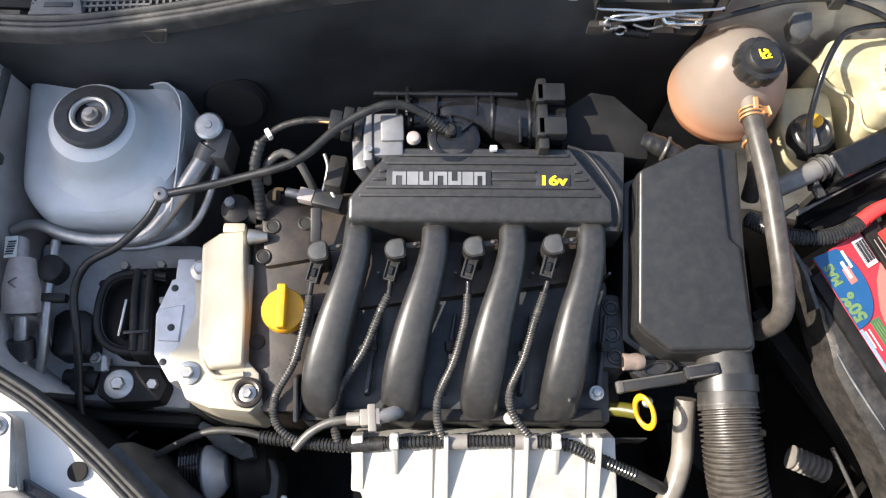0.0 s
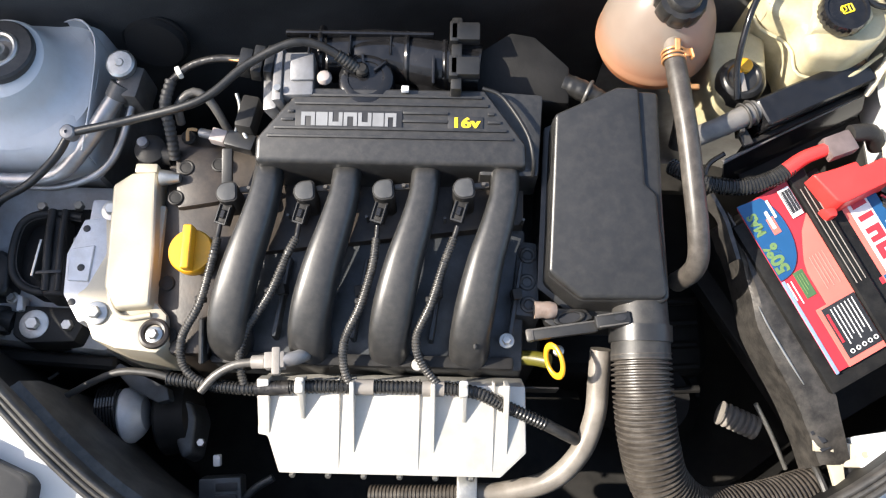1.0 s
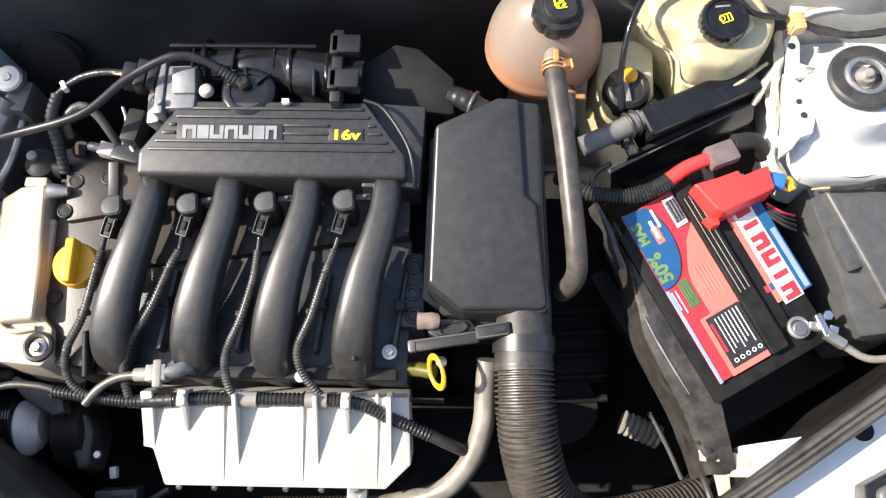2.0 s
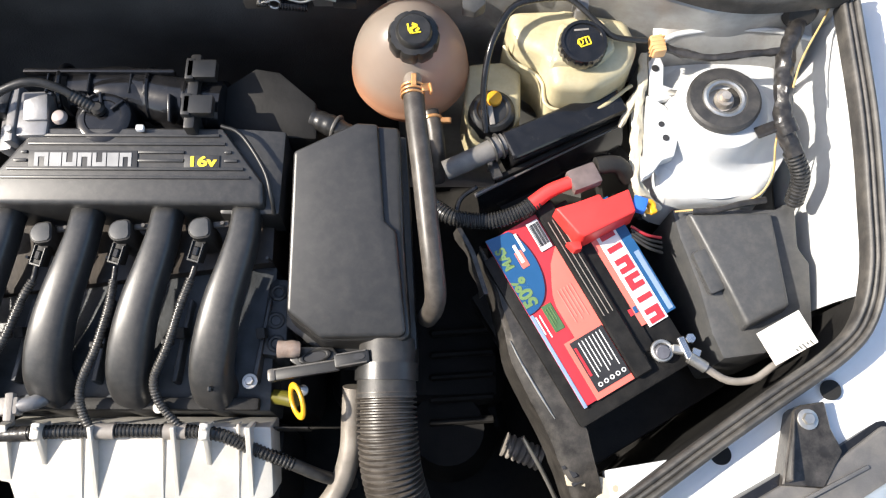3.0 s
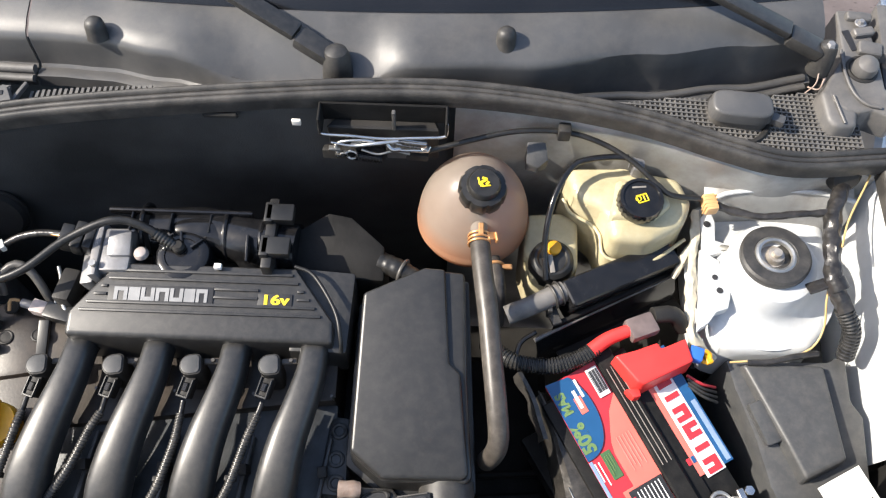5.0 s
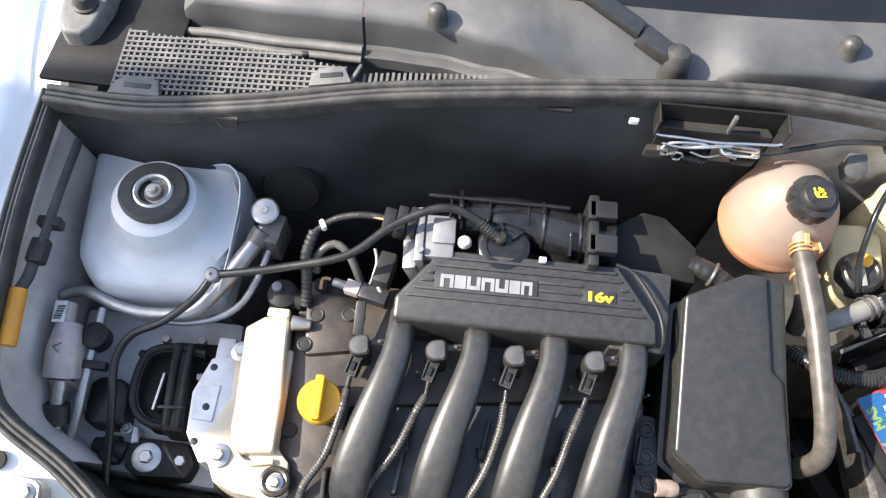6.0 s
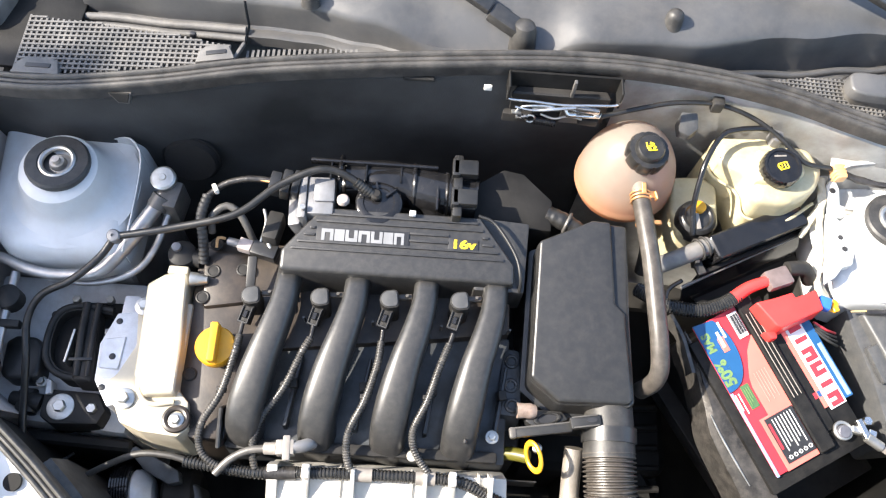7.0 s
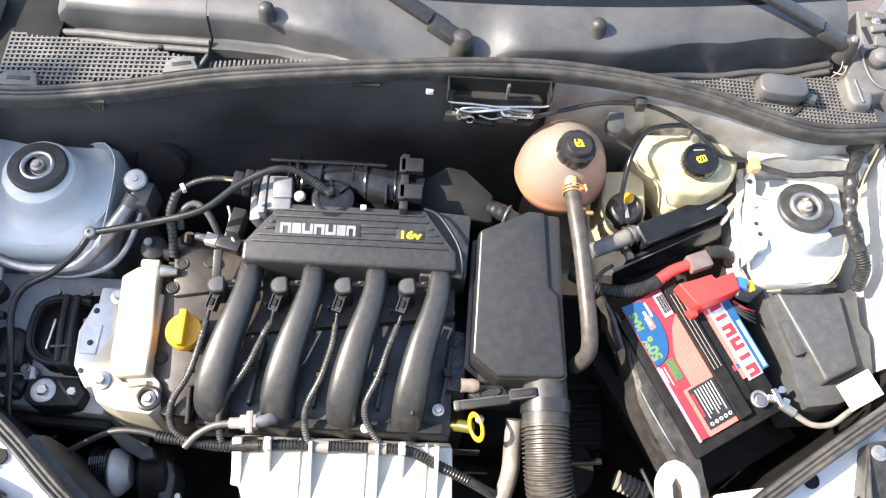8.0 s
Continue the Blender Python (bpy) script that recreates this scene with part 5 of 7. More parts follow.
def breather():
    t = thing("vacuum_hose", (-0.262, 0.057, 0.80), "black rubber vacuum hose with a round joint", "hose")
    part("hose", tube([(-0.262, 0.057, 0.832), (-0.186, 0.066, 0.850), (-0.110, 0.083, 0.865), (-0.062, 0.121, 0.875), (-0.012, 0.143, 0.885), (0.022, 0.141, 0.878), (0.050, 0.129, 0.862)], 0.0048, 12), CAPBLACK, t)
    part("cuff", tube([(0.034, 0.136, 0.873), (0.060, 0.126, 0.857)], 0.0066, 14, corr=0.10, pitch=0.004), CAPBLACK, t)
    part("hose", tube([(-0.262, 0.057, 0.832), (-0.279, 0.033, 0.820), (-0.315, 0.008, 0.800), (-0.356, -0.007, 0.780), (-0.374, -0.035, 0.760), (-0.372, -0.078, 0.740), (-0.373, -0.126, 0.712), (-0.372, -0.155, 0.700), (-0.368, -0.19, 0.68)], 0.0048, 12), CAPBLACK, t)
    b = BM()
    lathe([(0.0085, -0.008), (0.0085, 0.006), (0.007, 0.008), (0.002, 0.0085), (0.002, 0.006), (0, 0.006)], 18, T(-0.262, 0.057, 0.832, 15, 0, 0), b)
    part("joint", b, CASTGREY, t, "pale round hose joint")


breather()


def small_wiring():
    t = thing("sensor_wiring", (-0.16, 0.09, 0.77), "taped engine wiring with a clip and connectors", "wiring")
    part("conduit", tube([(-0.160, 0.052, 0.782), (-0.160, 0.075, 0.81), (-0.162, 0.095, 0.83), (-0.156, 0.122, 0.838)], 0.0068, 12, corr=0.12, pitch=0.006), RUBBER, t)
    part("cable", tube([(-0.158, 0.118, 0.838), (-0.135, 0.135, 0.846), (-0.105, 0.141, 0.853), (-0.075, 0.139, 0.856)], 0.0042, 8), TAPE, t)
    part("clip", rbox((0.006, 0.012, 0.010), T(-0.146, 0.128, 0.844, 0, 0, 30), 0.002), PAPER, t)
    part("orange_wire", tube([(-0.092, 0.139, 0.856), (-0.075, 0.136, 0.858)], 0.0016, 6, 0.005), COPPER, t)
    b = BM()
    tube([(-0.130, 0.079, 0.795), (-0.100, 0.070, 0.80)], 0.0055, 12, 0.01, bm=b)
    part("connector", b, CASTGREY, t)
    part("plug", rbox((0.034, 0.020, 0.016), T(-0.080, 0.064, 0.802, 0, 0, -14), 0.003), PLASTIC2, t)
    part("plug", rbox((0.018, 0.016, 0.014), T(-0.106, 0.071, 0.80, 0, 0, -14), 0.002), DUSTALU, t)
    b = tube([(-0.152, 0.088, 0.80), (-0.150, 0.100, 0.822), (-0.132, 0.112, 0.830), (-0.114, 0.104, 0.822), (-0.098, 0.082, 0.792)], 0.0050, 12)
    part("loop_hose", b, STRIP, t)
    part("earth_wire", tube([(-0.135, 0.082, 0.795), (-0.143, 0.080, 0.80), (-0.145, 0.070, 0.792)], 0.002, 6, 0.004), TAN, t)
    b = BM()
    rbox((0.012, 0.04, 0.006), T(-0.093, 0.035, 0.800, 20, 0, 0), 0.002, 2, b)
    part("bracket", b, SATINBLACK, t)
    b = BM()
    lathe([(0.018, 0.74), (0.020, 0.77), (0.018, 0.785), (0.010, 0.79), (0, 0.79)], 20, T(-0.190, 0.062, 0), b)
    tube([(-0.19, 0.062, 0.775), (-0.165, 0.058, 0.775)], 0.012, 14, 0.01, bm=b)
    part("sensor", b, DULLBLACK, t)
    part("sensor_tip", lathe([(0.006, 0), (0.006, 0.006), (0, 0.007)], 12, T(-0.196, 0.066, 0.79)), CASTGREY, t)


small_wiring()

# ---- timing side of the bay ----
def ac_lines():
    t = thing("air_conditioning_pipes", (-0.30, 0.04, 0.72), "dull aluminium air conditioning pipes with a capped valve block", "pipework")
    part("pipe", tube([(-0.218, 0.128, 0.815), (-0.239, 0.096, 0.805), (-0.265, 0.059, 0.790), (-0.294, 0.029, 0.780), (-0.345, 0.024, 0.775), (-0.385, 0.030, 0.775), (-0.425, 0.044, 0.775), (-0.455, 0.040, 0.765)], [0.0105, 0.0105, 0.0085, 0.007, 0.007], 14), PIPE, t)
    part("pipe", tube([(-0.212, 0.118, 0.800), (-0.226, 0.070, 0.782), (-0.250, 0.038, 0.770), (-0.300, 0.022, 0.762), (-0.361, 0.024, 0.760)], 0.0048, 10), PIPE, t)
    part("pipe", tube([(-0.403, 0.028, 0.765), (-0.406, -0.031, 0.755), (-0.411, -0.094, 0.735), (-0.420, -0.121, 0.715), (-0.440, -0.133, 0.70)], 0.0058, 10), PIPE, t)
    part("pipe", tube([(-0.434, -0.060, 0.750), (-0.435, -0.107, 0.730), (-0.428, -0.140, 0.705), (-0.40, -0.165, 0.68)], 0.0080, 12), PIPE, t)
    b = BM()
    rbox((0.028, 0.040, 0.05), T(-0.210, 0.128, 0.800, 0, 0, -8), 0.005, 2, b)
    tube([(-0.218, 0.125, 0.82), (-0.226, 0.112, 0.812)], 0.0135, 14, 0.006, bm=b)
    part("valve_block", b, STRIP, t)
    b = lathe([(0.014, 0), (0.0165, 0.003), (0.0165, 0.010), (0.014, 0.012), (0.005, 0.0125), (0.004, 0.014), (0, 0.014)], 24, T(-0.2185, 0.146, 0.824, 8, 0, 0))
    part("valve_cap", b, STEEL, t, "round zinc valve cap")
    b = BM()
    tube([(-0.432, 0.000, 0.775), (-0.431, -0.02, 0.772), (-0.431, -0.058, 0.758)], [0.015, 0.021, 0.021], 20, 0.01, bm=b)
    part("drier", b, DUSTALU, t, "dull aluminium receiver drier")
    lab = part("drier_label", rbox((0.014, 0.026, 0.002), T(-0.4405, 0.010, 0.7905, 0, 0, 6), 0.0005), PAPER, t, "paper barcode label")
    for k in range(6):
        part("bar", rbox((0.009, 0.0013 + 0.0006 * (k % 2), 0.0006), T(-0.4408 + 0.0003 * k, 0.001 + 0.0030 * k, 0.7920, 0, 0, 6), 0.0001), INK, lab)
    part("neck", tube([(-0.4405, 0.024, 0.776), (-0.4375, 0.000, 0.776)], 0.0115, 16, 0.008), DUSTALU, t)
    for k in range(2):
        part("stencil_mark", rbox((0.011, 0.0014, 0.0006), T(-0.431, -0.030 - 0.006 * k, 0.7915 - 0.001 * k, 0, 0, 32 - 64 * k), 0.0001), STRIP, t)
    part("heat_shield", sheet([[(-0.452, -0.062 - 0.002 * k, 0.742 - 0.004 * k), (-0.443, -0.064 - 0.001 * k, 0.757 - 0.003 * k), (-0.424, -0.062, 0.757 - 0.003 * k), (-0.412, -0.060 - 0.003 * k, 0.738 - 0.003 * k)] for k in (0, 4, 8, 12)], 0.0015), DUSTALU, t, "dusty sheet around the drier pipe")
    part("grommet", tube([(-0.434, -0.086, 0.742), (-0.434, -0.106, 0.730)], 0.0145, 14, 0.008), RUBBER, t)
    part("clamp", rbox((0.03, 0.010, 0.012), T(-0.398, -0.040, 0.755), 0.002), DULLBLACK, t)
    part("boss", lathe([(0.016, 0), (0.016, 0.02), (0.010, 0.024), (0, 0.024)], 18, T(-0.402, -0.008, 0.752)), DULLBLACK, t)


ac_lines()


def prop_rod():
    t = thing("bonnet_prop", (-0.455, 0.0, 0.80), "black bonnet prop rod with an amber plastic grip", "prop rod")
    part("rod", tube([(-0.443, 0.195, 0.868), (-0.446, 0.116, 0.866), (-0.450, 0.064, 0.858), (-0.455, 0.040, 0.853)], 0.0052, 10), RUBBER, t)
    part("rod", tube([(-0.455, 0.045, 0.853), (-0.456, 0.024, 0.852), (-0.462, 0.008, 0.850)], 0.0065, 10), RUBBER, t)
    part("clip", rbox((0.026, 0.012, 0.018), T(-0.448, 0.090, 0.857), 0.003), DULLBLACK, t)
    part("clip", rbox((0.020, 0.030, 0.016), T(-0.452, 0.055, 0.855), 0.004), DULLBLACK, t)
    part("grip", tube([(-0.462, 0.010, 0.851), (-0.4585, -0.052, 0.842)], 0.0098, 16, 0.02), AMBER, t, "amber plastic grip")


prop_rod()


def bay_small():
    t = thing("firewall_grommet", (-0.205, 0.19, 0.80), "large round black rubber grommet on the firewall", "grommet")
    part("disc", lathe([(0.036, 0), (0.037, 0.006), (0.034, 0.012), (0.02, 0.013), (0, 0.013)], 40, T(-0.204, 0.212, 0.780, 75, 0, 0)), GROMMET, t)
    part("rim", ring(0.038, 0.003, 40, 8, T(-0.204, 0.2095, 0.7805, 75, 0, 0)), DEEPBLACK, t)
    line = spline([(-0.296, 0.206, 0.826), (-0.272, 0.203, 0.834), (-0.259, 0.190, 0.826), (-0.2545, 0.165, 0.820), (-0.2545, 0.120, 0.813), (-0.2560, 0.080, 0.808), (-0.260, 0.052, 0.800)], 0.01)
    b = sheet([[(p.x, p.y, 0.76), (p.x, p.y, p.z - 0.003), (p.x - 0.001, p.y - 0.001, p.z)] for p in line], 0.0018)
    solo("tower_flange", b, BAYPAINT, "upturned sheet metal flange beside the strut tower", "flange")
    b = rbox((0.010, 0.004, 0.008), T(0.191, 0.242, 0.945), 0.001)
    solo("firewall_clip", b, PAPER, "small white plastic clip under the cowl seal", "clip")
    b = BM()
    prism([(-0.015, 0.009), (0.015, 0.009), (0.009, -0.010), (-0.006, -0.010)], -0.002, 0.003, 0.001, 1, 0.0, b, T(-0.258, 0.2035, 0.925, 82, 0, 0))
    notch = solo("seal_notch", b, STRIP, "small dark notch with a pale edge under the cowl seal", "notch")
    o = link_mesh("opening", prism([(-0.0125, 0.009), (0.0125, 0.009), (0.007, -0.007), (-0.004, -0.007)], 0.002, 0.0042, 0.0005, 1, 0.0, None, T(-0.258, 0.2035, 0.925, 82, 0, 0)), GROMMET)
    o.parent = notch
    b = BM()
    rbox((0.040, 0.005, 0.008), T(0.105, 0.250, 0.942), 0.002, 1, b)
    solo("vent_slot", b, GROMMET, "narrow dark slot in the firewall insulation", "slot")


bay_small()


def front_hinge(flip):
    X = (lambda x: 2 * MID - x) if flip else (lambda x: x)
    s = -1 if flip else 1
    b = BM()
    prism([(X(x), y) for x, y in ((0.787, -0.186), (0.794, -0.181), (0.820, -0.177), (0.824, -0.204), (0.834, -0.226), (0.812, -0.262), (0.770, -0.259))], 0.765, lambda x, y: 0.809 + 0.12 * (y + 0.19), 0.0015, 1, 0.0, b)
    rbox((0.003, 0.07, 0.014), T(X(0.7815), -0.222, 0.806, -6, 0, -12 * s), 0.001, 1, b)
    t = part("bonnet_hinge", b, GREYMETAL if flip else TRAYMETAL, car, "steel bonnet hinge bracket bolted to the front panel")
    part("bolt", hexbolt((X(0.801), -0.195, 0.808), 0.0075, 0.005, 0.0105), STEEL, t)
    for x, y, z in (((0.8450, -0.1645, 0.8010), (0.7260, -0.2370, 0.7735)) if flip else ((0.8330, -0.1640, 0.8005), (0.7210, -0.2270, 0.7740))):
        b = lathe([(0.0105, -0.002), (0.0105, 0.0012), (0.010, 0.0016)], 24, T(X(x), y, z, 5, 0, 0))
        solo("panel_hole", b, GROMMET, "round dark hole in the painted front panel", "hole", "holes in the front panel")
    h = thing("headlamp", (X(0.85), -0.27, 0.70), "headlamp with a dusty grey plastic rim and clear lens", "headlamp", "headlamps")
    part("housing", prism([(X(x), y) for x, y in ((0.706, -0.281), (0.775, -0.243), (0.832, -0.220), (0.892, -0.184), (0.97, -0.235), (0.93, -0.40), (0.70, -0.40))], 0.68, lambda x, y: 0.797 + 0.10 * (y + 0.2), 0.004, 2, 0.002), GLOSSBLACK, h)
    part("rim", prism([(X(x), y) for x, y in ((0.714, -0.287), (0.780, -0.250), (0.834, -0.228), (0.884, -0.196), (0.95, -0.235), (0.92, -0.39), (0.71, -0.39))], 0.75, lambda x, y: 0.804 + 0.10 * (y + 0.2), 0.006, 3, 0.004), COWLGREY, h, "dusty grey plastic rim")
    part("lens", prism([(X(x), y) for x, y in ((0.79, -0.296), (0.842, -0.272), (0.900, -0.240), (0.94, -0.260), (0.915, -0.38), (0.76, -0.38))], 0.77, lambda x, y: 0.809 + 0.08 * (y + 0.2), 0.006, 3, 0.004), LENS, h, "pale blue-grey clear lens")
    part("rim_rib", rbox((0.13, 0.004, 0.004), T(X(0.80), -0.268, 0.8005, 6, 0, 25 * s), 0.001), COWLGREY, h)


front_hinge(False)
front_hinge(True)
b = prism([(-0.40, -0.252), (-0.352, -0.268), (-0.270, -0.303), (-0.262, -0.312), (-0.268, -0.42), (-0.42, -0.42)], 0.70, lambda x, y: 0.786 + 0.10 * (y + 0.27), 0.004, 2, 0.0)
solo("grille_panel", b, SATINBLACK, "black plastic grille top panel ahead of the white apron", "grille panel")


def alternator():
    t = thing("alternator", (-0.15, -0.18, 0.60), "alternator with a ribbed black pulley deep in the bay", "alternator")
    b = BM()
    prof = []
    for i in range(7):
        prof += [(0.034, 0.007 * i), (0.034, 0.007 * i + 0.004), (0.030, 0.007 * i + 0.005), (0.030, 0.007 * i + 0.006)]
    lathe([(0.02, 0)] + [(r * 1.06, z * 0.5) for r, z in prof] + [(0.018, 0.025), (0, 0.025)], 36, T(-0.262, -0.222, 0.622, 0, 90, 8), b)
    part("pulley", b, GLOSSBLACK, t)
    b = BM()
    lathe([(0.030, 0), (0.034, 0.004), (0.034, 0.010), (0.028, 0.020), (0.020, 0.027), (0, 0.028)], 30, T(-0.238, -0.224, 0.622, 0, 90, 8), b)
    part("body", b, BRACKET, t, "pale cast alternator end")
    part("shield", prism([(-0.245, -0.172), (-0.236, -0.166), (-0.176, -0.194), (-0.172, -0.208), (-0.186, -0.212), (-0.220, -0.196)], 0.640, lambda x, y: 0.662 + 0.1 * (y + 0.19), 0.002, 2), HEADGREY, t, "blue-grey sheet shield")
    part("bracket", prism([(-0.186, -0.196), (-0.150, -0.205), (-0.142, -0.225), (-0.146, -0.270), (-0.160, -0.276), (-0.172, -0.250)], 0.58, lambda x, y: 0.640 + 0.15 * (y + 0.2), 0.006, 3, 0.003), HEADGREY, t, "dark cast bracket")
    part("bolt", hexbolt((-0.139, -0.254, 0.620), 0.006, 0.006), STEEL, t)
    part("rear_case", lathe([(0.036, 0), (0.044, 0.006), (0.044, 0.04), (0.03, 0.05), (0, 0.05)], 28, T(-0.200, -0.226, 0.600, 0, 90, 8)), DEEPBLACK, t)


alternator()


def lower_clutter():
    r = thing("relay_box", (-0.11, -0.30, 0.58), "small blue-grey relay box low in front of the engine", "relay box")
    part("body", rbox((0.052, 0.042, 0.030), T(-0.112, -0.312, 0.600, 12, 0, 4), 0.004, 2), HEADGREY, r)
    for k in range(2):
        part("window", rbox((0.026, 0.010, 0.003), T(-0.104, -0.305 - 0.014 * k, 0.6165, 12, 0, 4), 0.001), INK, r)
    part("clip", rbox((0.009, 0.014, 0.010), T(-0.118, -0.274, 0.618, 12, 0, 4), 0.002), BRACKET, r)
    b = tube([(-0.050, -0.292, 0.61), (-0.075, -0.308, 0.605), (-0.10, -0.335, 0.59)], 0.005, 8)
    solo("lower_pipe", b, HEADGREY, "thin grey pipe low in front of the engine", "pipe")
    b = tube([(-0.350, -0.240, 0.60), (-0.352, -0.205, 0.615), (-0.346, -0.186, 0.62), (-0.330, -0.172, 0.62)], 0.0022, 8)
    solo("thin_line", b, STRIP, "thin curved grey line low beside the side rail", "pipe")
    # the air filter's shade on the gearbox is put into its near-black colour
    g = thing("gearbox", (0.42, -0.05, 0.36), "gearbox casing, coloured near-black for the shade below the air filter", "gearbox")
    part("casing", rbox((0.24, 0.28, 0.18), T(0.40, 0.0, 0.44), 0.03, 3), DEEPBLACK, g)
    part("end_casing", rbox((0.16, 0.10, 0.14), T(0.44, -0.14, 0.43, 0, 0, 10), 0.03, 3), DEEPBLACK, g)
    part("cover", lathe([(0.06, 0), (0.07, 0.02), (0.05, 0.05), (0, 0.05)], 24, T(0.44, -0.17, 0.47)), DEEPBLACK, g)
    for i in range(5):
        part("fin", rbox((0.09, 0.010, 0.02), T(0.46, -0.04 - 0.03 * i, 0.535 - 0.004 * i, 10, 0, 4), 0.003, 1), DEEPBLACK, g)
    b = tube([(0.512, -0.196, 0.573), (0.535, -0.205, 0.570), (0.558, -0.214, 0.566)], 0.016, 16, corr=0.16, pitch=0.008)
    solo("gaiter", b, GREYCABLE, "short ribbed rubber gaiter", "gaiter")
    b = BM()
    rbox((0.42, 0.26, 0.22), T(0.06, -0.03, 0.58), 0.02, 2, b)
    rbox((0.30, 0.10, 0.18), T(0.09, -0.22, 0.52), 0.02, 2, b)
    solo("engine_block", b, DULLBLACK, "dark cast engine block below the manifold", "engine block")
    b = BM()
    tube([(0.24, -0.34, 0.57), (0.40, -0.345, 0.56), (0.62, -0.33, 0.56)], 0.03, 16, 0.02, bm=b)
    solo("radiator_hose", b, DULLBLACK, "thick black radiator hose low at the front", "hose")


lower_clutter()


# ---- air filter and its hoses ----
def air_filter():
    t = thing("air_filter_housing", (0.33, 0.0, 0.70), "black plastic air filter housing with a sloping lid", "air filter")
    zt = lambda x, y: 0.828 + 0.262 * (y - 0.0)
    b = BM()
    prism([(0.268, 0.086), (0.338, 0.117), (0.385, 0.114), (0.392, 0.0), (0.399, -0.108), (0.392, -0.114), (0.300, -0.114), (0.263, -0.086)], 0.69, lambda x, y: zt(x, y) - 0.0065, 0.0055, 3, 0.003, b)
    part("lid", b, PLASTIC2, t)
    b = BM()
    prism([(0.2690, 0.0850), (0.338, 0.1160), (0.362, 0.1145), (0.3715, 0.012), (0.3850, 0.000), (0.3945, -0.106), (0.389, -0.111), (0.3005, -0.1125), (0.2640, -0.0850)], 0.74, zt, 0.0045, 3, 0.003, b)
    part("raised_panel", b, PLASTIC2, t)
    b = BM()
    prism([(0.263, 0.088), (0.338, 0.121), (0.390, 0.118), (0.404, -0.112), (0.396, -0.118), (0.298, -0.118), (0.258, -0.088)], 0.66, lambda x, y: zt(x, y) - 0.045, 0.003, 2, 0.0, b)
    part("base", b, PLASTIC2, t)
    # clip bracket and vent tube on the front edge
    b = BM()
    prism([(0.262, -0.112), (0.312, -0.112), (0.320, -0.123), (0.281, -0.138), (0.266, -0.128)], 0.748, 0.764, 0.003, 2, 0.0, b)
    part("bracket", b, PLASTIC2, t)
    eye = ring(0.0105, 0.0022, 28, 8, T(0.293, -0.1235, 0.765, 0, 0, 14) @ Matrix.Diagonal((1.45, 0.62, 1, 1)))
    part("bracket_eye", eye, SATINBLACK, t)
    part("bracket_hole", lathe([(0.009, 0), (0.009, 0.0008), (0, 0.0008)], 20, T(0.293, -0.1235, 0.7645, 0, 0, 14) @ Matrix.Diagonal((1.45, 0.6, 1, 1))), INK, t)
    b = tube([(0.276, -0.116, 0.768), (0.266, -0.1165, 0.771), (0.259, -0.117, 0.772), (0.254, -0.117, 0.772)], [0.0088, 0.0100, 0.0092, 0.0100], 14, 0.004, crumple=0.0012)
    part("vent_stub", b, PUTTY, t, "brown rubber vent stub")
    part("stub_mouth", lathe([(0.006, 0), (0.006, 0.0008), (0, 0.0008)], 14, T(0.2538, -0.117, 0.772, 0, -90, 0)), INK, t)
    m = T(0.284, -0.1400, 0.772, 0, -6, 8)
    part("lever", rbox((0.076, 0.013, 0.008), m, 0.003), SATINBLACK, t)
    part("lever_edge", rbox((0.070, 0.0022, 0.0016), m @ T(0.001, 0.0052, 0.0040), 0.0006, 1), STRIP, t, "thin pale lever edge")
    part("lever_tip", rbox((0.009, 0.014, 0.010), m @ T(-0.0355, 0, 0.0005), 0.003), STRIP, t)
    m = T(0.336, -0.1305, 0.787, 0, -3, 9)
    part("catch", rbox((0.038, 0.015, 0.010), m, 0.003), SATINBLACK, t)
    for v in (-0.0062, 0.0062):
        part("catch_rail", rbox((0.032, 0.0018, 0.002), m @ T(0, v, 0.0052), 0.0005, 1), STRIP, t)
    part("catch_slot", lathe([(0.0042, 0), (0.0042, 0.0008), (0, 0.0008)], 18, m @ T(0.008, 0.0005, 0.0050) @ Matrix.Diagonal((1.5, 0.8, 1, 1))), INK, t)
    part("screw", lathe([(0.006, 0), (0.006, 0.005), (0.003, 0.007), (0, 0.007)], 14, T(0.281, -0.159, 0.755)), STEEL, t)


air_filter()


def intake_hose():
    t = thing("intake_hose", (0.38, -0.2, 0.64), "wide dusty corrugated rubber air intake hose", "hose")
    part("bellows", tube([(0.371, -0.160, 0.757), (0.373, -0.205, 0.750), (0.380, -0.252, 0.733), (0.399, -0.297, 0.705), (0.445, -0.326, 0.680), (0.52, -0.318, 0.664), (0.592, -0.298, 0.654)], 0.0330, 28, corr=0.13, pitch=0.0056), HOSE, t)
    part("collar", tube([(0.371, -0.104, 0.764), (0.371, -0.135, 0.761), (0.371, -0.166, 0.756)], [0.0300, 0.0315, 0.0325], 28, 0.01), RUBBER, t)
    part("band", tube([(0.371, -0.130, 0.7615), (0.371, -0.148, 0.759)], 0.0345, 28, 0.008), PLASTIC2, t, "smooth black hose clamp")


intake_hose()


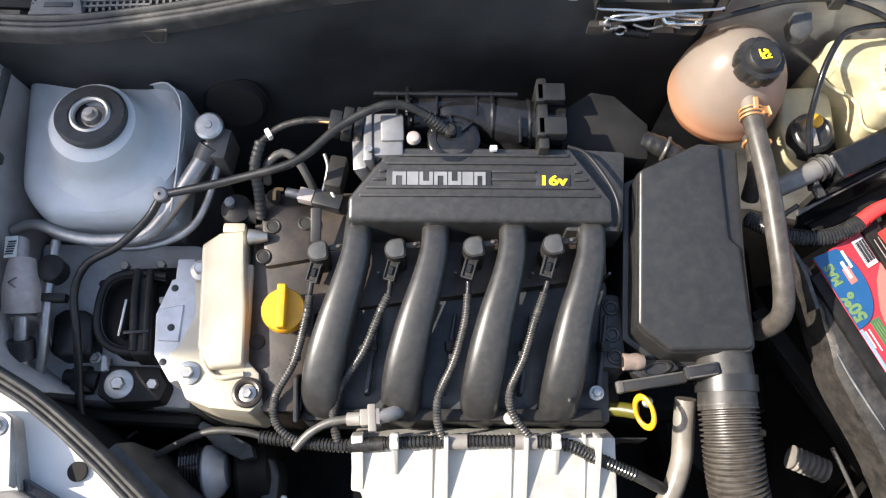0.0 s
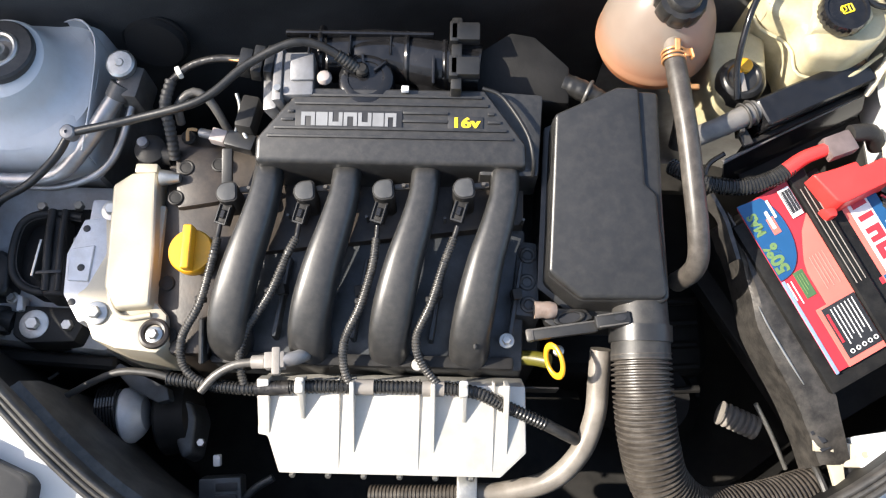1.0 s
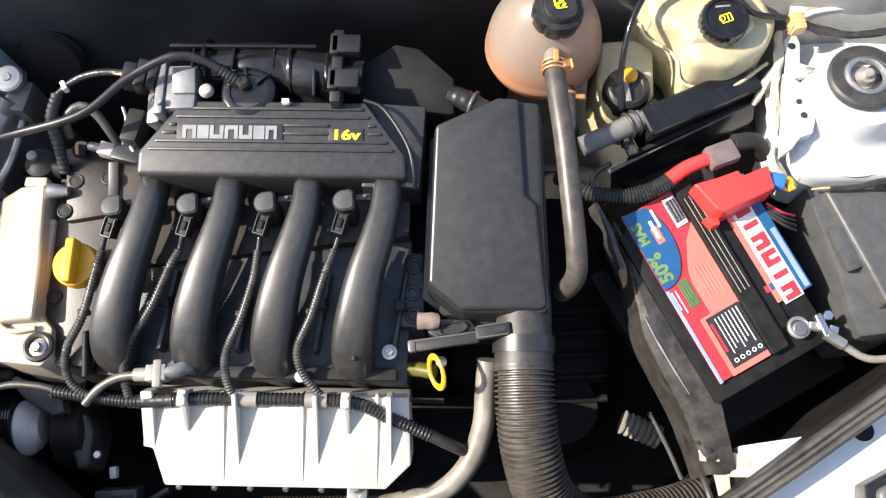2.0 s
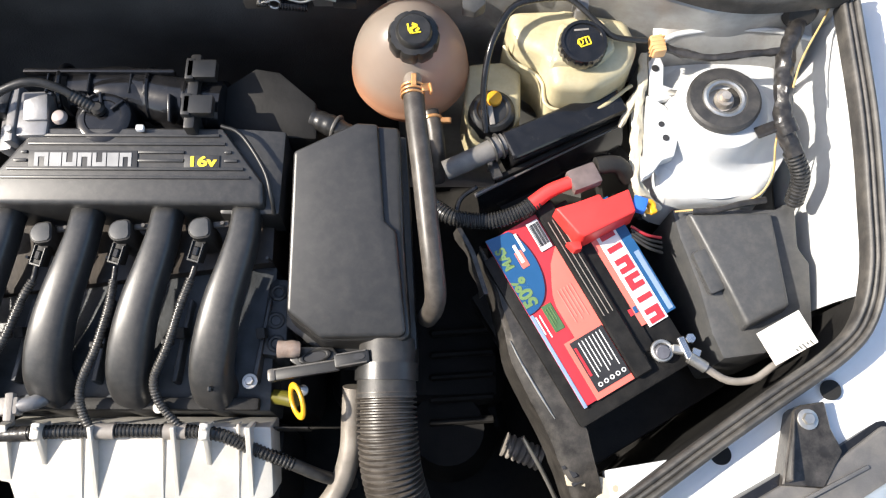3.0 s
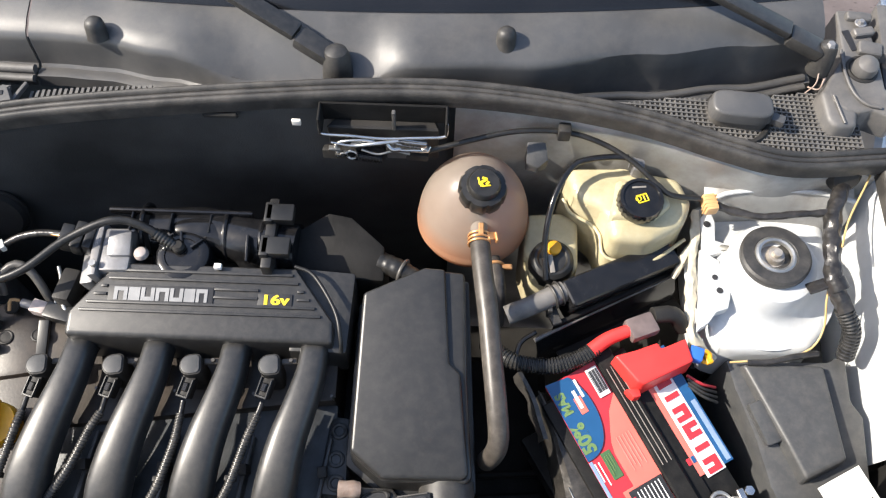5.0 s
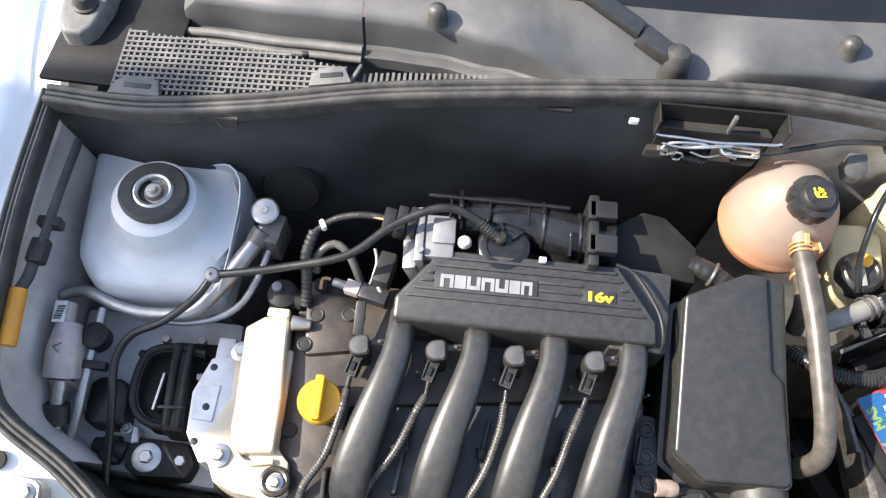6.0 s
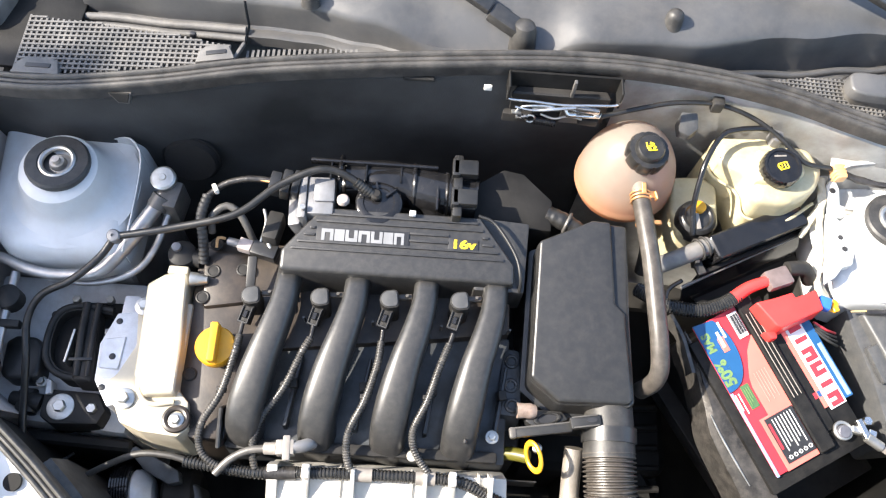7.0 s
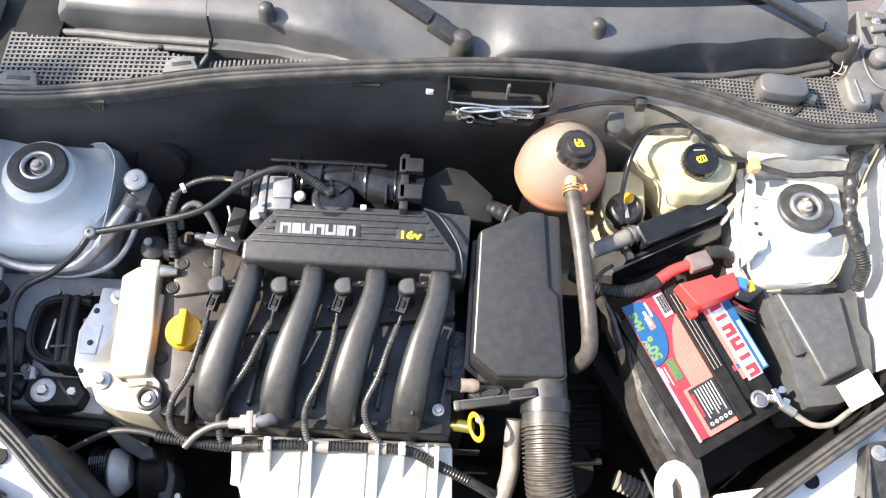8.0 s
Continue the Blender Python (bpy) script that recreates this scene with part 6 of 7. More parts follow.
def tube_and_dipstick():
    t = thing("coolant_pipe", (0.3, -0.26, 0.62), "dusty grey coolant pipe bending forward", "pipe")
    part("pipe", tube([(0.333, -0.150, 0.730), (0.331, -0.185, 0.715), (0.328, -0.222, 0.700), (0.312, -0.262, 0.680), (0.280, -0.291, 0.660), (0.225, -0.305, 0.645), (0.198, -0.307, 0.642)], 0.0125, 16), PIPEGREY, t)
    part("corrugated_end", tube([(0.198, -0.307, 0.642), (0.13, -0.309, 0.632), (0.07, -0.310, 0.622)], 0.0120, 14, corr=0.1, pitch=0.0045), HOSE, t)
    part("clip", rbox((0.024, 0.030, 0.014), T(0.185, -0.302, 0.656), 0.003), STEEL, t, "zinc pipe clip")
    d = thing("dipstick", (0.275, -0.17, 0.72), "yellow plastic dipstick ring in its tube", "dipstick")
    part("ring_handle", ring(0.0118, 0.0027, 28, 10, T(0.276, -0.171, 0.762, 20, -55, 0), None, 1.45), YELLOW, d)
    part("tube", tube([(0.272, -0.168, 0.745), (0.255, -0.163, 0.735), (0.235, -0.16, 0.72)], 0.0085, 14), OLIVE, d)
    b = BM()
    rbox((0.045, 0.002, 0.03), T(0.262, -0.195, 0.715), 0.0005, 1, b)
    part("shield", b, DULLBLACK, d)


tube_and_dipstick()


# ---- coolant tank and reservoirs ----
def expansion_tank():
    t = thing("expansion_tank", (0.398, 0.20, 0.78), "milky round coolant expansion tank with orange coolant", "coolant tank")
    R, ZS = 0.0672, 0.813
    dome = [(R * math.cos(a), 0.095 * math.sin(a)) for a in (radians(6 * k) for k in range(1, 15))]
    bowl = [(R * 0.985 * math.cos(a), -0.050 * math.sin(a)) for a in (radians(9 * k) for k in range(10, 0, -1))]
    m = T(0.3935, 0.2065, ZS) @ Matrix(((1, 0, 0, 0), (0, 0.955, 0.06, 0), (0, 0, 1, 0), (0, 0, 0, 1)))
    part("shell", lathe([(0.0, -0.0505)] + bowl + [(R * 0.99, -0.004), (R * 1.012, -0.003), (R * 1.012, 0.003), (R * 0.995, 0.005)] + dome + [(0.0, 0.0952)], 56, m), TANK, t, "milky translucent plastic shell with a seam")
    part("coolant", lathe([(0.0, -0.048)] + [(r * 0.95, z * 0.95) for r, z in bowl] + [(R * 0.94, 0.0), (R * 0.925, 0.016), (0.0, 0.016)], 40, m), COOLANT, t, "orange coolant")
    part("neck", lathe([(0.024, 0.89), (0.022, 0.905), (0.020, 0.912)], 24, T(0.400, 0.191, 0)), TANK, t)
    cap = BM()
    n = 48
    prof = [(0.0255, 0.896, 1), (0.0275, 0.899, 1), (0.0275, 0.912, 1), (0.0255, 0.917, 0.6), (0.0195, 0.918, 0), (0.0185, 0.923, 0), (0.0165, 0.9255, 0), (0.0, 0.926, 0)]
    rings = []
    for r, z, k in prof:
        rings.append([cap.verts.new(((r - 0.0022 * k * (1 if j % 6 == 0 else 0)) * math.cos(2 * math.pi * j / n), (r - 0.0022 * k * (1 if j % 6 == 0 else 0)) * math.sin(2 * math.pi * j / n), z - 0.91)) for j in range(n)])
    for a, b in zip(rings, rings[1:]):
        for j in range(n):
            cap.faces.new((a[j], a[(j + 1) % n], b[(j + 1) % n], b[j]))
    cap.faces.new(rings[0])
    cap.faces.new(rings[-1])
    cm = T(0.400, 0.190, 0.905, 8, 2, 12)
    cap.transform(cm)
    c = part("cap", cap, CAPBLACK, t, "ribbed black screw cap with a yellow sign")
    b = BM()
    for u, v, w, h, a in ((-0.001, 0.001, 0.010, 0.003, 20), (0.001, 0.004, 0.006, 0.003, -30), (-0.004, -0.003, 0.004, 0.004, 10), (0.003, -0.002, 0.005, 0.003, 40), (-0.006, 0.002, 0.002, 0.009, 0), (0.001, -0.005, 0.010, 0.0016, 0)):
        rbox((w, h, 0.0012), cm @ T(u, v, 0.0166, 0, 0, a), 0.0003, 1, b)
    part("sign", b, EMBLEM, c)
    part("outlet", tube([(0.397, 0.180, 0.866), (0.398, 0.160, 0.868), (0.3985, 0.148, 0.867)], 0.0100, 16, 0.006), TANK, t, "stained outlet")
    h = thing("coolant_hose", (0.41, 0.05, 0.80), "dusty grey rubber coolant hose with a spring clamp", "hose")
    part("hose", tube([(0.3985, 0.150, 0.867), (0.4025, 0.110, 0.866), (0.409, 0.060, 0.860), (0.416, 0.000, 0.845), (0.421, -0.040, 0.832), (0.424, -0.068, 0.815), (0.421, -0.078, 0.795), (0.415, -0.078, 0.76)], 0.0115, 16), HOSE, h)
    b = BM()
    for k in range(3):
        ring(0.0122, 0.0014, 28, 8, T(0.3985, 0.150 - 0.0050 * k, 0.867, 90, 0, 3), b)
    rbox((0.012, 0.010, 0.003), T(0.4125, 0.148, 0.872, 0, 25, 20), 0.001, 1, b)
    rbox((0.003, 0.012, 0.008), T(0.4175, 0.147, 0.870, 0, 10, 10), 0.001, 1, b)
    rbox((0.006, 0.014, 0.003), T(0.400, 0.152, 0.8805, 10, 0, 0), 0.001, 1, b)
    part("clamp", b, COPPER, h, "coppery spring clamp")
    g = thing("lower_coolant_hose", (0.42, 0.10, 0.76), "short black coolant hose below the tank", "hose")
    part("hose", tube([(0.415, 0.152, 0.815), (0.421, 0.132, 0.812), (0.424, 0.105, 0.80), (0.424, 0.085, 0.77)], 0.0105, 14), HOSE, g)
    b = ring(0.0115, 0.002, 22, 8, T(0.4195, 0.138, 0.813, 80, 0, 10))
    rbox((0.014, 0.006, 0.006), T(0.434, 0.138, 0.816), 0.001, 1, b)
    part("clamp", b, COPPER, g)


expansion_tank()


def knurled_cap(at, r, h, tilt, t, label):
    n = 72
    b = BM()
    rings = []
    for k, (q, z) in enumerate(((r * 0.95, 0), (r, 0.002), (r, h - 0.004), (r * 0.93, h), (r * 0.80, h), (r * 0.78, h - 0.002), (0.0, h - 0.002))):
        rings.append([b.verts.new(((q - (0.0012 if 1 <= k <= 2 and j % 3 == 0 else 0)) * math.cos(2 * math.pi * j / n), (q - (0.0012 if 1 <= k <= 2 and j % 3 == 0 else 0)) * math.sin(2 * math.pi * j / n), z)) for j in range(n)])
    for a, c in zip(rings, rings[1:]):
        for j in range(n):
            b.faces.new((a[j], a[(j + 1) % n], c[(j + 1) % n], c[j]))
    b.faces.new(rings[0])
    b.faces.new(rings[-1])
    m = T(*at, *tilt, 0)
    b.transform(m)
    return part("cap", b, GLOSSBLACK, t, label), m


def reservoirs():
    t = thing("brake_fluid_reservoir", (0.57, 0.2, 0.78), "cream plastic fluid reservoir with a black knurled cap", "fluid reservoir")
    b = BM()
    zt = lambda x, y: 0.868 - 0.10 * max(0.0, 0.53 - x) + 0.05 * (y - 0.2)
    prism([(0.500, 0.252), (0.502, 0.226), (0.509, 0.207), (0.532, 0.195), (0.545, 0.182), (0.548, 0.150), (0.600, 0.150), (0.640, 0.176), (0.652, 0.205), (0.640, 0.240), (0.57, 0.255)], 0.76, zt, 0.014, 4, 0.004, b)
    part("tank", b, RESERVOIR, t)
    b = BM()
    prism([(0.545, 0.176), (0.60, 0.172), (0.625, 0.195), (0.617, 0.232), (0.556, 0.232)], 0.85, 0.876, 0.006, 3, 0.006, b)
    part("neck", b, RESERVOIR, t)
    c, m = knurled_cap((0.582, 0.196, 0.874), 0.0265, 0.017, (6, 0), t, "black knurled cap with a yellow sign")
    b = BM()
    for u, v, w, h in ((0.004, 0.002, 0.012, 0.0015), (0.004, -0.007, 0.012, 0.0015), (-0.002, -0.0025, 0.0015, 0.009), (0.010, -0.0025, 0.0015, 0.009), (0.006, -0.0025, 0.0015, 0.007)):
        rbox((w, h, 0.0012), m @ T(0, 0, 0, 0, 0, 20) @ T(u - 0.003, v + 0.002, 0.0156), 0.0003, 1, b)
    ring(0.0030, 0.0007, 16, 6, m @ T(-0.0035, -0.001, 0.0158), b)
    part("sign", b, EMBLEM, c)
    part("writing", rbox((0.016, 0.0022, 0.0008), m @ T(-0.002, 0.014, 0.0154, 0, 0, 6), 0.0002), GREYCABLE, c)
    b = tube([(0.501, 0.222, 0.838), (0.510, 0.204, 0.835), (0.533, 0.192, 0.832), (0.544, 0.178, 0.830), (0.550, 0.150, 0.827), (0.60, 0.146, 0.826), (0.645, 0.175, 0.832)], 0.0022, 8)
    part("seam", b, RESERVOIR, t)
    s = thing("clutch_fluid_reservoir", (0.495, 0.17, 0.76), "yellowed plastic fluid reservoir with a black cap", "fluid reservoir")
    b = BM()
    prism([(0.458, 0.214), (0.452, 0.160), (0.462, 0.124), (0.495, 0.114), (0.522, 0.140), (0.524, 0.205), (0.503, 0.218)], 0.74, lambda x, y: 0.815 + 0.05 * (y - 0.15), 0.008, 3, 0.003, b)
    part("tank", b, RESERVOIR, s)
    part("cap", lathe([(0.0275, -0.025), (0.0270, -0.012), (0.0255, -0.004), (0.021, 0.0), (0.018, 0.0), (0.016, -0.002), (0, -0.002)], 36, T(0.487, 0.145, 0.829, 4, 0, 0)), CAPBLACK, s, "round black rubber cap")
    part("button", lathe([(0.0085, 0), (0.0085, 0.006), (0.007, 0.0075), (0, 0.0075)], 20, T(0.489, 0.158, 0.828, 8, 0, 0)), YELLOW, s, "yellow button")
    part("lever", rbox((0.006, 0.022, 0.006), T(0.485, 0.137, 0.829, 12, 0, 10), 0.001), GREYCABLE, s)


reservoirs()


def relay_box():
    t = thing("cable_channel", (0.55, 0.13, 0.78), "black plastic cable channel with a grey conduit stub", "cable channel")
    a = 26.5
    b = BM()
    rbox((0.148, 0.034, 0.050), T(0.566, 0.133, 0.806, 8, 3, a), 0.005, 3, b)
    rbox((0.120, 0.002, 0.004), T(0.572, 0.1185, 0.818, 8, 3, a), 0.0008, 1, b)
    part("channel", b, GLOSSBLACK, t)
    b = BM()
    rbox((0.17, 0.006, 0.05), T(0.568, 0.112, 0.776, 0, 0, a), 0.002, 2, b)
    rbox((0.17, 0.034, 0.004), T(0.574, 0.098, 0.752, 0, 0, a), 0.001, 1, b)
    part("ledge", b, DEEPBLACK, t)
    # the ledge's glossy reflection is modelled as this pale tube
    part("lip", tube([(0.468, 0.056, 0.791), (0.480, 0.062, 0.793), (0.560, 0.103, 0.795), (0.640, 0.144, 0.797)], [0.0028, 0.0014, 0.0011, 0.0011], 8, 0.012), STUB, t, "pale tube drawn as the glossy line along the channel's edge")
    part("wall", sheet([[(x, y, z), (x + 0.004, y - 0.009, z - 0.018), (x + 0.007, y - 0.014, 0.73)] for x, y, z in ((0.470, 0.057, 0.790), (0.52, 0.082, 0.792), (0.580, 0.113, 0.794), (0.640, 0.144, 0.795))], 0.002), GLOSSBLACK, t)
    part("stub", tube([(0.434, 0.077, 0.812), (0.462, 0.088, 0.818), (0.500, 0.106, 0.822)], [0.0115, 0.0115, 0.0125], 16, 0.008), STUB, t, "grey plastic conduit stub")
    b = BM()
    for d in (0.0, 0.008):
        ring(0.0140, 0.0016, 22, 6, T(0.486 + d, 0.0995 + d * 0.5, 0.8205, 90, 0, a + 90), b)
    rbox((0.006, 0.010, 0.020), T(0.484, 0.086, 0.810), 0.001, 1, b)
    rbox((0.012, 0.020, 0.006), T(0.490, 0.080, 0.806, 0, 0, 20), 0.001, 1, b)
    part("tie", b, RUBBER, t)
    part("scuff", rbox((0.016, 0.002, 0.0006), T(0.541, 0.124, 0.8325, 8, 3, 40), 0.0002), GREYCABLE, t)
    part("support", tube([(0.470, 0.066, 0.793), (0.452, 0.053, 0.79), (0.445, 0.030, 0.79)], 0.003, 8, 0.005), GLOSSBLACK, t)


relay_box()


# ---- battery ----
BD, BW = Vector((0.521, -0.854, 0)), Vector((0.854, 0.521, 0))
BSLOPE = 0.25


def bat(u, v, w=0.0):
    """A place on the battery: u along it from the rear corner, v across, w above its top."""
    p = Vector((0.4755, 0.0015, 0)) + BD * u + BW * v
    return Vector((p.x, p.y, 0.786 + BSLOPE * p.y + w))


def bat_m(u, v, w=0.0, turn=0.0):
    """A frame on the battery's top: x along the battery towards its rear, y to its outer long side."""
    zn = Vector((0, -BSLOPE, 1)).normalized()
    xa = Vector((-BD.x, -BD.y, -BD.y * BSLOPE)).normalized()
    ya = zn.cross(xa)
    m = Matrix((xa, ya, zn)).transposed().to_4x4()
    return Matrix.Translation(bat(u, v, w)) @ m @ pose(0, 0, 0, 0, 0, turn)


def flat(u0, u1, v0, v1, w, h=0.0012, bm=None, bevel=0.0004):
    m = bat_m((u0 + u1) / 2, (v0 + v1) / 2, w)
    return rbox((u1 - u0, v1 - v0, h), m, bevel, 1, bm)


def battery():
    t = thing("car_battery", (0.60, -0.07, 0.60), "black car battery with red, blue and white label", "battery")
    L, W = 0.213, 0.148
    b = rbox((L, W, 0.17), bat_m(L / 2, W / 2, -0.088), 0.004)
    part("case", b, BATBLACK, t)
    b = BM()
    rbox((0.19, 0.10, 0.006), bat_m(0.10, 0.055, 0.000), 0.002, 2, b)
    for i in range(4):
        rbox((0.012, 0.008, 0.012), bat_m(L + 0.002, 0.018 + 0.024 * i, -0.012), 0.002, 1, b)
    part("lid", b, BATBLACK, t)
    z = 0.0032
    part("label", flat(0.002, 0.2115, 0.002, 0.0665, z), REDLABEL, t, "dark red label")
    b = BM()
    prism([(0.046, 0.0665), (0.060, 0.052), (0.078, 0.042), (0.090, 0.036), (0.102, 0.033), (0.142, 0.033), (0.146, 0.0665)], 0, 0.0014, 0.0, 1, 0, b)
    for v in b.verts:
        v.co = bat(v.co.x, v.co.y, z + v.co.z)
    part("label", b, PINKLABEL, t, "salmon label panel")
    part("label", flat(0.140, 0.2112, 0.019, 0.0668, z + 0.0006), PINKLABEL, t, "salmon label panel")
    b = BM()
    prism([(0.0022, 0.0024)] + [(0.045 + 0.050 * math.sin(radians(a)), 0.005 + 0.035 * math.cos(radians(a)) ** 0.8) for a in range(-50, 90, 8)] + [(0.095, 0.0024)], 0, 0.0016, 0.0, 1, 0, b)
    for v in b.verts:
        v.co = bat(v.co.x, v.co.y, z + 0.0012 + v.co.z)
    blue = part("label", b, BLUELABEL, t, "blue rounded label with lime writing")
    part("writing", lettering("50%", 0.0225, 0.0003, bat_m(0.072, 0.0115, z + 0.0030) @ Matrix.Diagonal((0.92, 0.92, 1, 1)), 0.0010), LIMEINK, blue, "lime green 50% lettering")
    part("writing", lettering("MAS", 0.0160, 0.0003, bat_m(0.0300, 0.0110, z + 0.0030) @ Matrix.Diagonal((0.86, 0.95, 1, 1)), 0.0007), LIMEINK, blue, "lime green MAS lettering")
    part("writing", flat(0.030, 0.050, 0.0225, 0.0315, z + 0.0030, 0.0008), PINKLABEL, blue)
    part("writing", flat(0.022, 0.044, 0.0245, 0.0285, z + 0.0036, 0.0008), WHITELABEL, blue)
    part("writing", flat(0.012, 0.034, 0.0325, 0.0355, z + 0.0030, 0.0006), WHITELABEL, blue)
    part("label", flat(0.095, 0.2110, 0.0024, 0.0066, z + 0.0008), SKYLABEL, t, "pale blue label edge")
    bar = part("barcode", flat(0.010, 0.045, 0.050, 0.064, z + 0.0022), WHITELABEL, t, "white barcode label")
    for k in range(9):
        part("bar", flat(0.013, 0.040, 0.0515 + 0.0013 * k, 0.0521 + 0.0013 * k + (0.0004 if k % 3 else 0), z + 0.003, 0.0006, None, 0.0), INK, bar)
    part("label", flat(0.094, 0.126, 0.018, 0.030, z + 0.001), GREENLABEL, t, "green label patch")
    for k in range(2):
        part("writing", flat(0.100, 0.128 - 0.006 * k, 0.0115 - 0.0045 * k, 0.0130 - 0.0045 * k, z + 0.001, 0.0008), WHITELABEL, t)
    for k in range(3):
        part("writing", flat(0.098, 0.122 - 0.004 * k, 0.0203 + 0.003 * k, 0.0213 + 0.003 * k, z + 0.0022, 0.0006), LIMEINK, t)
    win = part("warning_panel", flat(0.143, 0.204, 0.024, 0.066, z + 0.0014, 0.0014), INK, t, "black warning panel with white line writing")
    for k in range(7):
        part("writing", flat(0.147, 0.190 - 0.004 * (k % 3), 0.0325 + 0.0045 * k, 0.0335 + 0.0045 * k, z + 0.0025, 0.0006, None, 0.0), WHITELABEL, win)
    for k in range(5):
        part("symbol", ring(0.0021, 0.0006, 14, 6, bat_m(0.197, 0.031 + 0.0075 * k, z + 0.0022)), WHITELABEL, win)
    part("writing", flat(0.150, 0.185, 0.0255, 0.0285, z + 0.0025, 0.0006), REDLABEL, win)
    # carrying strap between the two labels
    b = BM()
    flat(-0.002, L + 0.002, 0.067, 0.089, 0.004, 0.010, b, 0.002)
    strap = part("strap", b, BATBLACK, t, "black moulded handle strip with grooves")
    for k in range(3):
        part("groove_ridge", flat(0.020, 0.140, 0.0712 + 0.0055 * k, 0.0722 + 0.0055 * k, 0.0095, 0.0016), GREYCABLE, strap)
    part("label", flat(0.040, 0.170, 0.090, 0.110, 0.0022), PINKLABEL, t, "salmon label strip")
    part("label", flat(0.030, 0.176, 0.110, 0.134, 0.0022), WHITELABEL, t, "white label strip with red maker's marks")
    part("label", flat(0.028, 0.173, 0.134, 0.146, 0.0024), BLUELABEL, t, "blue label strip")
    part("label", flat(0.096, 0.170, 0.138, 0.144, 0.0032, 0.0006), SKYLABEL, t)
    low = [(0, 0), (0.36, 0), (0.36, 0.6), (0.64, 0.6), (0.64, 0), (1, 0), (1, 1), (0, 1)]
    high = [(u, 1 - v) for u, v in low]
    bar = [(0.32, 0), (0.68, 0), (0.68, 1), (0.32, 1)]
    for k, shape in enumerate((high, bar, low, high, bar, low)):
        m = bat_m(0.1640 - 0.0205 * k, 0.1222, 0.0030)
        part("maker_mark", prism([((q - 0.5) * 0.0172, (v - 0.5) * 0.0170) for q, v in shape], 0.0, 0.0010, 0.0, 1, 0.0, None, m), REDLABEL, t, "plain red maker's mark")
    for k, (v, mm) in enumerate(((0.1005, REDLABEL), (0.1065, BLUELABEL))):
        part("label_patch", flat(0.146, 0.154, v - 0.0022, v + 0.0022, 0.0032, 0.0008), mm, t)
    for k in range(5):
        part("writing", flat(0.088, 0.128 - 0.005 * (k % 2), 0.0425 + 0.0040 * k, 0.0434 + 0.0040 * k, z + 0.0022, 0.0004, None, 0.0), WRITEPINK, t)
    # negative post
    m = bat_m(0.202, 0.107, 0.0)
    part("post", lathe([(0.0085, 0), (0.0085, 0.008), (0.0080, 0.011), (0.007, 0.012), (0, 0.012)], 24, m), LEAD, t, "grey lead terminal post")


battery()


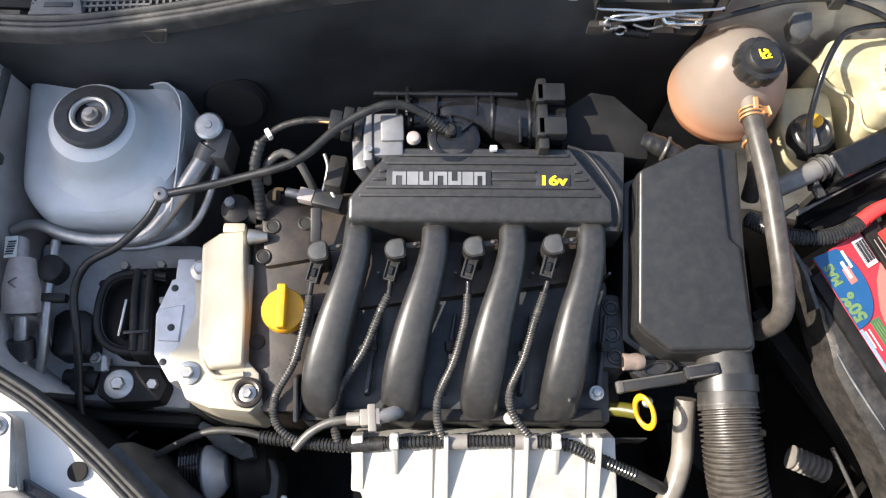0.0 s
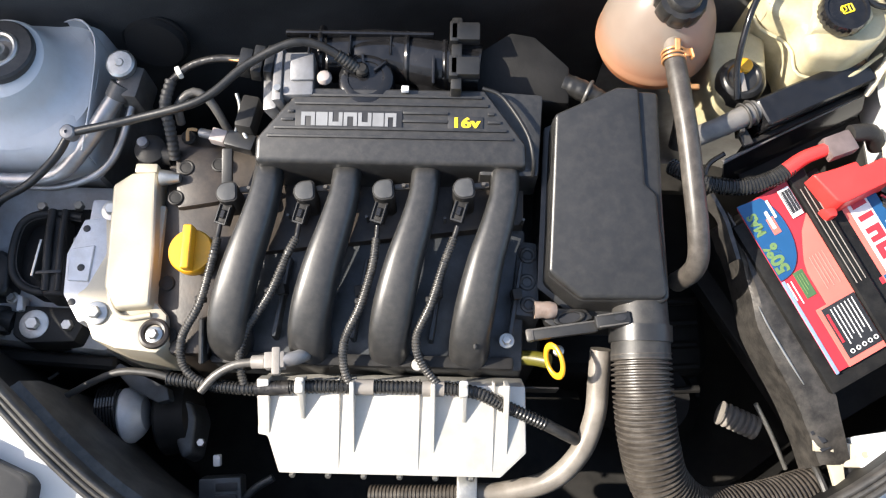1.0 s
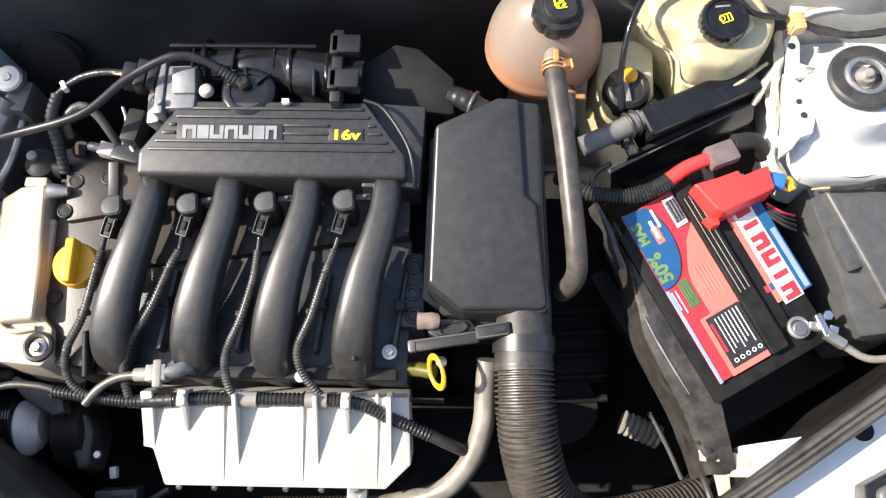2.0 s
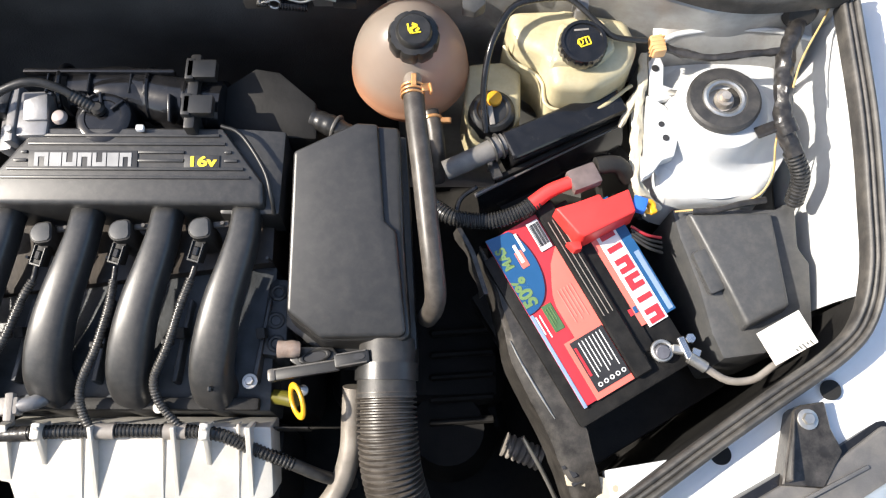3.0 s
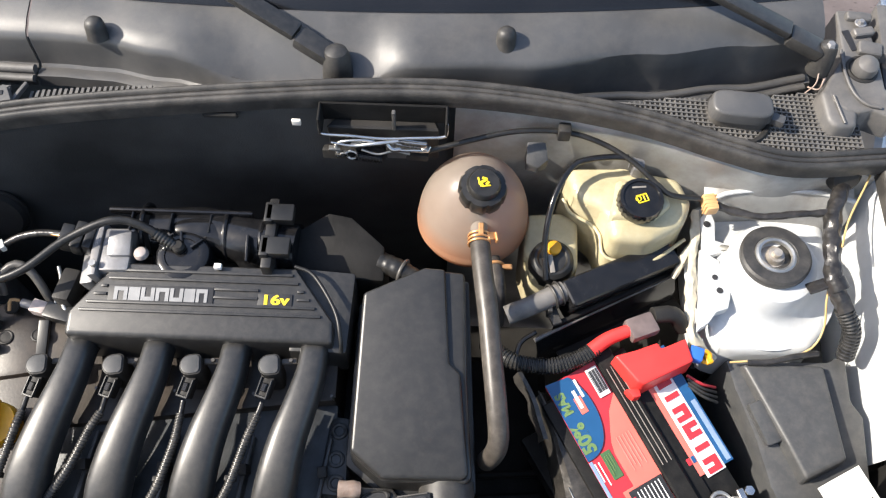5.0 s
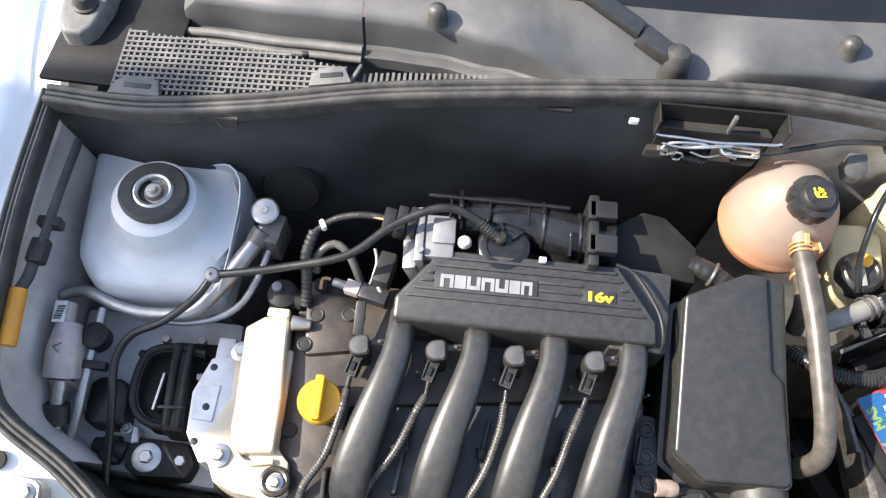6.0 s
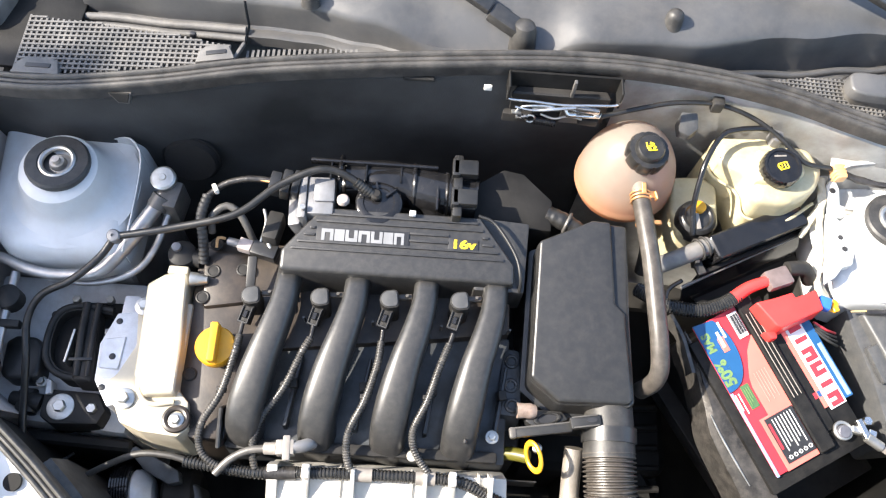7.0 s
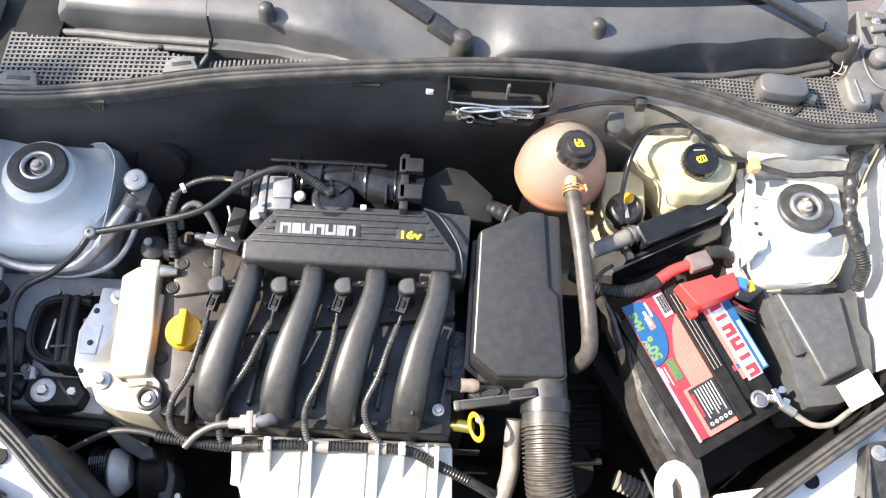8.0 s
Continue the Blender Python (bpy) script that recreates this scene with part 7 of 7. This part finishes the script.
def battery_leads():
    t = thing("negative_lead", (0.70, -0.12, 0.74), "grey battery lead with a zinc terminal clamp", "battery lead")
    p = bat(0.202, 0.107, 0.006)
    b = ring(0.0103, 0.0026, 28, 8, Matrix.Translation(p))
    rbox((0.022, 0.012, 0.012), Matrix.Translation(p) @ T(0.019, 0.001, 0.0, 0, 0, -8) @ Matrix.Diagonal((0.8, 0.8, 0.8, 1)), 0.002, 1, b)
    part("clamp", b, STEEL, t)
    b = BM()
    rbox((0.008, 0.026, 0.008), Matrix.Translation(p) @ T(0.024, 0.002, 0.004, 0, 0, 20), 0.001, 1, b)
    lathe([(0.0055, 0), (0.0055, 0.008), (0, 0.009)], 6, Matrix.Translation(p) @ T(0.030, 0.012, 0.002), b)
    rbox((0.010, 0.012, 0.006), Matrix.Translation(p) @ T(0.036, -0.004, 0.002, 0, 0, -20), 0.001, 1, b)
    part("bolt", b, CHROME, t)
    part("cable", tube([(0.702, -0.124, 0.766), (0.716, -0.133, 0.764), (0.743, -0.147, 0.758), (0.770, -0.146, 0.758), (0.788, -0.135, 0.760), (0.81, -0.12, 0.755)], 0.0043, 12), GREYCABLE, t)
    part("ferrule", tube([(0.700, -0.123, 0.7665), (0.718, -0.134, 0.764)], 0.0066, 12, 0.01), STEEL, t)
    c = thing("terminal_cover", (0.60, 0.03, 0.80), "bright red plastic battery terminal cover", "terminal cover")
    b = BM()
    prism([(0.551, 0.028), (0.576, -0.003), (0.584, -0.005), (0.643, 0.025), (0.636, 0.052), (0.6075, 0.040), (0.603, 0.047), (0.575, 0.036)], 0.788, lambda x, y: 0.824 + 0.08 * (y - 0.03), 0.003, 3, 0.002, b)
    part("hood", b, REDCOVER, c)
    b = BM()
    prism([(0.566, -0.004), (0.575, -0.014), (0.584, -0.012), (0.582, -0.002)], 0.786, 0.806, 0.003, 2, 0.0, b)
    part("lip", b, REDCOVER, c)
    d = thing("positive_lead", (0.50, 0.03, 0.78), "red battery lead in black corrugated conduit", "battery lead")
    part("conduit", tube([(0.412, 0.052, 0.785), (0.426, 0.037, 0.797), (0.445, 0.025, 0.801), (0.483, 0.021, 0.802), (0.514, 0.029, 0.806), (0.537, 0.042, 0.811)], 0.0098, 20, corr=0.14, pitch=0.0036), CONDUIT, d)
    part("sleeve", tube([(0.530, 0.038, 0.811), (0.549, 0.051, 0.817), (0.576, 0.061, 0.823)], [0.0088, 0.0080, 0.0072], 14), REDCOVER, d, "red cable sleeve")
    part("lug", rbox((0.034, 0.026, 0.016), T(0.586, 0.064, 0.822, 0, 0, 22), 0.004), SMOKE, d, "smoky see-through lug cover")
    part("link", tube([(0.600, 0.078, 0.824), (0.625, 0.082, 0.82), (0.64, 0.075, 0.80)], 0.010, 12), DULLBLACK, d)
    e = thing("terminal_clip", (0.65, 0.035, 0.80), "blue and yellow plastic connectors beside the red cover", "connector")
    part("plug", rbox((0.016, 0.016, 0.012), T(0.6465, 0.036, 0.815, 0, 0, -20), 0.002), BLUEPL, e, "blue plug")
    b = ring(0.006, 0.0025, 18, 8, T(0.657, 0.034, 0.815, 30, 0, 0))
    rbox((0.008, 0.012, 0.006), T(0.661, 0.032, 0.813, 0, 0, 20), 0.001, 1, b)
    part("clip", b, YELLOW, e, "yellow clip")
    f = thing("relay_wires", (0.665, 0.02, 0.77), "thin dark red wires beside the battery", "wiring")
    for k in range(4):
        part("wire", tube([(0.642, 0.02 - 0.004 * k, 0.79), (0.66, 0.012 - 0.005 * k, 0.785), (0.68, 0.014 - 0.006 * k, 0.77)], 0.0018, 6), REDLABEL if k == 0 else RUBBER, f)


battery_leads()


def battery_tray():
    t = thing("battery_tray", (0.52, -0.1, 0.70), "worn grey steel plate along the battery", "battery tray")
    rows = []
    left = spline([(0.472, -0.005, 0.776), (0.480, -0.025, 0.770), (0.489, -0.045, 0.764), (0.503, -0.100, 0.750), (0.509, -0.124, 0.742), (0.535, -0.174, 0.730), (0.548, -0.198, 0.724), (0.563, -0.234, 0.715), (0.576, -0.270, 0.705)], 0.011)
    right = spline([(0.4735, 0.0005, 0.778), (0.489, -0.0255, 0.7735), (0.526, -0.0855, 0.757), (0.5845, -0.182, 0.733), (0.596, -0.215, 0.722), (0.610, -0.268, 0.704)], 0.011)
    right = [right[round(i * (len(right) - 1) / (len(left) - 1))] for i in range(len(left))]
    for k, (a, c) in enumerate(zip(left, right)):
        a = a + Vector((0.0012 * noise.noise((k * 0.7, 0, 0)), 0, 0))
        rows.append([(a.x - 0.004, a.y - 0.002, a.z - 0.05), (a.x, a.y, a.z - 0.003), (a.x + 0.003, a.y + 0.001, a.z), tuple(a.lerp(c, 0.3) + Vector((0, 0, 0.002))), tuple(a.lerp(c, 0.7)), tuple(c), (c.x + 0.002, c.y, c.z - 0.006)])
    part("plate", sheet(rows, 0.002), TRAYMETAL, t)
    # highlight along the plate's edge, modelled as a thin pale tube
    b = BM()
    tube([(0.507, -0.102, 0.7515), (0.519, -0.125, 0.7455), (0.540, -0.160, 0.7375), (0.556, -0.185, 0.7315)], [0.0006, 0.0015, 0.0015, 0.0006], 8, bm=b)
    part("edge_highlight", b, STEEL, t)
    rows = []
    P = spline([(0.449, 0.014, 0.801), (0.464, -0.013, 0.795), (0.473, -0.039, 0.787), (0.479, -0.056, 0.781)], 0.008)
    for k, p in enumerate(P):
        rows.append([(p.x - 0.006 - 0.002 * math.sin(k * 1.3), p.y - 0.002, p.z - 0.014), (p.x - 0.002, p.y - 0.001, p.z), (p.x + 0.003, p.y, p.z - 0.001)])
    part("flange", sheet(rows, 0.0015), TRAYMETAL, t)
    for x, y, w, h in ((0.575, -0.240, 0.006, 0.014), (0.566, -0.236, 0.004, 0.004), (0.580, -0.252, 0.012, 0.004), (0.545, -0.110, 0.004, 0.006)):
        part("slot", rbox((w, h, 0.001), T(x, y, 0.7465 + 0.262 * (y + 0.11) + 0.002, -12, 0, 25), 0.0002, 1), INK, t)
    s = thing("front_bracket", (0.60, -0.26, 0.68), "cream painted steel bracket at the front of the battery tray", "bracket")
    zb = lambda x, y: 0.706 + 0.12 * (x - 0.61)
    for out in ([(0.606, -0.244), (0.640, -0.254), (0.640, -0.272), (0.600, -0.271)], [(0.600, -0.287), (0.638, -0.288), (0.634, -0.310), (0.606, -0.308)], [(0.619, -0.266), (0.640, -0.268), (0.639, -0.292), (0.617, -0.292)], [(0.584, -0.262), (0.601, -0.266), (0.601, -0.306), (0.590, -0.300)]):
        part("frame", prism(out, 0.698, zb, 0.002, 2), CREAM, s)
    part("window_floor", rbox((0.024, 0.022, 0.003), T(0.609, -0.280, 0.696), 0.0005), INK, s)
    part("stud", lathe([(0.007, 0), (0.007, 0.002), (0.004, 0.003), (0.004, 0.006), (0, 0.006)], 16, T(0.622, -0.258, 0.7075)), CREAM, s)
    part("tab", prism([(0.566, -0.240), (0.572, -0.236), (0.576, -0.248), (0.590, -0.248), (0.590, -0.256), (0.570, -0.255)], 0.702, 0.7105, 0.001, 1), CREAM, s)
    part("duct_rim", ring(0.042, 0.004, 36, 8, T(0.592, -0.295, 0.655, 0, 75, 15)), RUBBER, s)
    r = tube([(0.527, -0.197, 0.660), (0.550, -0.232, 0.640), (0.570, -0.268, 0.620)], 0.0028, 8)
    solo("lower_rod", r, STEEL, "thin bare steel rod low beside the battery tray", "rod")
    g = BM()
    rbox((0.26, 0.22, 0.03), T(0.63, -0.07, 0.60, 0, 0, -60), 0.004, 2, g)
    part("floor", g, DULLBLACK, t)


battery_tray()


def fuse_box():
    t = thing("fuse_box", (0.76, -0.04, 0.70), "dark grey moulded plastic fuse box cover", "fuse box")
    b = BM()
    prism([(0.686, 0.044), (0.812, 0.046), (0.818, 0.052), (0.832, 0.050), (0.834, 0.0), (0.846, -0.018), (0.843, -0.095), (0.785, -0.122), (0.738, -0.128), (0.726, -0.10), (0.712, -0.045), (0.694, 0.010)], 0.66, lambda x, y: 0.783 + 0.17 * y, 0.005, 2, 0.004, b)
    part("skirt", b, FUSE, t)
    b = BM()
    prism([(0.701, 0.036), (0.800, 0.038), (0.812, -0.074), (0.760, -0.098), (0.742, -0.06)], 0.74, lambda x, y: 0.797 + 0.10 * y, 0.005, 3, 0.005, b)
    part("raised_lid", b, FUSE, t)
    b = BM()
    rbox((0.022, 0.050, 0.010), T(0.726, -0.030, 0.784, 8, 0, 22), 0.004, 2, b)
    part("side_clip", b, FUSE, t)
    g = BM()
    rbox((0.050, 0.038, 0.0012), T(0.790, -0.112, 0.813, 10, -12, 28), 0.0003, 1, g)
    tag = solo("paper_tag", g, PAPER, "white paper tag tucked under the bonnet seal", "tag")
    b = BM()
    for k in range(5):
        rbox((0.0011, 0.003 + 0.002 * (k % 3), 0.0005), T(0.790, -0.112, 0.813, 10, -12, 28) @ T(0.002 + 0.0042 * k, -0.0155 + 0.0008 * (k % 2), 0.001, 0, 0, 15), 0.0, 1, b)
    o = link_mesh("writing", b, INK)
    o.parent = tag


fuse_box()


def right_wiring():
    t = thing("side_harness", (0.80, 0.14, 0.80), "black taped wiring harness over the strut tower", "wiring harness")
    part("taped_run", tube([(0.822, 0.236, 0.884), (0.815, 0.215, 0.885), (0.800, 0.182, 0.884), (0.794, 0.142, 0.879), (0.793, 0.106, 0.869), (0.808, 0.079, 0.853)], [0.0100, 0.0090, 0.0098, 0.0088, 0.0100, 0.0092, 0.0104, 0.0090, 0.0096, 0.0088, 0.0098, 0.0094], 20, 0.0022, crumple=0.22), TAPE, t)
    part("conduit", tube([(0.806, 0.082, 0.853), (0.821, 0.064, 0.832), (0.824, 0.045, 0.80)], 0.0105, 16, corr=0.14, pitch=0.0046), CONDUIT, t)
    part("grommet", lathe([(0.020, -0.004), (0.020, 0.004), (0.014, 0.010), (0.012, 0.010)], 24, T(0.818, 0.233, 0.893, 60, 0, 0)), DULLBLACK, t)
    b = BM()
    tube([(0.799, 0.097, 0.866), (0.7935, 0.110, 0.870)], 0.0115, 14, 0.006, bm=b)
    rbox((0.022, 0.016, 0.004), T(0.777, 0.104, 0.862, -25, -20, 15), 0.001, 1, b)
    part("tape_flag", b, TAPE, t)
    part("branch", tube([(0.675, 0.202, 0.868), (0.694, 0.194, 0.868), (0.724, 0.186, 0.872), (0.760, 0.187, 0.878), (0.796, 0.187, 0.884)], [0.0046, 0.0050, 0.0040, 0.0044, 0.0038, 0.0046], 12, 0.003, crumple=0.25), TAPE, t)
    part("tan_plug", rbox((0.015, 0.022, 0.015), T(0.667, 0.203, 0.868, 0, 0, 10), 0.003), TAN, t, "tan plug with ribs")
    b = BM()
    for k in range(4):
        rbox((0.016, 0.0018, 0.016), T(0.667, 0.196 + 0.0048 * k, 0.868, 0, 0, 10), 0.0005, 1, b)
    part("plug_rib", b, TAN, t)
    part("yellow_wire", tube([(0.853, 0.240, 0.892), (0.846, 0.226, 0.890), (0.823, 0.189, 0.888), (0.811, 0.167, 0.888), (0.800, 0.140, 0.889)], 0.0012, 8), YWIRE, t, "thin yellow wire")
    part("yellow_wire", tube([(0.790, 0.103, 0.860), (0.791, 0.089, 0.846), (0.796, 0.074, 0.824), (0.789, 0.057, 0.812), (0.774, 0.046, 0.808), (0.745, 0.038, 0.806), (0.69, 0.034, 0.800)], 0.0012, 8), YWIRE, t)
    part("floor_lead", tube([(0.790, 0.046, 0.806), (0.760, 0.040, 0.808), (0.735, 0.034, 0.806), (0.71, 0.034, 0.80)], 0.0038, 8), TAPE, t)
    c = thing("release_cable", (0.49, 0.26, 0.88), "black bonnet release cable clipped under the cowl", "cable")
    part("cable", tube([(0.338, 0.236, 0.908), (0.387, 0.246, 0.918), (0.437, 0.256, 0.924), (0.492, 0.262, 0.918), (0.536, 0.254, 0.910), (0.573, 0.236, 0.900), (0.601, 0.214, 0.890), (0.618, 0.205, 0.882), (0.655, 0.207, 0.872)], 0.0033, 12), CAPBLACK, c)
    part("cable", tube([(0.568, 0.241, 0.902), (0.552, 0.242, 0.901), (0.523, 0.238, 0.900), (0.504, 0.231, 0.895), (0.486, 0.202, 0.885), (0.478, 0.175, 0.868), (0.476, 0.148, 0.842), (0.480, 0.120, 0.822)], 0.0037, 12), GLOSSBLACK, c)
    part("clip", rbox((0.015, 0.014, 0.020), T(0.492, 0.262, 0.918), 0.003), RUBBER, c)
    d = thing("tower_bracket", (0.67, 0.13, 0.80), "pale painted steel bracket with holes beside the strut tower", "bracket")
    zt = lambda x, y: 0.834 + 0.10 * (y - 0.13)
    prisms = [("plate", [(0.660, 0.160), (0.681, 0.146), (0.684, 0.134), (0.692, 0.124), (0.690, 0.102), (0.686, 0.088), (0.672, 0.083), (0.662, 0.070), (0.650, 0.062), (0.654, 0.09), (0.657, 0.13)], 0.018),
              ("arm", [(0.664, 0.150), (0.664, 0.200), (0.670, 0.208), (0.678, 0.206), (0.681, 0.196), (0.679, 0.172), (0.690, 0.168), (0.690, 0.158), (0.676, 0.154)], 0.006)]
    for name, out, deep in prisms:
        part(name, prism(out, 0.834 - deep, zt, 0.0015, 2, 0.0), BAYPAINT, d)
    for x, y, r in ((0.674, 0.125, 0.0034), (0.678, 0.109, 0.0038), (0.671, 0.192, 0.0042)):
        part("hole", lathe([(r, 0), (r, 0.0008), (r * 0.85, 0.001)], 16, T(x, y, zt(x, y) + 0.0002)), INK, d)
    part("stud", tube([(0.686, 0.163, 0.836), (0.692, 0.156, 0.846)], 0.0042, 12, 0.006), STEEL, d)
    part("sealant", tube([(0.660, 0.212, 0.838), (0.657, 0.180, 0.834), (0.652, 0.150, 0.830), (0.648, 0.118, 0.824), (0.646, 0.090, 0.816), (0.648, 0.066, 0.806), (0.660, 0.050, 0.797), (0.676, 0.040, 0.792)], [0.0045, 0.006, 0.0042, 0.0065, 0.0048, 0.006, 0.004], 14, 0.003, crumple=0.5, squash=0.7), SEALANT, d, "lumpy yellowed sealant bead")
    part("sealant", tube([(0.660, 0.176, 0.832), (0.650, 0.164, 0.826), (0.641, 0.148, 0.818), (0.634, 0.136, 0.806)], [0.004, 0.0055, 0.004, 0.003], 12, 0.003, crumple=0.5, squash=0.7), SEALANT, d)
    f = thing("tower_flange", (0.75, 0.21, 0.84), "folded sheet metal flange behind the strut tower", "flange")
    line = spline([(0.668, 0.214, 0.850), (0.690, 0.222, 0.862), (0.740, 0.226, 0.868), (0.800, 0.224, 0.868), (0.842, 0.216, 0.864)], 0.012)
    part("lip", tube([tuple(p) for p in line], 0.0030, 10, 0.01), BAYPAINT, f)
    part("sheet", sheet([[(p.x, p.y + 0.030, p.z + 0.012), (p.x, p.y + 0.010, p.z + 0.002), tuple(p), (p.x, p.y - 0.010, p.z - 0.020), (p.x, p.y - 0.014, p.z - 0.060)] for p in line], 0.0015), GREYMETAL, f)


right_wiring()


def bonnet_latch():
    t = thing("bonnet_latch", (0.285, 0.25, 0.88), "greasy steel bonnet latch in a sheet metal bracket", "latch")
    b = BM()
    rbox((0.140, 0.003, 0.030), T(0.287, 0.259, 0.946), 0.001, 1, b)
    rbox((0.003, 0.026, 0.030), T(0.217, 0.247, 0.946), 0.001, 1, b)
    rbox((0.003, 0.026, 0.030), T(0.357, 0.247, 0.946), 0.001, 1, b)
    # sheet metal bracket, coloured near-black for the dark inside of its recess
    part("bracket", b, DEEPBLACK, t)
    part("lip", tube([(0.217, 0.237, 0.957), (0.2165, 0.236, 0.938), (0.222, 0.235, 0.934), (0.250, 0.234, 0.934), (0.287, 0.234, 0.931), (0.320, 0.234, 0.934), (0.352, 0.235, 0.936), (0.3575, 0.236, 0.941), (0.3575, 0.237, 0.957)], 0.0017, 8, 0.004), CHROME, t, "bright bent edge of the bracket")
    b = BM()
    prism([(0.222, 0.246), (0.350, 0.246), (0.345, 0.258), (0.230, 0.258)], 0.880, 0.934, 0.002, 1, 0.0, b)
    part("backing", b, DULLBLACK, t)
    part("stem", rbox((0.004, 0.006, 0.030), T(0.2985, 0.247, 0.948), 0.001), STRIP, t)
    part("wire", tube([(0.232, 0.236, 0.906), (0.234, 0.234, 0.919), (0.246, 0.233, 0.926), (0.270, 0.233, 0.928), (0.286, 0.234, 0.922), (0.302, 0.234, 0.929)], 0.0020, 8, 0.004), CHROME, t)
    part("lever", rbox((0.036, 0.007, 0.008), T(0.318, 0.234, 0.925, 0, 3, -4), 0.002), CHROME, t, "shiny latch lever")
    part("lever", rbox((0.028, 0.005, 0.006), T(0.264, 0.235, 0.922, 0, -6, 4), 0.0015), STEEL, t)
    part("hook", tube([(0.290, 0.232, 0.927), (0.296, 0.228, 0.920), (0.306, 0.230, 0.918)], 0.0026, 8, 0.003), CHROME, t)
    part("pin", rbox((0.010, 0.006, 0.006), T(0.236, 0.232, 0.901), 0.001), CHROME, t)
    part("eye", ring(0.0060, 0.0017, 18, 8, T(0.250, 0.231, 0.902, 80, 0, 0)), CHROME, t)
    part("spring", tube([(0.254, 0.234, 0.897), (0.284, 0.234, 0.893)], 0.0068, 12, corr=0.2, pitch=0.0034), GLOSSBLACK, t, "black coil spring")
    part("cable_end", rbox((0.026, 0.012, 0.012), T(0.325, 0.236, 0.900, 0, 4, 0), 0.003), DULLBLACK, t)
    part("lever", tube([(0.228, 0.233, 0.922), (0.252, 0.231, 0.920), (0.276, 0.230, 0.926), (0.304, 0.232, 0.930)], [0.0014, 0.0022, 0.0026, 0.0018], 8, 0.004), CHROME, t, "bright bent latch rod")
    part("lever", prism([(0.294, 0.228), (0.338, 0.229), (0.341, 0.236), (0.330, 0.240), (0.296, 0.238)], 0.914, 0.9175, 0.001, 1), CHROME, t, "bright latch plate")
    part("rivet", lathe([(0.0036, 0), (0.0036, 0.002), (0.002, 0.003), (0, 0.003)], 14, T(0.333, 0.232, 0.9175)), STEEL, t)
    part("pin", rbox((0.013, 0.006, 0.003), T(0.231, 0.232, 0.912, 0, 12, 4), 0.001), STEEL, t)
    part("pin", rbox((0.009, 0.005, 0.004), T(0.242, 0.230, 0.907, 0, -8, 0), 0.001), CHROME, t)
    part("return_arm", tube([(0.262, 0.230, 0.914), (0.280, 0.229, 0.908), (0.298, 0.231, 0.912), (0.316, 0.232, 0.906)], 0.0015, 8, 0.004), STEEL, t)
    part("housing", prism([(0.214, 0.236), (0.290, 0.236), (0.286, 0.246), (0.216, 0.246)], 0.886, lambda x, y: 0.904 - 0.10 * abs(x - 0.24), 0.004, 2), DULLBLACK, t, "dark greasy latch housing")
    part("plate", prism([(0.288, 0.238), (0.334, 0.238), (0.330, 0.246), (0.292, 0.246)], 0.888, 0.918, 0.002, 1), STRIP, t)


bonnet_latch()
